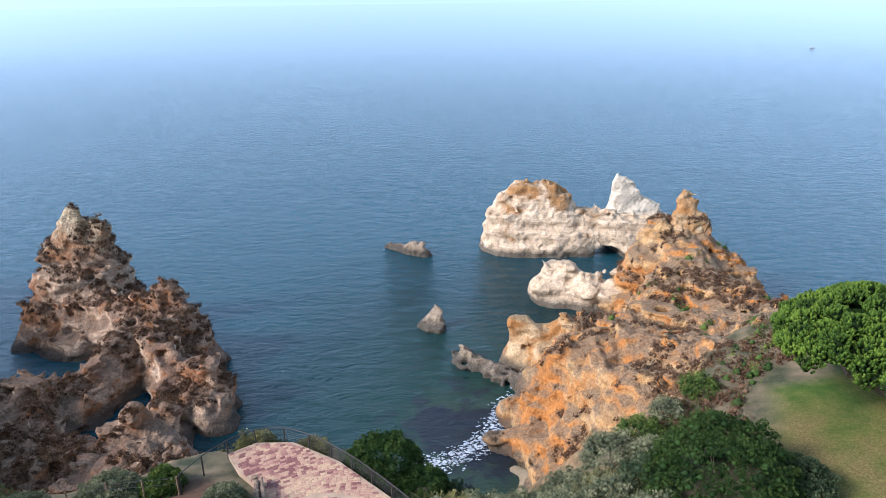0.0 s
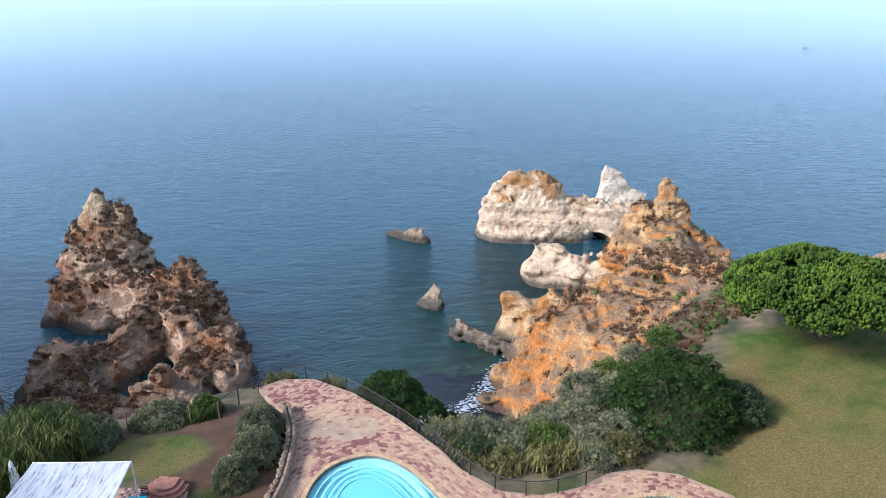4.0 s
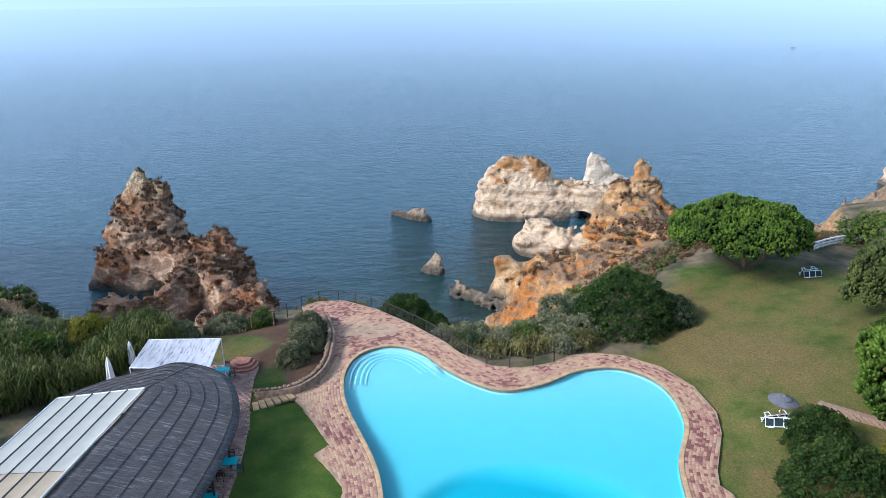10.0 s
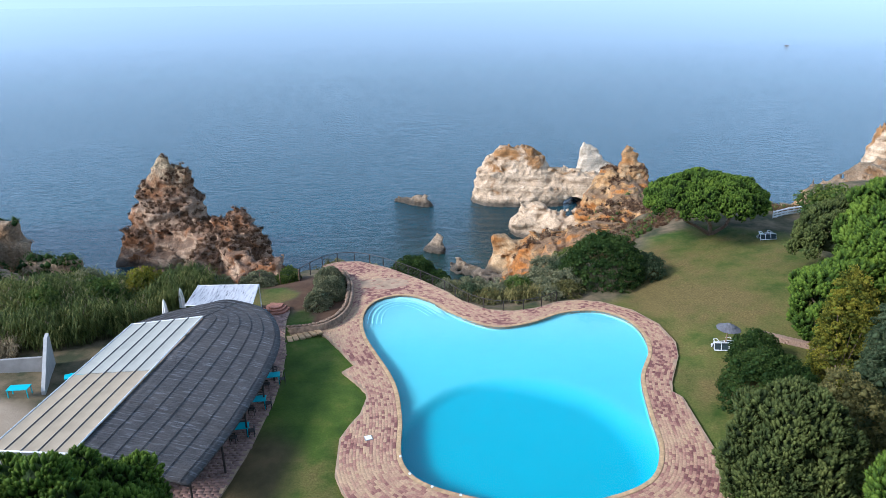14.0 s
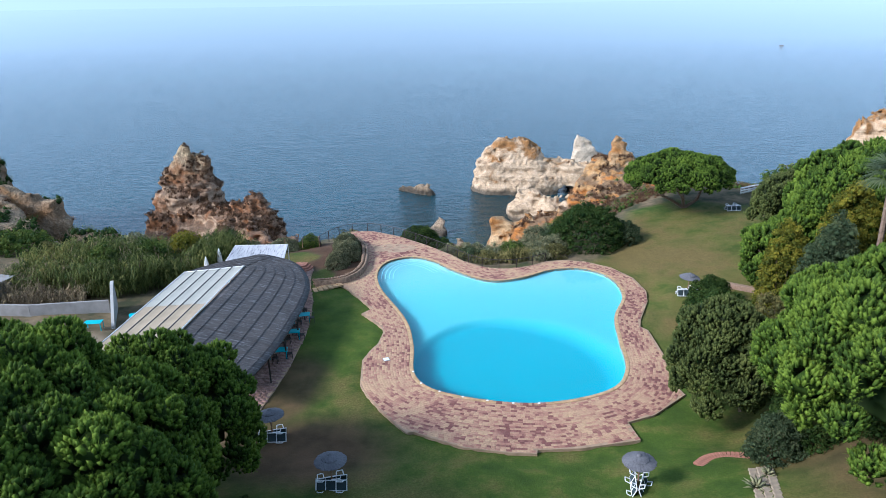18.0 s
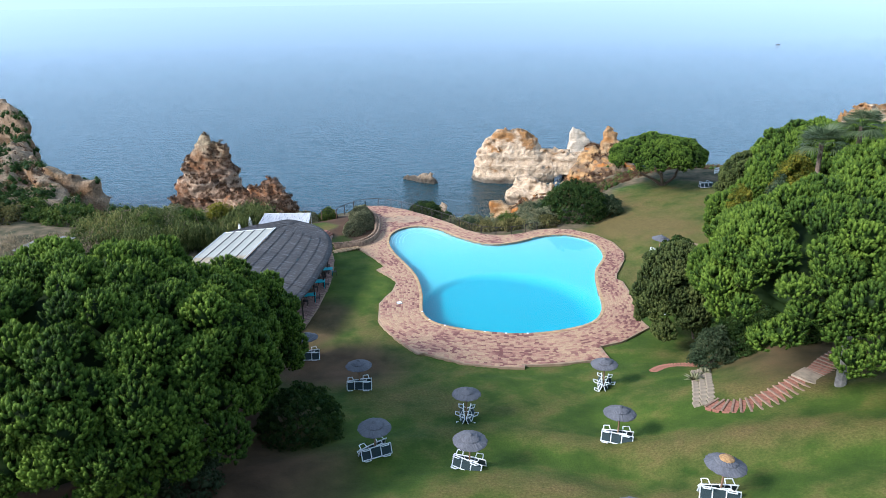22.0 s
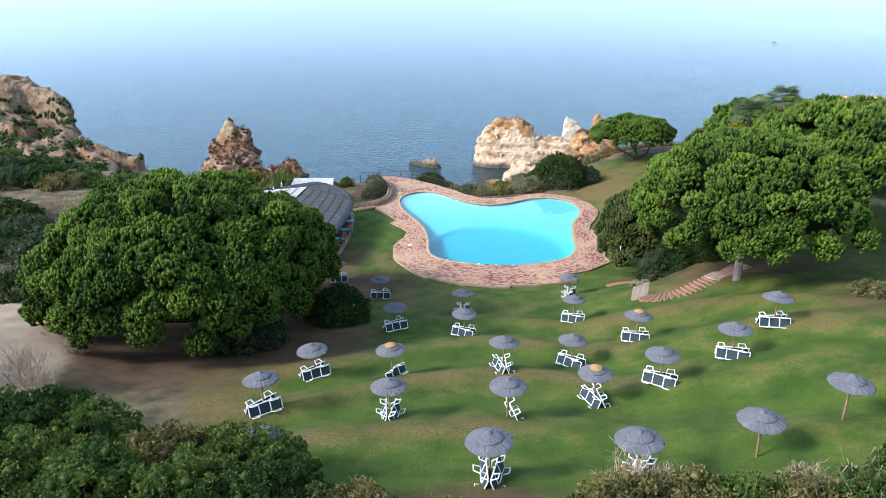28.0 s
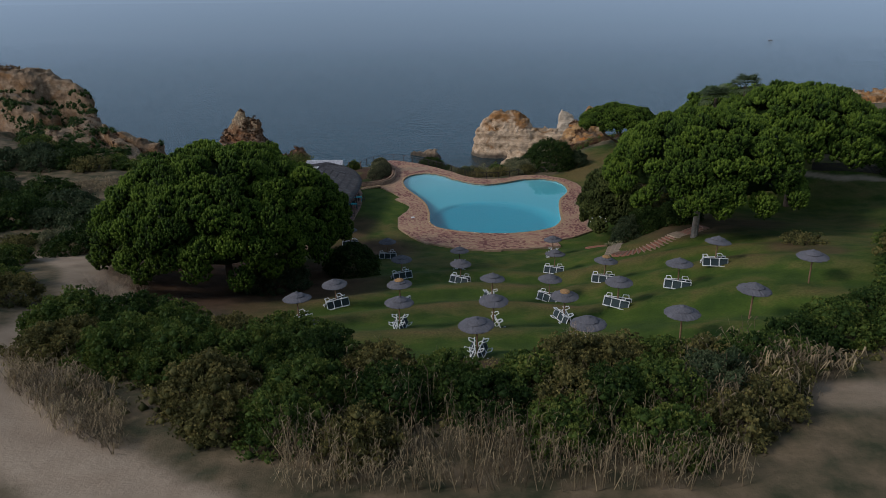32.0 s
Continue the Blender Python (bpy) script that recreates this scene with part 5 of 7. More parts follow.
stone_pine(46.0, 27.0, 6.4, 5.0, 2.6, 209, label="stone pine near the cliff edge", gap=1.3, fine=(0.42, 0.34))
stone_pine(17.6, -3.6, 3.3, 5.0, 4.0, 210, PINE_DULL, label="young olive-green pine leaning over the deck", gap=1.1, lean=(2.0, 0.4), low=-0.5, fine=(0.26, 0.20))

for sx, sy, R, H, mat, label, seed, gap in (
        (16.2, 33.6, 4.3, 4.4, DARK_SHRUB, "dense dark green rounded shrub at the lawn's edge", 301, 0.62),
        (20.4, 33.0, 2.0, 2.2, BLUE_SHRUB, "grey-green shrub beside a dark one", 302, 0.5),
        (22.2, 8.0, 3.2, 3.6, DARK_SHRUB, "round dark evergreen shrub beside the lawn", 303, 0.6),
        (22.8, 0.5, 2.8, 6.4, OLIVE_SHRUB, "olive green conifer beside the deck", 305, 0.7),
        (28.2, 10.0, 2.0, 8.0, YELLOW_SHRUB, "yellow-green flowering shrub beside the pines", 306, 0.6),
        (32.4, 8.4, 2.8, 11.2, YELLOW_SHRUB, "yellow-green rounded shrub beside the pines", 307, 0.6),
        (29.0, 5.0, 2.4, 9.8, BLUE_SHRUB, "tall grey-green shrub at the lawn's edge", 308, 0.5),
        (23.4, 12.9, 1.9, 2.8, DARK_SHRUB, "low dark shrub at the lawn's edge", 309, 0.5),
        (34.0, 22.5, 2.4, 3.0, GREEN_SHRUB, "green rounded shrub at the lawn's edge", 310, 0.55),
        (27.0, 1.8, 2.4, 10.4, BLUE_SHRUB, "grey-green leafy shrub beside the pines", 311, 0.65),
        (20.0, -10.5, 2.2, 2.8, DARK_SHRUB, "dark shrub under the pine", 312, 0.5),
        (17.8, -11.5, 1.5, 2.6, BLUE_SHRUB, "grey-green shrub under the pine", 313, 0.45),
        (23.5, -11.0, 2.4, 2.2, DARK_SHRUB, "dark green shrub under the pine", 314, 0.5),
        (-17.5, -26.0, 3.0, 2.6, BLUE_SHRUB, "dark grey-green shrub in the shade of the pine", 315, 0.6),
        (-11.5, -18.5, 2.6, 2.6, DARK_SHRUB, "dark shrub in the shade of the pine", 316, 0.6),
        (-12.5, 29.4, 1.5, 1.9, GREY_SHRUB, "clipped silver-leaved shrub behind the stone wall", 317, 0.35),
        (-12.9, 32.0, 1.5, 1.9, GREY_SHRUB, "silver-leaved shrub behind the stone wall", 318, 0.35),
        (-13.3, 27.0, 1.2, 1.5, GREY_SHRUB, "low silver-leaved shrub in a soil bed", 319, 0.35),
        (-17.9, 35.4, 1.2, 1.3, GREEN_SHRUB, "small green shrub at the cliff edge", 320, 0.4),
        (-21.0, 34.8, 2.0, 1.2, GREY_SHRUB, "low grey shrub at the cliff edge", 321, 0.4),
        (-25.0, 31.6, 2.2, 1.6, GREY_SHRUB, "spreading low grey-leaved shrub", 322, 0.45),
        (-4.4, 38.6, 2.6, 2.6, DARK_SHRUB, "dark green shrub below the railing", 323, 0.5),
        (-1.8, 36.6, 1.8, 2.2, DARK_SHRUB, "dark shrub below the railing", 324, 0.5)):
    shrub(sx, sy, R, H, mat, label, seed, gap * 0.80, (0.14, 0.035), 30, wobble=0.11)


# ---------------------------------------------------------------- parasols and loungers
THATCH = Mat("grey_thatch")
_n = THATCH.noise(14.0, 4, 0.7, (1, 1, 0.3))
_a = THATCH.noise(1.6, 3)
THATCH.colour(THATCH.mix(0.5, THATCH.ramp(_n, [(0.3, (0.055, 0.055, 0.065)), (0.7, (0.16, 0.16, 0.18))]), THATCH.ramp(_a, [(0.3, (0.08, 0.08, 0.09)), (0.7, (0.17, 0.165, 0.175))]))).rough(0.95).bump(_n, 0.8, 0.03)
THATCH = THATCH.m
STRAW_CAP = plain("tan_straw", (0.36, 0.21, 0.085), 0.9, 0.35, 9.0, 0.6)
POLE = plain("brown_pole", (0.22, 0.13, 0.075), 0.85, 0.35, 6.0, 0.4)
WHITE_FRAME = plain("white_plastic", (0.78, 0.79, 0.80), 0.4, 0.06, 4.0)
DARK_MESH = plain("dark_green_mesh", (0.022, 0.04, 0.045), 0.8, 0.3, 20.0, 0.3)


def thatch_cone(r, top, rim, seed, r_top=0.04, n=56, thick=0.06):
    """A ragged cone of thatch: radius, height of its top and of its rim."""
    rng = np.random.default_rng(seed)
    bm = bmesh.new()
    rings = []
    for u, dz in ((0.0, 0), (0.35, 0.01), (0.7, 0.015), (0.92, 0.0), (1.0, -0.02), (0.97, -thick), (0.6, -thick), (0.05, -thick)):
        ring = []
        for k in range(n):
            a = 2 * math.pi * k / n
            q = r_top + (r - r_top) * u
            if u > 0.9:
                q *= 1 + rng.uniform(-0.035, 0.03)
            z = top + (rim - top) * u ** 1.1 + dz + (rng.uniform(-0.02, 0.012) if u > 0.5 else 0)
            ring.append(bm.verts.new((q * math.cos(a), q * math.sin(a), z)))
        rings.append(ring)
    for A, B in zip(rings, rings[1:]):
        for k in range(n):
            bm.faces.new((A[k], B[k], B[(k + 1) % n], A[(k + 1) % n]))
    bm.faces.new(rings[0])
    bmesh.ops.recalc_face_normals(bm, faces=bm.faces)
    return bm


def make_parasol(name_seed, tan):
    p = thing("thatched_parasol", "grey thatched parasol with a tan straw cap on a wooden pole" if tan else "grey thatched parasol in two tiers on a wooden pole", "parasol",
              group="parasols on the lawn")
    bm = bmesh.new()
    rod(bm, (0, 0, -0.3), (0, 0, 2.15), 0.055, 0.05, 10)
    part("pole", bm, POLE, p)
    canopy = part("canopy", thatch_cone(0.98, 2.22, 1.90, name_seed), THATCH, p)
    part("upper_tier", thatch_cone(0.55, 2.30, 2.13, name_seed + 1, n=40), THATCH, canopy)
    bm = thatch_cone(0.36 if tan else 0.16, 2.37, 2.27, name_seed + 2, n=24)
    part("cap", bm, STRAW_CAP if tan else THATCH, canopy, "tan straw cap" if tan else "")
    return p


def make_lounger():
    """A lounger lying flat: length along x, its feet at z = 0."""
    s = thing("sun_lounger", "white plastic sun lounger with dark mesh, tipped on its side", "lounger", group="loungers on the lawn")
    L, W, h = 1.88, 0.62, 0.34
    for y in (-W / 2, W / 2):
        bm = bmesh.new()
        tube(bm, [(-L / 2, y, h - 0.03), (-L / 2 + 0.12, y, h), (0.25, y, h), (L / 2, y, h + 0.05)], 0.034, 8)
        rail = part("side_rail", bm, WHITE_FRAME, s)
        for x0, x1 in ((-L / 2 + 0.1, -L / 2 + 0.5), (0.3, 0.75)):
            bm = bmesh.new()
            tube(bm, [(x0, y, h), (x0 + 0.04, y, 0.03), (x1 - 0.04, y, 0.03), (x1, y, h)], 0.03, 8)
            part("leg", bm, WHITE_FRAME, rail)
    for x, nm in ((-L / 2 + 0.02, "foot_bar"), (0.28, "cross_bar"), (-0.35, "cross_bar"), (L / 2 - 0.02, "head_bar")):
        bm = bmesh.new()
        rod(bm, (x, -W / 2, h + (0.04 if x > 0.8 else 0)), (x, W / 2, h + (0.04 if x > 0.8 else 0)), 0.032, n=8)
        part(nm, bm, WHITE_FRAME, s)
    for x0, x1, nm in ((-L / 2 + 0.06, 0.25, "seat_mesh"), (0.31, L / 2 - 0.05, "back_mesh")):
        bm = bmesh.new()
        box(bm, (x0 + x1) / 2, 0, h + 0.012, x1 - x0, W - 0.06, 0.018)
        part(nm, bm, DARK_MESH, s)
    for y in (-W / 2 - 0.01, W / 2 + 0.01):
        bm = bmesh.new()
        tube(bm, [(0.0, y, h), (0.02, y, h + 0.22), (0.5, y, h + 0.22), (0.55, y, h + 0.03)], 0.026, 8)
        part("armrest", bm, WHITE_FRAME, s)
    return s


MASTER_PLAIN, MASTER_TAN, MASTER_LOUNGER = make_parasol(61, False), make_parasol(71, True), make_lounger()


def side_lounger(x, y, turn, out):
    """Tipped on its side and leaning inwards, the mesh towards the pole."""
    z = ground_at(x, y)
    tip = Matrix.Rotation(radians(-112 if out < 0 else 112), 4, "X")
    return Matrix.Translation((x, y, z)) @ Matrix.Rotation(radians(turn), 4, "Z") @ Matrix.Translation((0, out, 0.34)) @ tip @ Matrix.Translation((0, 0, -0.35))


PARASOLS = [(-13.4, -5.4, "s", 8, 0), (-8.5, -11.2, "s", 5, 0), (-6.3, -22.3, "s", 30, 0), (-0.7, -17.0, "s", 82, 0), (-0.8, -23.8, "s", -28, 0), (-10.7, -33.7, "s", 38, 0), (-5.7, -33.7, "s1", 60, 1),
            (-12.2, -40.4, "s", 40, 0), (-5.3, -41.3, "s", 86, 0), (-10.1, -48.4, "", 0, 0), (1.4, -33.5, "s", 95, 0), (0.9, -41.9, "s1", 105, 0), (-0.5, -49.3, "s", 80, 0), (9.6, -12.4, "s", 70, 0),
            (8.3, -21.3, "s", -18, 0), (6.2, -31.6, "s", -40, 0), (6.1, -39.0, "s", 100, 1), (11.1, -29.3, "s", -12, 1), (10.0, -38.2, "s", -30, 0), (5.5, -49.5, "s", 60, 0), (14.8, -36.4, "s", -20, 0),
            (18.7, -33.0, "s", -4, 0), (15.7, -46.0, "", 0, 0), (11.0, -48.0, "", 0, 0), (22.3, 16.2, "s", 0, 0), (21.7, -41.0, "", 0, 0)]
for k, (x, y, how, turn, tan) in enumerate(PARASOLS):
    copy_thing(MASTER_TAN if tan else MASTER_PLAIN, pose(x, y, ground_at(x, y), (k * 37 % 7) - 3, (k * 53 % 7) - 3, k * 47 % 360))
    if how[:1] == "s":
        copy_thing(MASTER_LOUNGER, side_lounger(x, y, turn - 6, -0.28))
        if how == "s":
            copy_thing(MASTER_LOUNGER, side_lounger(x, y, turn + 10, 0.28))
for x, y, turn in ((35.6, 38.4, 5), (41.0, 39.4, 10), (17.8, 2.2, 0)):
    copy_thing(MASTER_LOUNGER, side_lounger(x, y, turn, -0.3))
    copy_thing(MASTER_LOUNGER, side_lounger(x, y, turn + 12, 0.3))
for master in (MASTER_PLAIN, MASTER_TAN, MASTER_LOUNGER):
    for o in (*master.children_recursive, master):
        bpy.data.objects.remove(o)


# ---------------------------------------------------------------- thatched pavilion
ROOF = Mat("reed_roof")
_n = ROOF.noise(3.0, 5, 0.7, (0.35, 3.0, 1.0))
_b = ROOF.noise(0.35, 4)
_s = ROOF.noise(1.5, 5, 0.75, (0.5, 4.5, 1.0))
_c = ROOF.ramp(_n, [(0.3, (0.035, 0.033, 0.034)), (0.55, (0.075, 0.070, 0.070)), (0.75, (0.14, 0.13, 0.125))])
_c = ROOF.mix(ROOF.level(_b, 0.45, 0.7, 0.0, 0.4), _c, (0.115, 0.10, 0.09))
_c = ROOF.mix(ROOF.level(_s, 0.54, 0.70, 0.0, 0.85), _c, (0.27, 0.27, 0.29))
ROOF.colour(_c).rough(0.95).bump(_n, 1.0, 0.12)
ROOF = ROOF.m
UMBRELLA_WHITE = plain("white_umbrella_cloth", (0.80, 0.80, 0.78), 0.8, 0.08, 1.0, 0.1)
CANVAS_WHITE = plain("white_canvas", (0.37, 0.36, 0.31), 0.8, 0.08, 1.0, 0.1)
CANVAS_TAN = plain("tan_canvas", (0.35, 0.28, 0.19), 0.8, 0.12, 1.0, 0.1)
BATTEN = plain("grey_batten", (0.055, 0.05, 0.05), 0.8, 0.2, 5.0)
STEEL = plain("dark_steel", (0.06, 0.055, 0.055), 0.5, 0.2, 5.0)
WHITE_METAL = plain("white_metal", (0.75, 0.75, 0.74), 0.4, 0.06, 5.0)
TURQUOISE = plain("turquoise_paint", (0.02, 0.42, 0.50), 0.45, 0.1, 3.0)
DARK_WOOD = plain("dark_wood", (0.035, 0.028, 0.025), 0.6, 0.3, 6.0)
PLASTER = plain("white_plaster", (0.40, 0.39, 0.37), 0.85, 0.12, 1.5, 0.2)
CONCRETE = plain("grey_concrete", (0.25, 0.24, 0.23), 0.9, 0.2, 1.2, 0.3)


def roof_z(x, y):
    """The reed roof falls from the canvas side to the eave by the lawn."""
    ax, ay, bx, by = -22.0, -1.3, -20.2, 15.4
    dx, dy = bx - ax, by - ay
    side = ((x - ax) * dy - (y - ay) * dx) / math.hypot(dx, dy)
    return 23.95 - 0.24 * max(0.0, side)


def build_pavilion():
    hall = thing("pavilion", "open-sided pavilion with a grey reed roof and a canvas awning roof", "pavilion", kind="")
    ridge0, ridge1 = (-22.0, -1.3), (-20.2, 15.4)
    eave = curve_through([(-15.6, -2.8), (-14.5, 3.3), (-13.9, 11.0), (-14.3, 15.4), (-16.0, 18.6), (-18.6, 19.4), (-20.9, 18.4), (-23.4, 16.8), (-25.7, 14.7)], 8, False)
    n, m = len(eave), 14
    # the far bay of the roof turns round the ridge's end
    V = []
    for k in range(n):
        u = k / (n - 1)
        e = eave[k]
        t = min(1.0, max(0.0, (e[1] - ridge0[1] + 1.2) / (ridge1[1] - ridge0[1] + 1.0)))
        r = (ridge0[0] + (ridge1[0] - ridge0[0]) * t, ridge0[1] + (ridge1[1] - ridge0[1]) * t - (0.9 if k == 0 else 0))
        if k > n * 0.86:
            r = (ridge1[0] + (e[0] - ridge1[0]) * 0.12, ridge1[1])
        for q in range(m):
            s = q / (m - 1)
            x, y = r[0] + (e[0] - r[0]) * s, r[1] + (e[1] - r[1]) * s
            V.append((x, y, roof_z(x, y) + 0.03 * vnoise(x, y, 0, 0.8, 21) - 0.16 * s ** 4))
    V = np.array(V)
    i = np.arange(n * m).reshape(n, m)
    top = np.stack([i[:-1, :-1], i[:-1, 1:], i[1:, 1:], i[1:, :-1]], -1).reshape(-1, 4)
    low = V - (0, 0, 0.14)
    F = [top, top[:, ::-1] + len(V)]
    rim = np.concatenate([i[0, :], i[1:, -1], i[-1, -2::-1], i[-2:0:-1, 0]])
    nx = np.roll(rim, -1)
    F.append(np.stack([rim, rim + len(V), nx + len(V), nx], -1))
    reed = part("reed_roof", mesh_of("reed_roof", np.vstack([V, low]), [np.concatenate(F)], [ROOF]), None, hall, "weathered grey reed roof")
    # battens that hold the reed down
    for q in (2, 4, 6, 8, 10, 12):
        bm = bmesh.new()
        pts = [tuple(V[i[k, q]] + (0, 0, 0.03)) for k in range(n)]
        tube(bm, pts, 0.02, 5)
        part("batten", bm, BATTEN, reed)
    for k in range(7, n - 4, 16):
        bm = bmesh.new()
        tube(bm, [tuple(V[i[k, q]] + (0, 0, 0.028)) for q in range(m)], 0.018, 5)
        part("batten", bm, BATTEN, reed)
    # canvas roof on rafters
    cor = [np.array(c) for c in ((-22.1, -2.2, 24.0), (-20.3, 15.3, 24.0), (-25.7, 14.6, 23.75), (-27.3, -1.4, 23.75))]
    at = lambda u, v: cor[0] * (1 - u) * (1 - v) + cor[1] * u * (1 - v) + cor[2] * u * v + cor[3] * (1 - u) * v
    for lo, hi, mat, nm, lab in ((0.0, 0.52, CANVAS_TAN, "canvas", "tan canvas roof panel"), (0.524, 1.0, CANVAS_WHITE, "canvas", "white canvas roof panel")):
        P = []
        for a in np.linspace(lo, hi, 13):
            for b in np.linspace(0, 1, 21):
                p = at(a, b)
                P.append((p[0], p[1], p[2] + 0.05 - 0.05 * abs(math.sin(b * 5 * math.pi))))
        k = np.arange(13 * 21).reshape(13, 21)
        Fq = np.stack([k[:-1, :-1], k[1:, :-1], k[1:, 1:], k[:-1, 1:]], -1).reshape(-1, 4)
        P = np.array(P)
        part(nm, mesh_of(nm, np.vstack([P, P - (0, 0, 0.02)]), [np.concatenate([Fq, Fq[:, ::-1] + len(P)])], [mat], shade=True), None, hall, lab)
    for b in np.linspace(0, 1, 6):
        bm = bmesh.new()
        rod(bm, at(0, b) + (0, 0, 0.05), at(1, b) + (0, 0, 0.05), 0.05, n=6)
        part("rafter", bm, STEEL if 0 < b < 1 else WHITE_METAL, hall)
    for u in (0.0, 1.0):
        bm = bmesh.new()
        rod(bm, at(u, 0) + (0, 0, 0.02), at(u, 1) + (0, 0, 0.02), 0.06, n=6)
        part("end_beam", bm, WHITE_METAL, hall)
    for y in (-2.0, 1.8, 5.6, 9.4, 13.0):
        x = float(np.interp(y, [-2.8, 3.3, 11, 15.4], [-16.0, -14.9, -14.3, -14.8]))
        bm = bmesh.new()
        rod(bm, (x, y, 19.2), (x, y, roof_z(x, y) - 0.1), 0.07, n=8)
        part("post", bm, DARK_WOOD, hall)
        for x2 in (-20.9, -26.2):
            bm = bmesh.new()
            rod(bm, (x2, y, 19.2), (x2, y, 23.6), 0.07, n=8)
            part("post", bm, DARK_WOOD, hall)
    bm = bmesh.new()
    box(bm, -24.2, -1.2, 21.5, 6.0, 0.2, 4.4)
    box(bm, -26.6, 3.0, 21.3, 0.2, 8.4, 4.0)
    part("back_wall", bm, PLASTER, hall)
    bm = bmesh.new()
    box(bm, -21.6, 1.2, 19.9, 0.6, 4.0, 1.1)
    part("bar_counter", bm, DARK_WOOD, hall)


build_pavilion()

TERRACE = [(-15.9, 26.0), (-15.8, 24.0), (-15.5, 22.0), (-15.1, 19.8), (-14.6, 18.0), (-14.1, 14.0), (-13.9, 10.0), (-14.3, 3.5), (-15.3, -3.2), (-20, -3.2), (-27.5, -2), (-27.0, 15), (-28.2, 22), (-26.5, 26.2), (-20, 26.4)]


TERRACE_BRICK = plain("terrace_brick", (0.27, 0.165, 0.135), 0.9, 0.38, 1.6, 0.4)


def build_terrace():
    rng = np.random.default_rng(9)
    t = tagged(new("terrace"), "reddish brick terrace under and beside the pavilion", "pavement", kind="structure")
    slab("mortar_bed", np.array(TERRACE), 19.42, 0.5, MORTAR, t)
    V, F, n = [], [], 0
    bx = np.array([(-.5, -.5, -1), (.5, -.5, -1), (.5, .5, -1), (-.5, .5, -1), (-.47, -.45, 0), (.47, -.45, 0), (.47, .45, 0), (-.47, .45, 0)])
    bf = np.array([(4, 5, 6, 7), (0, 1, 5, 4), (1, 2, 6, 5), (2, 3, 7, 6), (3, 0, 4, 7)])
    for gx in np.arange(-20.0, -13.0, 0.47):
        for gy in np.arange(-3.4, 26.4, 0.26):
            x, y = gx + rng.uniform(-0.02, 0.02) + (0.23 if int(gy / 0.26) % 2 else 0), gy
            if signed(np.array([x]), np.array([y]), np.array(TERRACE))[0] > -0.1:
                continue
            V.append(bx * (0.45, 0.245, 0.05) + (x, y, 19.425 + rng.uniform(0.01, 0.03)))
            F.append(bf + n)
            n += 8
    tagged(part("paving", mesh_of("paving", np.concatenate(V), [np.concatenate(F)], [TERRACE_BRICK]), None, t), kind="stuff")


build_terrace()


def build_sail():
    a = thing("shade_awning", "white reed shade awning on slim white posts", "awning")
    c = [np.array(p) for p in ((-23.7, 24.3, 22.95), (-18.1, 24.3, 22.95), (-17.6, 19.7, 22.9), (-23.5, 20.1, 22.85))]
    P = []
    for u in np.linspace(0, 1, 25):
        for v in np.linspace(0, 1, 17):
            p = c[0] * (1 - u) * (1 - v) + c[1] * u * (1 - v) + c[2] * u * v + c[3] * (1 - u) * v
            P.append((p[0], p[1], p[2] - 0.30 * math.sin(math.pi * u) * math.sin(math.pi * v) - 0.05 * abs(math.sin(3 * math.pi * u))))
    k = np.arange(25 * 17).reshape(25, 17)
    F = np.stack([k[:-1, :-1], k[:-1, 1:], k[1:, 1:], k[1:, :-1]], -1).reshape(-1, 4)
    P = np.array(P)
    m = Mat("bleached_reed")
    nn = m.noise(5.0, 4, 0.7, (1.0, 0.12, 1.0))
    m.colour(m.ramp(nn, [(0.34, (0.13, 0.13, 0.15)), (0.45, (0.38, 0.38, 0.40)), (0.7, (0.50, 0.50, 0.52))])).rough(0.9).bump(nn, 0.6, 0.03)
    part("reed_sheet", mesh_of("reed_sheet", np.vstack([P, P - (0, 0, 0.03)]), [np.concatenate([F, F[:, ::-1] + len(P)])], [m.m], shade=True), None, a)
    for p in c[:2] + c[2:]:
        bm = bmesh.new()
        rod(bm, (p[0], p[1], 19.2), (p[0], p[1], p[2]), 0.045, n=8)
        part("post", bm, WHITE_METAL, a)
    for p, q in zip(c, c[1:] + c[:1]):
        bm = bmesh.new()
        rod(bm, p - (0, 0, 0.04), q - (0, 0, 0.04), 0.035, n=6)
        part("beam", bm, WHITE_METAL, a)


build_sail()


def closed_umbrella(x, y):
    z = 19.4 if x > -28 else ground_at(x, y)
    u = thing("closed_umbrella", "folded white garden umbrella beside the terrace", "umbrella", x, y, z, group="folded umbrellas")
    bm = bmesh.new()
    rod(bm, (0, 0, 0), (0, 0, 2.75), 0.03, n=8)
    part("pole", bm, WHITE_METAL, u)
    bm = bmesh.new()
    rings = []
    for zz, r in ((0.75, 0.27), (1.1, 0.23), (1.6, 0.20), (2.1, 0.15), (2.5, 0.09), (2.7, 0.03)):
        rings.append([bm.verts.new((r * (1 + 0.28 * (k % 2)) * math.cos(k * math.pi / 8), r * (1 + 0.28 * (k % 2)) * math.sin(k * math.pi / 8), zz)) for k in range(16)])
    for A, B in zip(rings, rings[1:]):
        for k in range(16):
            bm.faces.new((A[k], A[(k + 1) % 16], B[(k + 1) % 16], B[k]))
    bm.faces.new(rings[-1])
    part("folded_canopy", bm, UMBRELLA_WHITE, u)
    bm = bmesh.new()
    rod(bm, (0, 0, 0), (0, 0, 0.1), 0.26, 0.22, 16)
    part("base", bm, CONCRETE, u)


closed_umbrella(-26.6, 23.0)
closed_umbrella(-26.0, 25.6)


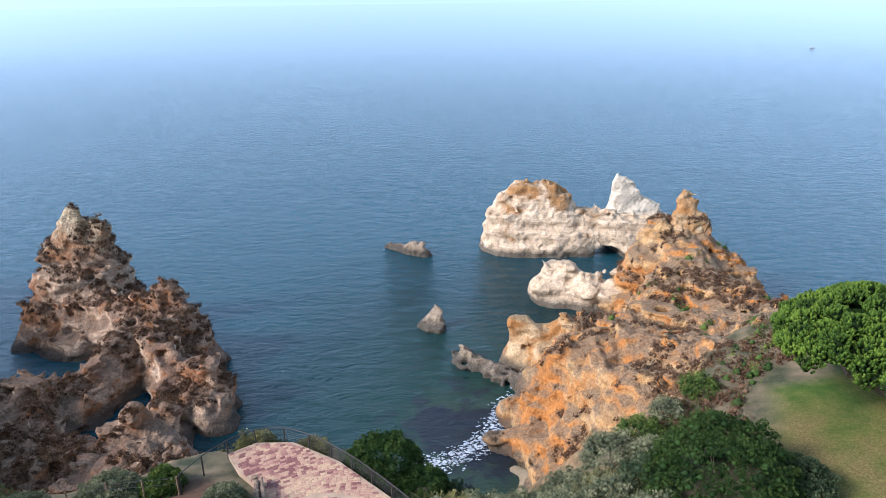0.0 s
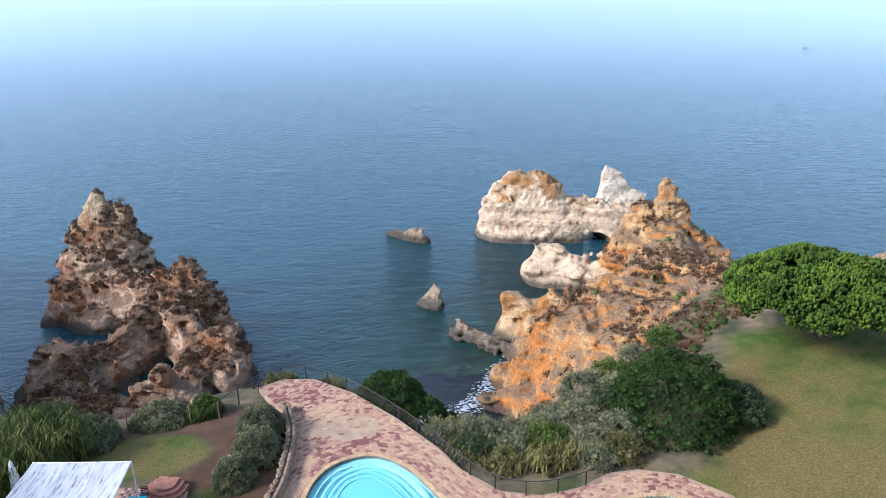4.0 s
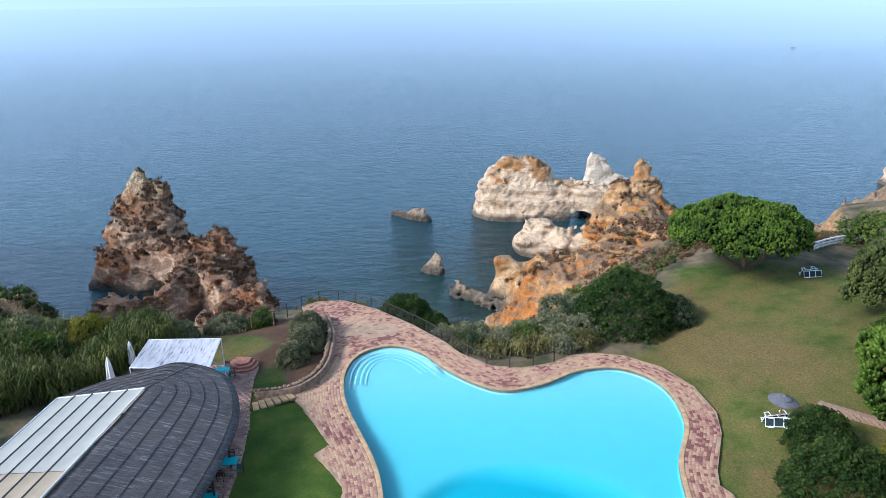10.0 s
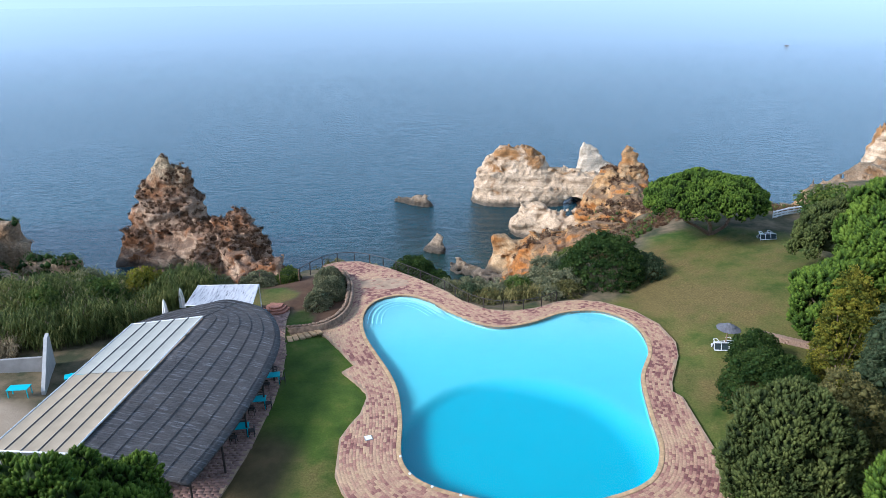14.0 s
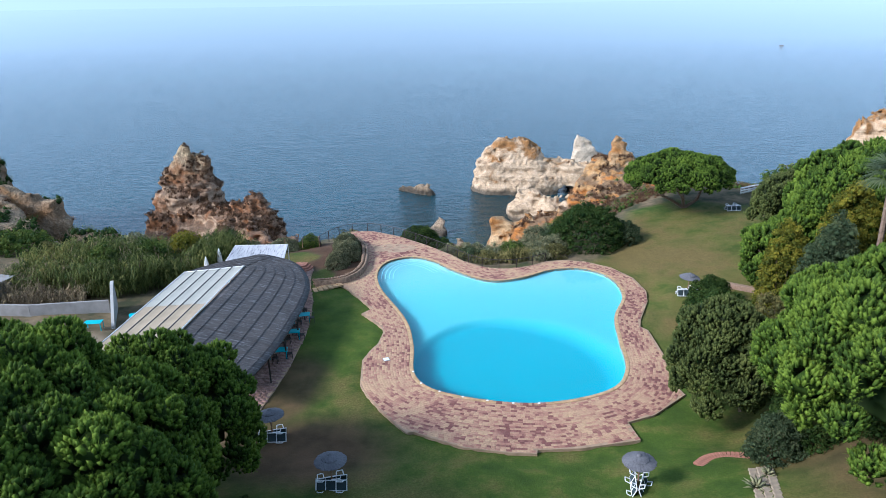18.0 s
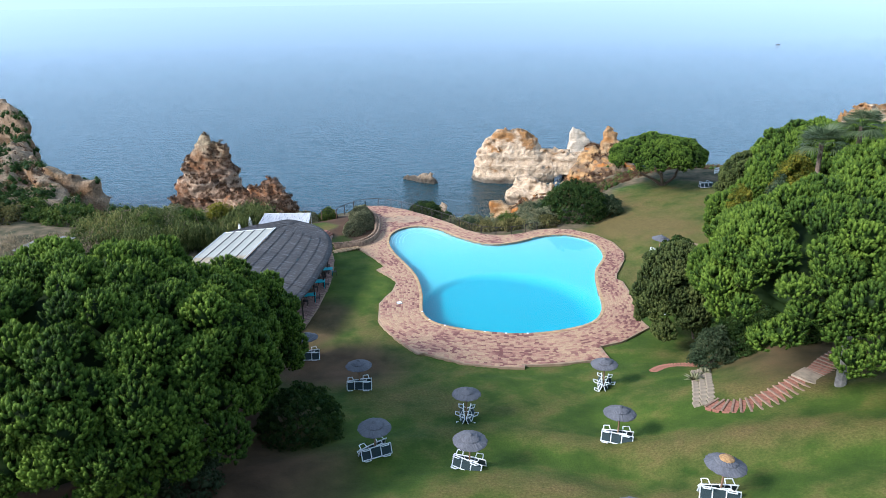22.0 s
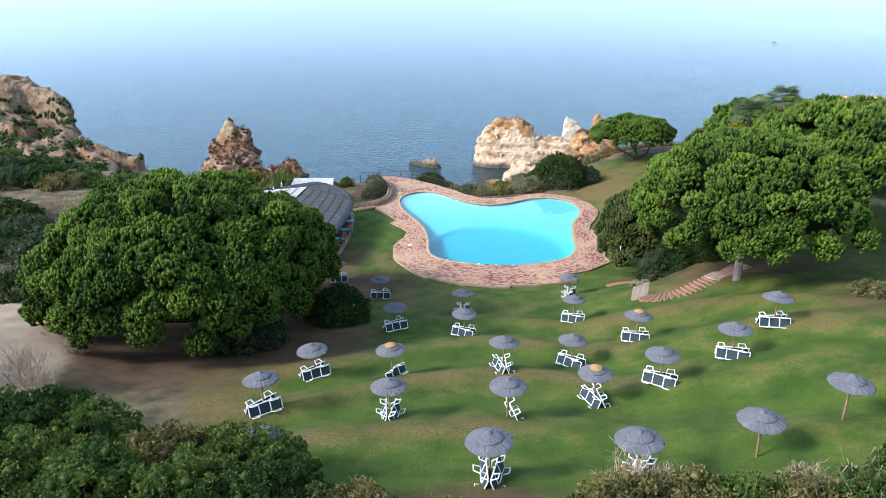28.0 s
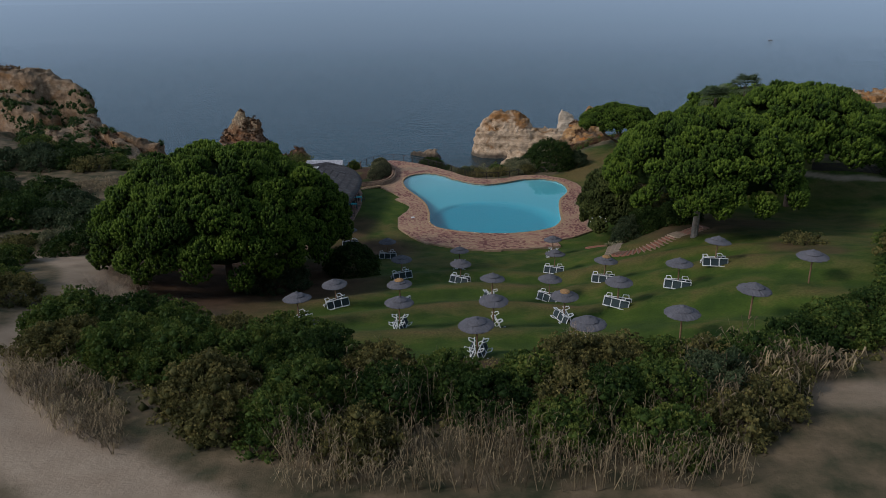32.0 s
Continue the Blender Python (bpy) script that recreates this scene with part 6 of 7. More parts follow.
def table(x, y, z, turn, w=1.5, d=0.8):
    t = thing("table", "turquoise painted wooden table on the terrace", "table", x, y, z, turn, group="turquoise tables")
    bm = bmesh.new()
    box(bm, 0, 0, 0.73, w, d, 0.05, bevel=0.01)
    part("tabletop", bm, TURQUOISE, t)
    for sx in (-1, 1):
        for sy in (-1, 1):
            bm = bmesh.new()
            box(bm, sx * (w / 2 - 0.07), sy * (d / 2 - 0.07), 0.355, 0.06, 0.06, 0.71)
            part("leg", bm, TURQUOISE, t)


def chair(x, y, z, turn):
    c = thing("chair", "dark wooden chair beside a turquoise table", "chair", x, y, z, turn, group="chairs on the terrace")
    bm = bmesh.new()
    box(bm, 0, 0, 0.45, 0.44, 0.44, 0.04, bevel=0.008)
    part("seat", bm, DARK_WOOD, c)
    for sx in (-1, 1):
        for sy in (-1, 1):
            bm = bmesh.new()
            box(bm, sx * 0.19, sy * 0.19, 0.22, 0.04, 0.04, 0.44)
            part("leg", bm, DARK_WOOD, c)
    bm = bmesh.new()
    for sx in (-0.19, 0.19):
        box(bm, sx, 0.2, 0.68, 0.04, 0.03, 0.46)
    for zz in (0.62, 0.74, 0.86):
        box(bm, 0, 0.2, zz, 0.36, 0.02, 0.07)
    part("backrest", bm, DARK_WOOD, c)


for x, y, turn in ((-14.7, 12.6, 8), (-15.0, 9.2, 8), (-15.4, 5.8, 8), (-18.3, 24.3, 5)):
    table(x, y, 19.45, turn, *((1.1, 0.7) if y > 20 else (1.5, 0.8)))
    chair(x + 0.1, y + 0.85, 19.45, 5)
    chair(x + (0.75 if y > 20 else 0.95), y - 0.1, 19.45, -80)
    chair(x - 0.1, y - 0.85, 19.45, 182)
table(-32.5, 9.8, ground_at(-32.5, 9.8), 5)
table(-29.6, 12.2, ground_at(-29.6, 12.2), 25)


def build_walls():
    w = tagged(new("wing_wall"), "white triangular plastered wing wall beside the track", "wall", kind="structure")
    bm = bmesh.new()
    g = ground_at(-31.5, 12)
    pts = [(-30.9, 10.2, g - 0.4), (-32.9, 15.4, g - 0.4), (-32.9, 15.4, g + 2.6), (-32.6, 14.6, g + 2.6), (-30.9, 10.2, g + 0.4)]
    front = [bm.verts.new(p) for p in pts]
    back = [bm.verts.new((x - 0.25, y - 0.08, z)) for x, y, z in pts]
    bm.faces.new(front)
    bm.faces.new(back[::-1])
    for k in range(5):
        bm.faces.new((front[k], front[(k + 1) % 5], back[(k + 1) % 5], back[k]))
    bmesh.ops.recalc_face_normals(bm, faces=bm.faces)
    part("wall_panel", bm, PLASTER, w)
    low = tagged(new("low_wall"), "low grey concrete wall along the track", "wall", kind="structure")
    bm = bmesh.new()
    for a, b in (((-33.0, 14.0), (-40.0, 13.2)), ((-40.0, 13.2), (-48.0, 13.8))):
        mx, my = (a[0] + b[0]) / 2, (a[1] + b[1]) / 2
        ln, an = math.hypot(b[0] - a[0], b[1] - a[1]), math.atan2(b[1] - a[1], b[0] - a[0])
        box(bm, 0, 0, 0, ln, 0.25, 1.5, Matrix.Translation((mx, my, ground_at(mx, my) + 0.4)) @ Matrix.Rotation(an, 4, "Z"))
    part("wall_body", bm, CONCRETE, low)
    # dry stone retaining wall round the soil bed
    wall = tagged(new("stone_wall"), "low wall of rough brown stones round a soil bed", "wall", kind="structure")
    line = curve_through([(-11.8, 34.8), (-10.7, 31.5), (-10.4, 28.5), (-10.4, 25.6), (-11.1, 23.4), (-12.5, 22.0), (-15.0, 21.4)], 10, False)
    rng = np.random.default_rng(12)
    meshes = []
    for k in range(6):
        bm = bmesh.new()
        bmesh.ops.create_icosphere(bm, subdivisions=1, radius=0.5)
        for v in bm.verts:
            v.co *= rng.uniform(0.8, 1.15)
        me = bpy.data.meshes.new("stone")
        bm.to_mesh(me)
        bm.free()
        me.materials.append(WALL_STONE)
        meshes.append(me)
    s = np.concatenate([[0], np.cumsum(np.linalg.norm(np.diff(line, axis=0), axis=1))])
    nrm = unit(np.c_[np.gradient(line[:, 1]), -np.gradient(line[:, 0])])
    zs = np.array([DECK_Z - 0.1, DECK_Z + 0.62, DECK_Z + 0.62, DECK_Z - 0.1])
    offs = np.array([0.04, 0.02, -0.24, -0.26])
    core = np.concatenate([np.c_[line - nrm * 0.10 + nrm * o, np.full(len(line), z)] for o, z in zip(offs, zs)])
    g = np.arange(4 * len(line)).reshape(4, len(line))
    part("wall_core", mesh_of("wall_core", core, np.concatenate([np.stack([g[a, :-1], g[a, 1:], g[b, 1:], g[b, :-1]], -1) for a, b in ((0, 1), (1, 2), (2, 3))]), [WALL_STONE]), None, wall)
    for lvl in range(4):
        at = rng.uniform(0, 0.2)
        while at < s[-1]:
            ln = rng.uniform(0.2, 0.42)
            x, y = np.interp(at, s, line[:, 0]), np.interp(at, s, line[:, 1])
            ob = new("stone", meshes[rng.integers(6)])
            ob.parent = wall
            ob.matrix_basis = Matrix.Translation((x + rng.uniform(-0.06, 0.06) - 0.06 * lvl, y + rng.uniform(-0.06, 0.06), DECK_Z + 0.06 + lvl * 0.2)) @ Matrix.Rotation(rng.uniform(0, 6), 4, "Z") @ Matrix.Diagonal((ln * 1.3, 0.40, 0.27, 1))
            at += ln * 0.95


WALL_STONE = plain("wall_stone", (0.235, 0.155, 0.10), 0.95, 0.5, 3.0, 0.7)
build_walls()


# ---------------------------------------------------------------- wild growth
def scatter(rng, area, n, gap=0.0):
    """Places inside a closed line of the plan."""
    a = np.array(area, float)
    out = []
    for k in range(n * 40):
        x, y = rng.uniform(a[:, 0].min(), a[:, 0].max()), rng.uniform(a[:, 1].min(), a[:, 1].max())
        if inside(np.array([x]), np.array([y]), a)[0] and all((x - p) ** 2 + (y - q) ** 2 > gap * gap for p, q in out[-400:]):
            out.append((x, y))
            if len(out) == n:
                break
    return np.array(out)


def reeds(name, label, area, n, tall, material, seed, leaves=7, leaf=0.7, width=0.03, droop=0.6, sway=0.12, group=""):
    """A stand of canes: each a thin stalk with long leaves that bend over."""
    rng = np.random.default_rng(seed)
    p = scatter(rng, area, n)
    g = land(p[:, 0], p[:, 1])[0]
    n = len(p)
    h = tall * rng.uniform(0.65, 1.15, n) * (1 + 0.38 * vnoise(p[:, 0], p[:, 1], 0, 3.4, seed) + 0.2 * vnoise(p[:, 0], p[:, 1], 0, 1.3, seed + 1))
    bend = rng.normal(0, sway, (n, 2))
    tint = rng.uniform(0.2, 0.8, n) + 0.3 * vnoise(p[:, 0], p[:, 1], 0, 4.0, seed + 2)
    foot = np.c_[p, g - 0.1]
    tip = foot + np.c_[bend * h[:, None], h]
    V, T = [], []
    side = unit(np.c_[rng.normal(size=(n, 2)), np.zeros(n)]) * 0.02
    V.append(np.stack([foot - side, foot + side, tip + side * 0.4, tip - side * 0.4], 1))
    T.append(np.repeat(tint[:, None] - 0.05, 4, 1))
    for k in range(leaves):
        u = rng.uniform(0.2, 1.0, (n, 1))
        b = foot + (tip - foot) * u
        d = unit(np.c_[rng.normal(size=(n, 2)), np.zeros(n)])
        ln = leaf * rng.uniform(0.6, 1.2, (n, 1))
        mid = b + d * ln * 0.5 + (0, 0, 1) * ln * 0.42
        end = b + d * ln + (0, 0, 1) * ln * (0.42 - droop)
        w = np.c_[-d[:, 1], d[:, 0], np.zeros(n)] * width
        V.append(np.stack([b - w * 0.5, b + w * 0.5, mid + w, mid - w], 1))
        V.append(np.stack([mid - w, mid + w, end + w * 0.1, end - w * 0.1], 1))
        t = np.repeat((tint + rng.normal(0, 0.12, n))[:, None], 4, 1)
        T += [t, t]
    V = np.concatenate(V).reshape(-1, 3)
    ob = new(name, mesh_of(name, V, np.arange(len(V)).reshape(-1, 4), [material], {"tint": np.concatenate(T).ravel()}))
    return tagged(ob, label, "reeds", kind="stuff")


def bare_shrub(x, y, R, H, seed, n=70, label="leafless grey shrub with fine bare twigs"):
    rng = np.random.default_rng(seed)
    ob = thing("bare_shrub", label, "shrub", x, y, ground_at(x, y))
    V, T = [], []

    def twig(a, d, ln, w, depth):
        b = a + d * ln
        s = unit(np.cross(d, rng.normal(size=3))) * w
        V.append((a - s, a + s, b + s * 0.6, b - s * 0.6))
        T.append(rng.uniform(0.2, 0.9))
        if depth:
            for q in range(3):
                twig(a + d * ln * rng.uniform(0.5, 1.0), unit(d + rng.normal(0, 0.45, 3)), ln * rng.uniform(0.5, 0.75), w * 0.65, depth - 1)

    for k in range(n):
        d = unit(np.array([rng.normal(0, R / H * 0.5), rng.normal(0, R / H * 0.5), 1.0]))
        twig(np.array([rng.normal(0, R * 0.25), rng.normal(0, R * 0.25), -0.1]), d, H * rng.uniform(0.3, 0.5), 0.022, 3)
    V = np.array(V).reshape(-1, 3)
    part("twig_crown", mesh_of("twig_crown", V, np.arange(len(V)).reshape(-1, 4), [TWIG], {"tint": np.repeat(T, 4)}), None, ob)


def scrub_on(rock_ob, name, label, n, size, material, seed, lean=0.45, zmin=2.5, leaf=(0.22, 0.03), keep=None, bare=0.12):
    """Low cushions of scrub rooted on the flatter faces of a rock."""
    rng = np.random.default_rng(seed)
    me = rock_ob.data
    co = np.zeros(len(me.vertices) * 3)
    no = np.zeros(len(me.vertices) * 3)
    me.vertices.foreach_get("co", co)
    me.vertex_normals.foreach_get("vector", no)
    co, no = co.reshape(-1, 3), no.reshape(-1, 3)
    ok = (no[:, 2] > lean) & (co[:, 2] > zmin) & (vnoise(co[:, 0], co[:, 1], co[:, 2], 5.0, seed) + 0.5 * vnoise(co[:, 0], co[:, 1], co[:, 2], 2.0, seed + 1) > bare)
    if keep is not None:
        ok &= keep(co[:, 0], co[:, 1], co[:, 2])
    pick = rng.choice(np.flatnonzero(ok), min(n, int(ok.sum())), replace=False)
    r = size * rng.uniform(0.45, 1.3, len(pick))
    cl = np.c_[co[pick] + no[pick] * (r * 0.05)[:, None], r, rng.uniform(0.15, 0.85, len(pick))]
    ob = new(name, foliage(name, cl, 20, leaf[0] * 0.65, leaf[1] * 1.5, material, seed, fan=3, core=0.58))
    return tagged(ob, label, "scrub", kind="stuff")


BROWN_SCRUB = leaf_material("brown_scrub", (0.046, 0.027, 0.017), (0.088, 0.053, 0.034), (0.140, 0.095, 0.060), 0.05)
scrub_on(STACK, "rock_scrub", "dry brown scrub dotted over the sea stack", 2600, 0.40, BROWN_SCRUB, 401, 0.22, 3.0, bare=-0.12)
scrub_on(HEAD, "rock_scrub", "dry brown scrub over the slopes of the headland", 2600, 0.42, BROWN_SCRUB, 402, 0.45, 4.0)
scrub_on(HEAD, "rock_scrub", "green cushions of scrub on the headland", 60, 0.8, GREEN_SHRUB, 403, 0.55, 8.0, keep=lambda x, y, z: x + 0.3 * y > 44)
scrub_on(HILL, "rock_scrub", "low dark green scrub in the gullies of the hill", 4200, 0.85, DARK_SHRUB, 404, 0.3, 9.0, keep=lambda x, y, z: z < 20.8 + 0.06 * (y - 40) + 2.4 * smooth(-66, -76, x), bare=-0.14)
scrub_on(HILL, "rock_scrub", "dry brown scrub on the bare hill", 500, 0.5, BROWN_SCRUB, 405, 0.4, 12.0)

# canes west of the pavilion, below the railing and behind the track
reeds("cane_thicket", "tall green canes in a dense thicket", [(-47, 22), (-42, 31), (-34, 33.5), (-27, 33), (-23.5, 30), (-25, 27), (-29, 21), (-34, 17.5), (-44, 17)], 4200, 2.9, REED, 501, 16, 0.62, 0.034, 0.8)
reeds("cane_thicket", "dry canes with straw-coloured heads", [(-50, 15), (-47, 20), (-38, 19), (-36, 15.5), (-42, 14.5)], 900, 2.3, DRY, 502, 6, 0.6, 0.03)
reeds("cane_thicket", "green canes on the slope below the railing", [(0.5, 29.5), (3, 27.5), (8, 28), (11.5, 29.5), (12, 36), (8, 41), (3, 41), (-1, 35)], 1300, 1.3, OLIVE_SHRUB, 503, 7, 0.7, 0.03)
for k, (x, y, R, H, mat) in enumerate(((2.2, 33.0, 1.9, 1.9, GREY_SHRUB), (5.0, 35.5, 2.1, 2.0, GREY_SHRUB), (8.4, 37.5, 2.2, 2.0, GREY_SHRUB), (11.2, 39.0, 2.0, 1.9, GREY_SHRUB), (6.0, 39.5, 2.0, 1.6, OLIVE_SHRUB),
                                       (9.6, 33.2, 1.9, 2.0, GREY_SHRUB), (12.2, 34.6, 1.7, 2.2, BLUE_SHRUB), (0.2, 36.8, 1.8, 1.8, BLUE_SHRUB), (3.0, 38.6, 1.8, 1.7, BLUE_SHRUB), (-9.5, 40.6, 1.2, 0.8, OLIVE_SHRUB),
                                       (-13.5, 40.6, 1.4, 0.8, OLIVE_SHRUB), (13.6, 41.0, 1.6, 1.3, GREEN_SHRUB), (19.6, 46.5, 1.4, 1.2, GREEN_SHRUB), (16.2, 43.6, 1.2, 1.0, GREY_SHRUB), (4.2, 30.2, 1.5, 1.7, GREY_SHRUB), (7.0, 31.0, 1.6, 1.8, GREEN_SHRUB), (9.4, 30.4, 1.4, 1.5, GREY_SHRUB), (11.8, 31.4, 1.5, 1.9, GREY_SHRUB), (1.6, 30.0, 1.3, 1.5, BLUE_SHRUB), (6.8, 33.6, 1.7, 1.8, GREY_SHRUB), (13.4, 37.4, 1.6, 1.7, GREY_SHRUB), (3.6, 28.4, 1.1, 1.3, OLIVE_SHRUB), (-0.4, 32.8, 1.3, 1.5, GREY_SHRUB), (9.6, 28.8, 1.2, 1.0, GREY_SHRUB), (11.6, 29.2, 1.2, 1.1, OLIVE_SHRUB), (6.8, 28.6, 1.2, 1.2, OLIVE_SHRUB))):
    shrub(x, y, R, H, mat, "silver-grey shrub on the slope above the cove" if mat is GREY_SHRUB else "low green shrub on the slope above the cove", 520 + k, 0.45, (0.2, 0.022), 26)

for k, (x, y, R, H, mat) in enumerate(((-40.5, 19.5, 2.0, 2.8, OLIVE_SHRUB), (-37.0, 22.5, 2.2, 3.4, GREEN_SHRUB), (-43.5, 25.0, 2.4, 3.0, OLIVE_SHRUB), (-33.0, 25.0, 1.9, 3.6, GREEN_SHRUB),
                                       (-30.5, 28.6, 1.8, 3.4, YELLOW_SHRUB), (-36.5, 29.0, 2.2, 3.2, GREY_SHRUB), (-27.0, 30.5, 1.6, 2.8, GREEN_SHRUB), (-46.0, 29.0, 2.4, 2.2, DARK_SHRUB))):
    shrub(x, y, R, H, mat, "tall bushy shrub standing among the canes", 560 + k, 0.5, (0.3, 0.03), 24)
reeds("cane_thicket", "straw-coloured old canes among the green ones", [(-46, 20), (-40, 30), (-32, 32), (-25, 30), (-29, 22), (-36, 18)], 260, 3.0, DRY, 504, 6, 0.7, 0.026, 0.7, 0.2)

# the belt of shrubs above the lawn
BELT = ((-24.0, -46.5, 2.9, 2.6, GREEN_SHRUB), (-20.5, -46.8, 2.8, 3.0, DARK_SHRUB), (-17.4, -47.8, 2.3, 2.5, GREEN_SHRUB), (-13.6, -49.8, 2.4, 2.2, OLIVE_SHRUB), (-10.2, -50.2, 2.5, 2.2, GREEN_SHRUB),
        (-22.6, -50.0, 2.4, 2.0, OLIVE_SHRUB), (-18.6, -51.4, 2.6, 2.3, GREEN_SHRUB), (-15.0, -52.8, 2.4, 2.4, GREEN_SHRUB), (-11.6, -53.2, 2.4, 2.2, GREEN_SHRUB), (-12.8, -56.2, 2.0, 1.8, OLIVE_SHRUB),
        (-8.2, -53.4, 2.2, 2.0, DARK_SHRUB), (-8.4, -56.4, 1.9, 1.6, GREEN_SHRUB), (-5.6, -54.4, 2.0, 1.5, OLIVE_SHRUB), (-4.6, -57.0, 1.9, 1.5, DARK_SHRUB), (-2.4, -55.6, 1.9, 1.25, GREEN_SHRUB),
        (-0.4, -57.6, 1.8, 1.4, DARK_SHRUB), (1.6, -55.6, 1.7, 1.5, GREEN_SHRUB), (3.6, -54.6, 1.8, 1.7, OLIVE_SHRUB), (5.6, -54.0, 1.9, 1.8, OLIVE_SHRUB), (7.8, -54.0, 1.9, 1.5, GREEN_SHRUB),
        (10.0, -53.9, 1.8, 1.3, OLIVE_SHRUB), (4.6, -57.4, 1.9, 1.6, DARK_SHRUB), (7.2, -57.0, 1.9, 1.6, GREEN_SHRUB), (9.6, -56.4, 1.8, 1.6, BLUE_SHRUB), (12.0, -54.6, 1.7, 1.5, DARK_SHRUB),
        (14.0, -53.6, 1.4, 1.2, GREEN_SHRUB), (15.6, -52.0, 1.8, 1.4, DARK_SHRUB), (17.8, -51.0, 1.9, 1.6, GREEN_SHRUB), (20.4, -49.8, 1.9, 1.5, DARK_SHRUB), (25.4, -46.4, 2.2, 2.0, GREEN_SHRUB),
        (28.0, -42.6, 2.4, 2.2, DARK_SHRUB), (30.6, -38.6, 2.4, 2.2, OLIVE_SHRUB), (33.2, -34.0, 2.4, 2.4, GREEN_SHRUB), (21.0, -52.0, 2.0, 1.6, GREEN_SHRUB), (24.4, -49.6, 2.2, 1.8, DARK_SHRUB),
        (2.4, -59.8, 1.6, 1.3, GREEN_SHRUB), (-5.6, -60.2, 1.5, 1.2, OLIVE_SHRUB), (6.2, -60.4, 1.6, 1.3, GREEN_SHRUB), (11.0, -58.2, 1.4, 1.3, OLIVE_SHRUB), (12.4, -56.2, 1.2, 1.2, OLIVE_SHRUB), (9.2, -59.4, 1.4, 1.3, OLIVE_SHRUB), (3.0, -57.6, 1.6, 1.5, OLIVE_SHRUB), (-9.0, -59.0, 1.7, 1.5, GREEN_SHRUB), (-11.5, -58.6, 1.5, 1.3, OLIVE_SHRUB))
for k, (x, y, R, H, mat) in enumerate(BELT):
    word = {GREEN_SHRUB: "bright green mastic shrub", DARK_SHRUB: "dark green evergreen shrub", OLIVE_SHRUB: "dry olive-green shrub", GREY_SHRUB: "silver-grey shrub", BLUE_SHRUB: "blue-green shrub"}[mat]
    shrub(x, y, R, H, mat, word + " in the wild belt above the lawn", 600 + k, 0.46, (0.16, 0.04), 27)
reeds("dry_grass", "tall straw-coloured dry grass", [(-9, -59.6), (-2, -59.8), (4, -60.2), (9, -60.6), (9, -63), (-8, -63)], 620, 1.6, DRY, 701, 5, 0.35, 0.014, 0.5, 0.16)
reeds("dry_grass", "yellowing canes and dry grass among the shrubs", [(9.0, -52.8), (13.5, -52.4), (13.4, -56.0), (11.0, -59.5), (7.0, -60.0)], 120, 1.8, DRY, 702, 7, 0.5, 0.024, 0.6, 0.2)
reeds("dry_grass", "grey dry grass beside the sandy track", [(-25.5, -50.5), (-22, -51.5), (-16, -57), (-15, -60.5), (-18.5, -58.5), (-22.5, -55)], 560, 0.85, DRY, 703, 6, 0.4, 0.016, 0.5, 0.3)
reeds("dry_canes", "feathery straw-coloured canes beside the sand", [(11.0, -55.2), (15.0, -54.0), (17.2, -54.4), (15.6, -55.6), (12.6, -57.8)], 45, 1.5, DRY, 707, 9, 0.6, 0.034, 0.7, 0.25)
reeds("dry_grass", "sparse dry stalks among the shrubs", [(-12, -51), (4, -54.5), (12, -52), (14, -58), (0, -61), (-12, -59)], 420, 1.7, DRY, 704, 4, 0.4, 0.014, 0.5, 0.2)
reeds("dry_grass", "dry grass beside the track and the low wall", [(-60, -8), (-44, -12), (-34, -17), (-33, -22), (-46, -18), (-60, -14)], 1200, 0.8, DRY, 705, 5, 0.4, 0.014, 0.5, 0.25)
reeds("dry_grass", "dry grass at the foot of the hill", [(-62, 24), (-50, 27), (-44, 20), (-50, 16), (-60, 18)], 900, 0.8, DRY, 706, 5, 0.4, 0.016, 0.5, 0.25)
for x, y, R, H, sd in ((-29.2, -28.5, 1.9, 2.4, 711), (-27.2, -31.0, 1.5, 1.8, 712), (-30.4, -26.6, 1.4, 2.0, 713), (4.6, -51.4, 1.2, 2.2, 714), (6.2, -50.8, 1.0, 1.6, 715), (11.4, -51.2, 1.0, 1.2, 716), (-21, -54.2, 1.2, 0.9, 717), (-27.2, -36.6, 2.0, 3.0, 718), (-25.6, -38.6, 1.5, 2.0, 719)):
    bare_shrub(x, y, R, H, sd, 46)

# green cover of the slope to the west
rng = np.random.default_rng(88)
WEST = [(-100, -4), (-62, -6), (-44, -10), (-38, -13), (-40, -2), (-50, 6), (-56, 14), (-66, 20), (-62, 30), (-50, 34), (-54, 44), (-66, 50), (-80, 56), (-100, 50)]
for k, (x, y) in enumerate(scatter(rng, WEST, 58, 3.6)):
    R = rng.uniform(1.6, 3.6)
    mat = (DARK_SHRUB, GREEN_SHRUB, DARK_SHRUB, OLIVE_SHRUB, BLUE_SHRUB)[k % 5]
    shrub(x, y, R, R * rng.uniform(0.55, 0.85), mat, "rounded wild shrub on the slope beside the track", 800 + k, 0.75, (0.28, 0.06), 20)
for k, (x, y, R) in enumerate(((-47.5, 14.6, 1.9), (-50.0, 16.0, 1.6), (-44.0, 30.5, 2.2), (-38.5, 34.8, 2.0), (-34, -18.5, 1.4))):
    shrub(x, y, R, R * 0.7, GREY_SHRUB, "silver-leaved shrub beside the low wall", 870 + k, 0.45, (0.2, 0.03), 22)
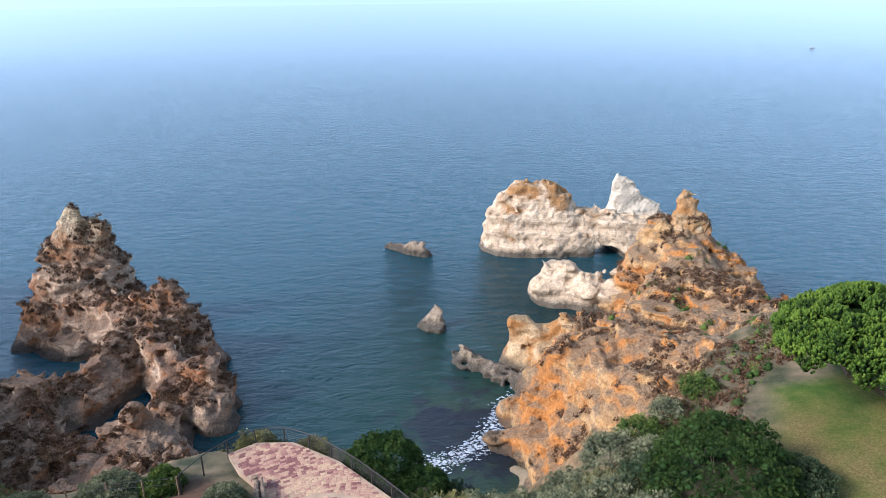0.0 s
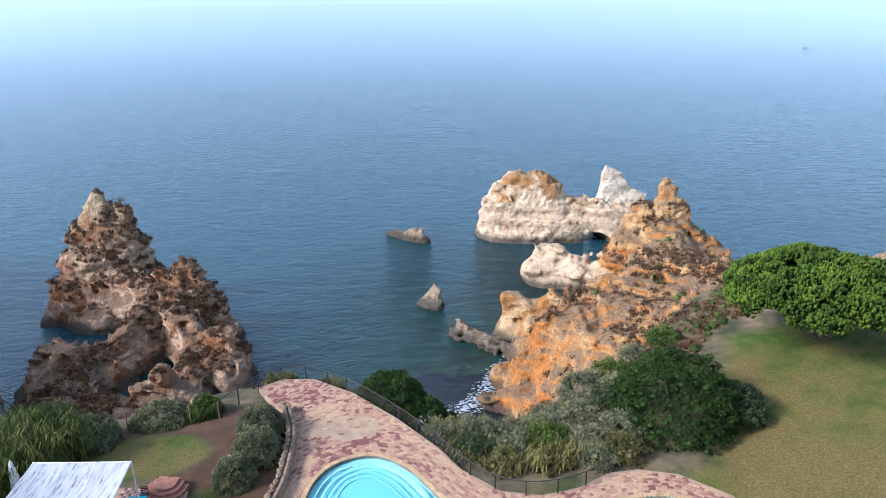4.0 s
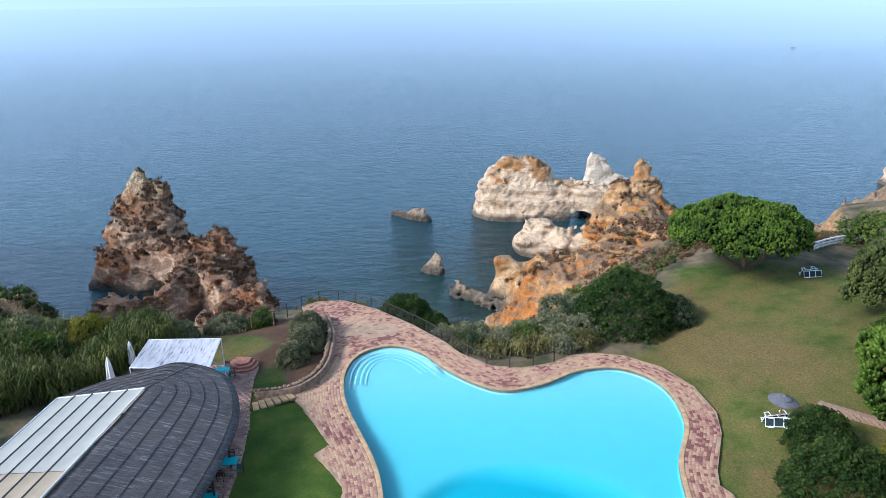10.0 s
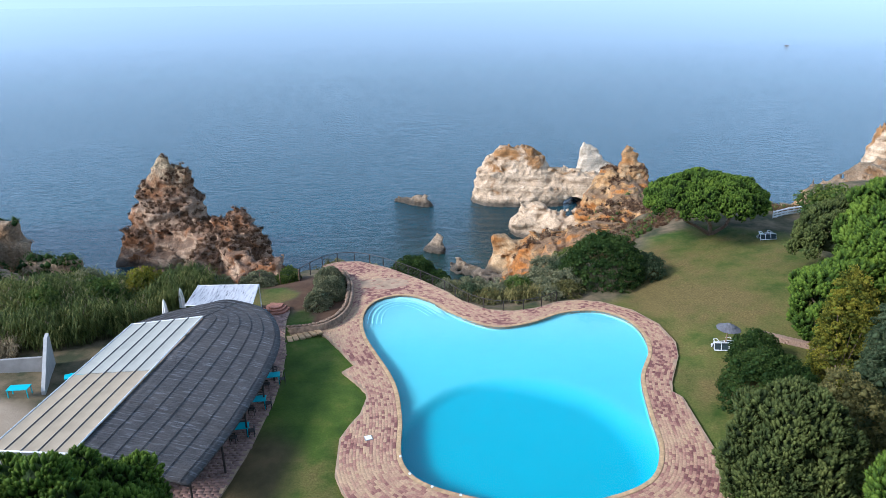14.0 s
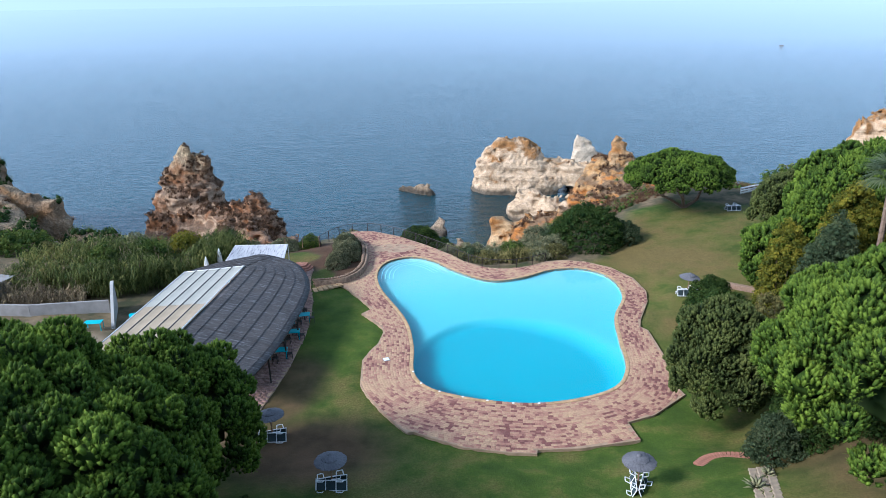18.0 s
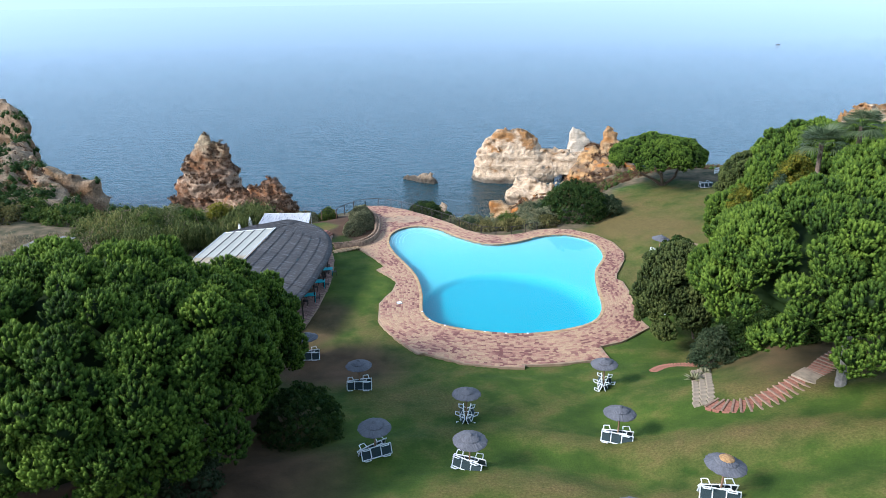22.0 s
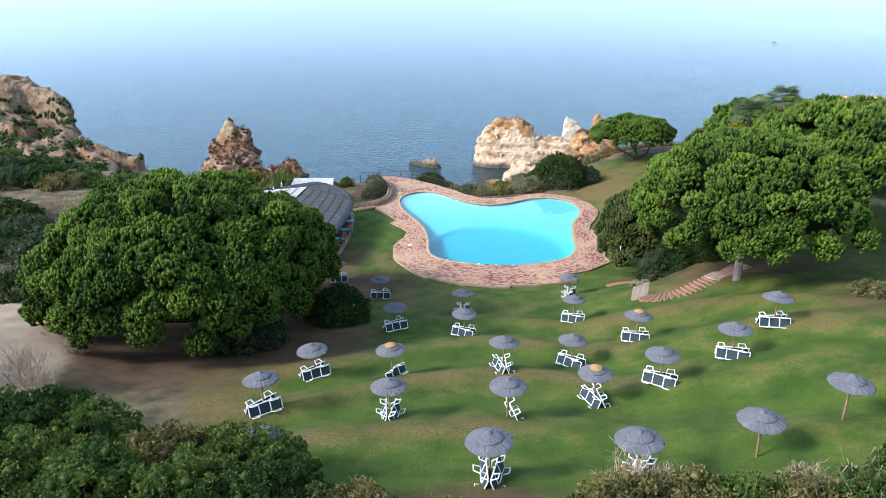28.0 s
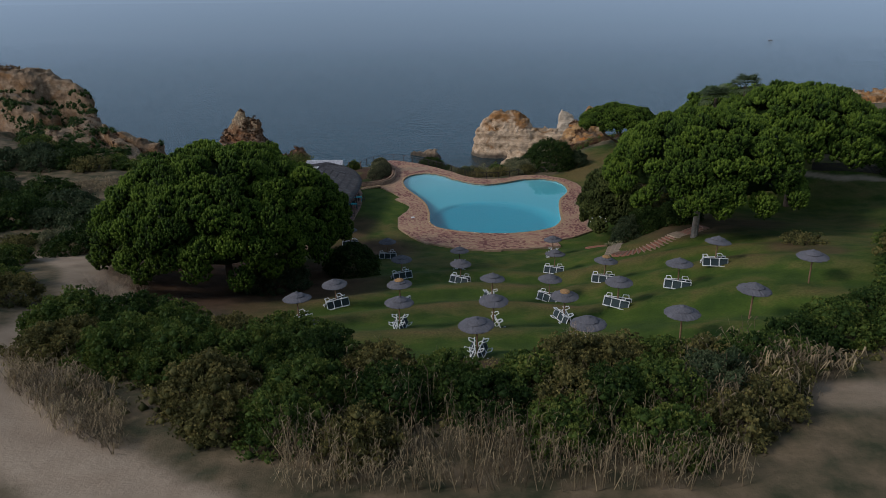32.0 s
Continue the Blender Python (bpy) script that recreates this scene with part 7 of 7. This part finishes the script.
for k, (x, y, R, H) in enumerate(((-31.8, -40.0, 1.8, 1.5), (-35.4, -35.0, 1.5, 1.0), (-39.6, -29.0, 1.4, 0.9), (-35.5, -42.5, 2.6, 2.2), (-42.0, -24.0, 1.8, 1.3))):
    shrub(x, y, R, H, (OLIVE_SHRUB, GREEN_SHRUB, DARK_SHRUB)[k % 3], "wild shrub on the far side of the track", 880 + k, 0.5, (0.16, 0.04), 28)
for k, (x, y) in enumerate(scatter(rng, [(-64, -6), (-46, -10), (-36, -14), (-35, -21), (-46, -18), (-62, -13)], 8, 2.6)):
    R = rng.uniform(1.2, 2.4)
    shrub(x, y, R, R * 0.7, (DARK_SHRUB, OLIVE_SHRUB, GREY_SHRUB, DARK_SHRUB)[k % 4], "wild shrub among dry grass beside the track", 830 + k, 0.55, (0.22, 0.05), 22)
# dark cover of the slope to the east, past the pines
for k, (x, y) in enumerate(scatter(rng, [(52, -32), (60, -36), (70, -10), (66, 20), (56, 50), (46, 50), (44, 30), (52, 12), (54, -6)], 40, 3.8)):
    R = rng.uniform(2.2, 3.8)
    shrub(x, y, R, R * 0.9, (DARK_SHRUB, GREEN_SHRUB, OLIVE_SHRUB)[k % 3], "rounded wild shrub on the slope behind the pines", 900 + k, 0.9, (0.3, 0.07), 18)


# ---------------------------------------------------------------- palm, steps, paths, hut, boat
def palm(x, y, high, seed):
    rng = np.random.default_rng(seed)
    g = ground_at(x, y)
    p = thing("palm", "fan palm with grey-green fronds among the pines", "tree", x, y, g)
    bm = bmesh.new()
    limb(bm, [(0, 0, -0.3), (0.1, 0, high * 0.5), (0, 0.1, high)], 0.24, 0.2)
    part("trunk", bm, BARK, p)
    for k in range(28):
        a, up = k * 2.4, rng.uniform(-0.35, 1.1)
        d = Vector((math.cos(a) * math.cos(up), math.sin(a) * math.cos(up), math.sin(up)))
        V, T = [], []
        stem = Vector((0, 0, high)) + d * 1.0
        s = d.cross(Vector((0, 0, 1))).normalized()
        u = s.cross(d).normalized()
        for q in range(17):
            b = radians(-80 + 10 * q)
            w = (d * math.cos(b) + s * math.sin(b)).normalized()
            tip = stem + w * rng.uniform(1.3, 1.7) - Vector((0, 0, 0.35))
            side = w.cross(u).normalized() * 0.05
            mid = stem + w * 0.75
            V += [stem, mid + side, tip, mid - side]
            T.append(rng.uniform(0.3, 0.9))
        V += [Vector((0, 0, high)) - s * 0.03, Vector((0, 0, high)) + s * 0.03, stem + s * 0.02, stem - s * 0.02]
        T.append(0.3)
        V = np.array([tuple(v) for v in V])
        part("frond", mesh_of("frond", V, np.arange(len(V)).reshape(-1, 4), [PALM_LEAF], {"tint": np.repeat(T, 4)}), None, p)


palm(35.6, 4.8, 12.4, 950)
palm(31.6, 3.6, 12.6, 951)

STEP_BRICK = plain("red_brick_step", (0.30, 0.13, 0.085), 0.9, 0.35, 4.0, 0.5)
STEP_EDGE = plain("pale_step_edge", (0.27, 0.18, 0.125), 0.85, 0.25, 4.0, 0.4)
FLAG = plain("pale_flagstone", (0.30, 0.24, 0.17), 0.9, 0.3, 2.0, 0.4)


def build_steps():
    st = tagged(new("garden_steps"), "curved flight of brick steps with pale edges up the lawn", "steps", kind="structure")
    line = curve_through([(14.7, -19.0), (15.5, -19.9), (16.8, -20.4), (18.2, -20.1), (19.6, -19.6), (20.7, -19.0), (21.7, -18.3), (22.8, -17.2), (24.2, -16.2)], 8, False)
    s = np.concatenate([[0], np.cumsum(np.linalg.norm(np.diff(line, axis=0), axis=1))])
    for at in list(np.arange(0.2, 6.2, 0.44)) + list(np.arange(7.6, s[-1], 0.46)):
        x, y = np.interp(at, s, line[:, 0]), np.interp(at, s, line[:, 1])
        x2, y2 = np.interp(at + 0.1, s, line[:, 0]), np.interp(at + 0.1, s, line[:, 1])
        a = math.degrees(math.atan2(y2 - y, x2 - x))
        m = pose(x, y, ground_at(x, y) + 0.04, 0, 0, a)
        bm = bmesh.new()
        box(bm, 0.1, 0, -0.06, 0.42, 1.5, 0.2, bevel=0.015)
        tread = part("step", bm, STEP_BRICK, st, at=m)
        bm = bmesh.new()
        box(bm, -0.13, 0, 0.05, 0.14, 1.52, 0.09, bevel=0.012)
        part("step_edge", bm, STEP_EDGE, tread)
    land_ = bmesh.new()
    x, y = np.interp(6.9, s, line[:, 0]), np.interp(6.9, s, line[:, 1])
    box(land_, 0, 0, -0.03, 1.5, 1.7, 0.16, bevel=0.02)
    part("landing", land_, FLAG, st, at=pose(x, y, ground_at(x, y) + 0.06, 0, 0, 35))
    path = tagged(new("garden_path"), "path of pale flagstones with a red brick kerb", "path", kind="structure")
    rng = np.random.default_rng(31)
    for u in np.arange(0, 1.0, 0.088):
        for v in (-0.45, 0.0, 0.45):
            x, y = 14.4 + 2.2 * u + v, -18.7 + 6.2 * u
            bm = bmesh.new()
            box(bm, 0, 0, 0, 0.43, 0.52 * rng.uniform(0.85, 1.0), 0.14, bevel=0.015)
            part("flagstone", bm, FLAG, path, at=pose(x, y, ground_at(x, y) + 0.015, 0, 0, rng.uniform(-3, 3)))
    kerb = curve_through([(13.8, -10.6), (14.8, -9.7), (16.0, -9.5), (17.2, -10.2), (17.8, -11.6)], 6, False)
    for (x, y), (x2, y2) in zip(kerb, kerb[1:]):
        bm = bmesh.new()
        box(bm, 0, 0, 0, math.hypot(x2 - x, y2 - y) * 0.96, 0.7, 0.16, bevel=0.015)
        part("kerb_brick", bm, STEP_BRICK, path, at=pose((x + x2) / 2, (y + y2) / 2, ground_at((x + x2) / 2, (y + y2) / 2) + 0.02, 0, 0, math.degrees(math.atan2(y2 - y, x2 - x))))
    up = tagged(new("terrace_steps"), "three half-round brick steps from the terrace to the round lawn", "steps", kind="structure")
    for k in range(3):
        bm = bmesh.new()
        r = 1.25 - 0.3 * k
        low_ring = [bm.verts.new((r * math.cos(math.pi + a * math.pi / 14), 0.75 * r * math.sin(math.pi + a * math.pi / 14), -0.12)) for a in range(15)] + [bm.verts.new((r, 0.7, -0.12)), bm.verts.new((-r, 0.7, -0.12))]
        face = bm.faces.new(low_ring)
        up_geom = bmesh.ops.extrude_face_region(bm, geom=[face])["geom"]
        bmesh.ops.translate(bm, vec=(0, 0, 0.26), verts=[v for v in up_geom if isinstance(v, bmesh.types.BMVert)])
        bmesh.ops.recalc_face_normals(bm, faces=bm.faces)
        part("step", bm, STEP_BRICK, up, at=pose(-17.3, 25.9 + 0.08 * k, 19.45 + 0.16 * k, 0, 0, -6))
    # paving of the walled bed's lower stair beside the deck
    low = tagged(new("deck_steps"), "short flight of tan stone steps beside the stone wall", "steps", kind="structure")
    for k in range(6):
        bm = bmesh.new()
        box(bm, 0, 0, 0, 0.44, 1.15, 0.18, bevel=0.02)
        part("step", bm, COPING, low, at=pose(-14.75 + 0.46 * k, 20.25 + 0.24 * k, DECK_Z - 0.04 + 0.03 * k, 0, 0, 20 + 4 * k))


build_steps()


def build_hut():
    h = thing("garden_hut", "low hut with a grey stepped tile roof", "hut", -46.6, 16.6, ground_at(-46.6, 16.6) + 0.5, -12)
    bm = bmesh.new()
    box(bm, 0, 0, 0.3, 4.6, 3.2, 2.2)
    part("wall", bm, CONCRETE, h)
    for k in range(12):
        bm = bmesh.new()
        box(bm, -2.5 + 0.44 * k, 0, 1.42 + 0.07 * min(k, 8), 0.46, 3.7, 0.06, bevel=0.01)
        part("tile_row", bm, CONCRETE, h)


build_hut()


def build_boat():
    b = thing("motor_boat", "tiny grey motor boat far out at sea", "boat", 322.0, 625.0, 0.0, -20)
    bm = bmesh.new()
    box(bm, 0, 0, 0.15, 4.4, 1.3, 0.45, bevel=0.15)
    part("hull", bm, CONCRETE, b)
    bm = bmesh.new()
    box(bm, 0.4, 0, 0.5, 1.0, 0.8, 0.34, bevel=0.1)
    part("cabin", bm, CONCRETE, b)


build_boat()

# surf in the cove
FOAM = Mat("sea_foam")
_f = FOAM.noise(1.6, 5, 0.75)
FOAM.colour(FOAM.ramp(_f, [(0.4, (0.16, 0.19, 0.23)), (0.6, (0.50, 0.53, 0.57))])).rough(0.7)
FOAM = FOAM.m


def build_surf():
    rng = np.random.default_rng(44)
    line = curve_through([(9.6, 76.0), (7.6, 73.6), (6.4, 71.6), (5.2, 68.6), (3.8, 66.0), (2.0, 64.0), (-0.6, 62.2), (-3.6, 61.8)], 14, False)
    V, F, n = [], [], 0
    for x, y in line:
        for k in range(14):
            r = rng.uniform(0.03, 0.15)
            cx, cy = x + 0.5 + rng.normal(-0.2, 0.8), y + rng.normal(0.1, 0.8)
            a = rng.uniform(0, 6.28)
            m = 6
            ring = [(cx + r * rng.uniform(0.6, 1.3) * math.cos(a + q * 6.283 / m) * 1.6, cy + r * rng.uniform(0.5, 1.2) * math.sin(a + q * 6.283 / m), rng.uniform(0.05, 0.09)) for q in range(m)]
            V += ring + [(cx, cy, 0.14)]
            F += [(n + q, n + (q + 1) % m, n + m) for q in range(m)]
            n += m + 1
    tagged(new("surf", mesh_of("surf", np.array(V), np.array(F), [FOAM])), "white surf breaking on the cove's shore", "foam", kind="stuff")


build_surf()


def ground_scrub(name, label, area, n, size, material, seed, leaf=(0.2, 0.03)):
    """Low cushions of scrub on the ground."""
    rng_ = np.random.default_rng(seed)
    p = scatter(rng_, area, n)
    r = size * rng_.uniform(0.4, 1.3, len(p))
    z = land(p[:, 0], p[:, 1])[0]
    cl = np.c_[p, z + r * 0.15, r, rng_.uniform(0.15, 0.85, len(p))]
    tagged(new(name, foliage(name, cl, 14, leaf[0], leaf[1] * 1.3, material, seed, fan=3, core=0.6)), label, "scrub", kind="stuff")


ground_scrub("cliff_scrub", "dry brown scrub along the cliff top", [(14, 42), (20, 39), (22, 44), (24, 47), (34, 50), (46, 48), (56, 58), (40, 60), (28, 56), (18, 50)], 900, 0.4, BROWN_SCRUB, 971)
ground_scrub("cliff_scrub", "low green scrub along the cliff top", [(14, 42), (21, 41), (24, 47), (34, 50), (46, 48), (50, 56), (40, 60), (26, 55)], 110, 0.7, GREEN_SHRUB, 972)
ground_scrub("cliff_scrub", "dry scrub along the western cliff top", [(-20, 39), (-28, 33), (-40, 33), (-52, 36), (-64, 42), (-60, 46), (-46, 40), (-34, 37)], 500, 0.45, BROWN_SCRUB, 973)
ground_scrub("cliff_scrub", "green tussocks below the deck's railing", [(-16, 40), (-8, 42), (-3, 38), (-2, 42), (-8, 45), (-17, 43)], 160, 0.5, OLIVE_SHRUB, 974)
ground_scrub("cliff_scrub", "dark scrub and dead leaves among the shrubs", [(-26, -48), (-10, -50), (4, -53), (16, -51), (22, -47), (20, -54), (12, -57), (0, -60), (-12, -60), (-20, -55)], 500, 0.4, OLIVE_SHRUB, 975, (0.13, 0.03))

# white rail fence at the lawn's far end
def build_white_fence():
    f = thing("white_fence", "low white rail fence at the end of the lawn", "fence")
    line = curve_through([(39.5, 45.4), (45.0, 48.6), (50.0, 51.6), (56.0, 54.0)], 6, False)
    pts = [(x, y, ground_at(x, y)) for x, y in line]
    for x, y, z in pts:
        bm = bmesh.new()
        box(bm, 0, 0, 0.4, 0.1, 0.1, 1.2, bevel=0.01)
        part("post", bm, WHITE_METAL, f, at=pose(x, y, z))
    for h in (0.2, 0.5, 0.85):
        bm = bmesh.new()
        tube(bm, [(x, y, z + h) for x, y, z in pts], 0.11, 6)
        part("rail", bm, WHITE_METAL, f)


build_white_fence()


def build_picket_fence():
    f = thing("picket_fence", "low dark wooden picket fence beside a pale path", "fence")
    line = curve_through([(44.5, 2.6), (48.0, 1.0), (53.0, -0.4), (60.0, -1.4)], 40, False)
    bm = bmesh.new()
    box(bm, 0, 0, 0.45, 0.09, 0.05, 1.1, bevel=0.01)
    me = bpy.data.meshes.new("picket")
    bm.to_mesh(me)
    bm.free()
    me.materials.append(DARK_WOOD)
    pts = [(x, y, ground_at(x, y)) for x, y in line]
    for (x, y, z), (x2, y2, z2) in zip(pts, pts[1:]):
        part("picket", me, None, f, at=pose(x, y, z, 0, 0, math.degrees(math.atan2(y2 - y, x2 - x))))
    for h in (0.3, 0.75):
        bm = bmesh.new()
        tube(bm, [(x, y, z + h) for x, y, z in pts[::4]], 0.035, 5)
        part("rail", bm, DARK_WOOD, f)


build_picket_fence()
shrub(27.2, -29.5, 1.5, 0.7, OLIVE_SHRUB, "sparse low shrub on a patch of bare soil in the lawn", 983, 0.5, (0.14, 0.03), 14)
bare_shrub(36.6, 23.8, 2.4, 3.4, 981, 30, "dead grey branches at the side of a low pine")


# ---------------------------------------------------------------- small things on the deck and the lawn
def agave(x, y, seed, r=0.95):
    rng_ = np.random.default_rng(seed)
    a = thing("agave", "grey-green agave with arching pointed leaves", "plant", x, y, ground_at(x, y))
    for k in range(18):
        ang, up = k * 2.4, rng_.uniform(0.35, 1.2)
        d = np.array([math.cos(ang) * math.cos(up), math.sin(ang) * math.cos(up), math.sin(up)])
        s = np.array([-math.sin(ang), math.cos(ang), 0.0]) * 0.09
        n = np.cross(s, d) / 0.09 * 0.03
        m = d * r * 0.55
        e = d * r - np.array([0, 0, 0.18])
        V = np.array([-s * 0.7, s * 0.7, m + s, m - s, e, -n - s * 0.2, m - n * 1.5])
        part("leaf", mesh_of("leaf", V, [np.array([(0, 1, 2, 3)]), np.array([(3, 2, 4), (0, 3, 6), (1, 6, 2), (0, 6, 1), (3, 4, 6), (2, 6, 4)])], [GREY_SHRUB], {"tint": np.full(7, rng_.uniform(0.3, 0.8))}), None, a)


def build_wire_fence():
    f = thing("wire_fence", "thin wooden posts with wire behind the soil bed", "fence")
    spots = [(-16.6, 34.5), (-18.6, 34.2), (-20.7, 34.0), (-22.9, 33.5), (-24.8, 32.0), (-26.1, 30.2)]
    for x, y in spots:
        bm = bmesh.new()
        rod(bm, (x, y, ground_at(x, y) - 0.2), (x, y, 20.3), 0.045, n=6)
        part("post", bm, POLE, f)
    for h in (19.8, 20.2):
        bm = bmesh.new()
        tube(bm, [(x, y, h) for x, y in spots], 0.01, 4)
        part("wire", bm, STEEL, f)


build_wire_fence()
agave(15.2, -14.9, 990)
agave(16.4, -13.6, 991, 0.7)


def build_drain():
    d = thing("drain_cover", "small square white cover set in the brick paving", "cover", DRAIN[0], DRAIN[1], DECK_Z + 0.03, 20)
    bm = bmesh.new()
    box(bm, 0, 0, 0, 0.55, 0.55, 0.05, bevel=0.01)
    part("frame", bm, CONCRETE, d)
    bm = bmesh.new()
    box(bm, 0, 0, 0.025, 0.46, 0.46, 0.03, bevel=0.008)
    part("lid", bm, WHITE_METAL, d)


DRAIN = (-6.4, 5.4)
build_drain()


def build_pool_caps():
    """Round white fittings let into the coping round the near side."""
    line = POOL
    s = np.concatenate([[0], np.cumsum(np.linalg.norm(np.diff(line, axis=0), axis=1))])
    for at in np.arange(1.0, s[-1], 1.9):
        x, y = np.interp(at, s, line[:, 0]), np.interp(at, s, line[:, 1])
        if y > 4.5 or x > 6.2:
            continue
        v = (np.array([x, y]) - POOL_C) / np.hypot(x - POOL_C[0], y - POOL_C[1])
        f = thing("pool_fitting", "small round white fitting in the pool's coping", "fitting", x + v[0] * 0.12, y + v[1] * 0.12, DECK_Z + 0.045, group="fittings in the coping")
        bm = bmesh.new()
        rod(bm, (0, 0, 0), (0, 0, 0.04), 0.10, 0.085, 12)
        part("cap", bm, WHITE_METAL, f)


build_pool_caps()


def build_garden_wall():
    w = tagged(new("garden_wall"), "low wall of reddish bricks at the lawn's edge", "wall", kind="structure")
    a, b = np.array(WALL_ENDS[0]), np.array(WALL_ENDS[1])
    ln = float(np.hypot(*(b - a)))
    turn = math.degrees(math.atan2(b[1] - a[1], b[0] - a[0]))
    rng_ = np.random.default_rng(61)
    bm = bmesh.new()
    box(bm, 0, 0, 0, 1, 1, 1, bevel=0.05)
    me = bpy.data.meshes.new("brick")
    bm.to_mesh(me)
    bm.free()
    me.materials.append(STEP_EDGE)
    for lvl in range(3):
        for at in np.arange(0.25 + 0.22 * (lvl % 2), ln, 0.46):
            p = a + (b - a) * at / ln
            z = ground_at(p[0], p[1]) + 0.06 + 0.17 * lvl
            part("brick", me, None, w, at=pose(p[0], p[1], z, 0, 0, turn + rng_.uniform(-2, 2)) @ Matrix.Diagonal((0.44, 0.5, 0.165, 1)))


WALL_ENDS = ((25.6, 17.4), (29.4, 13.2))
build_garden_wall()
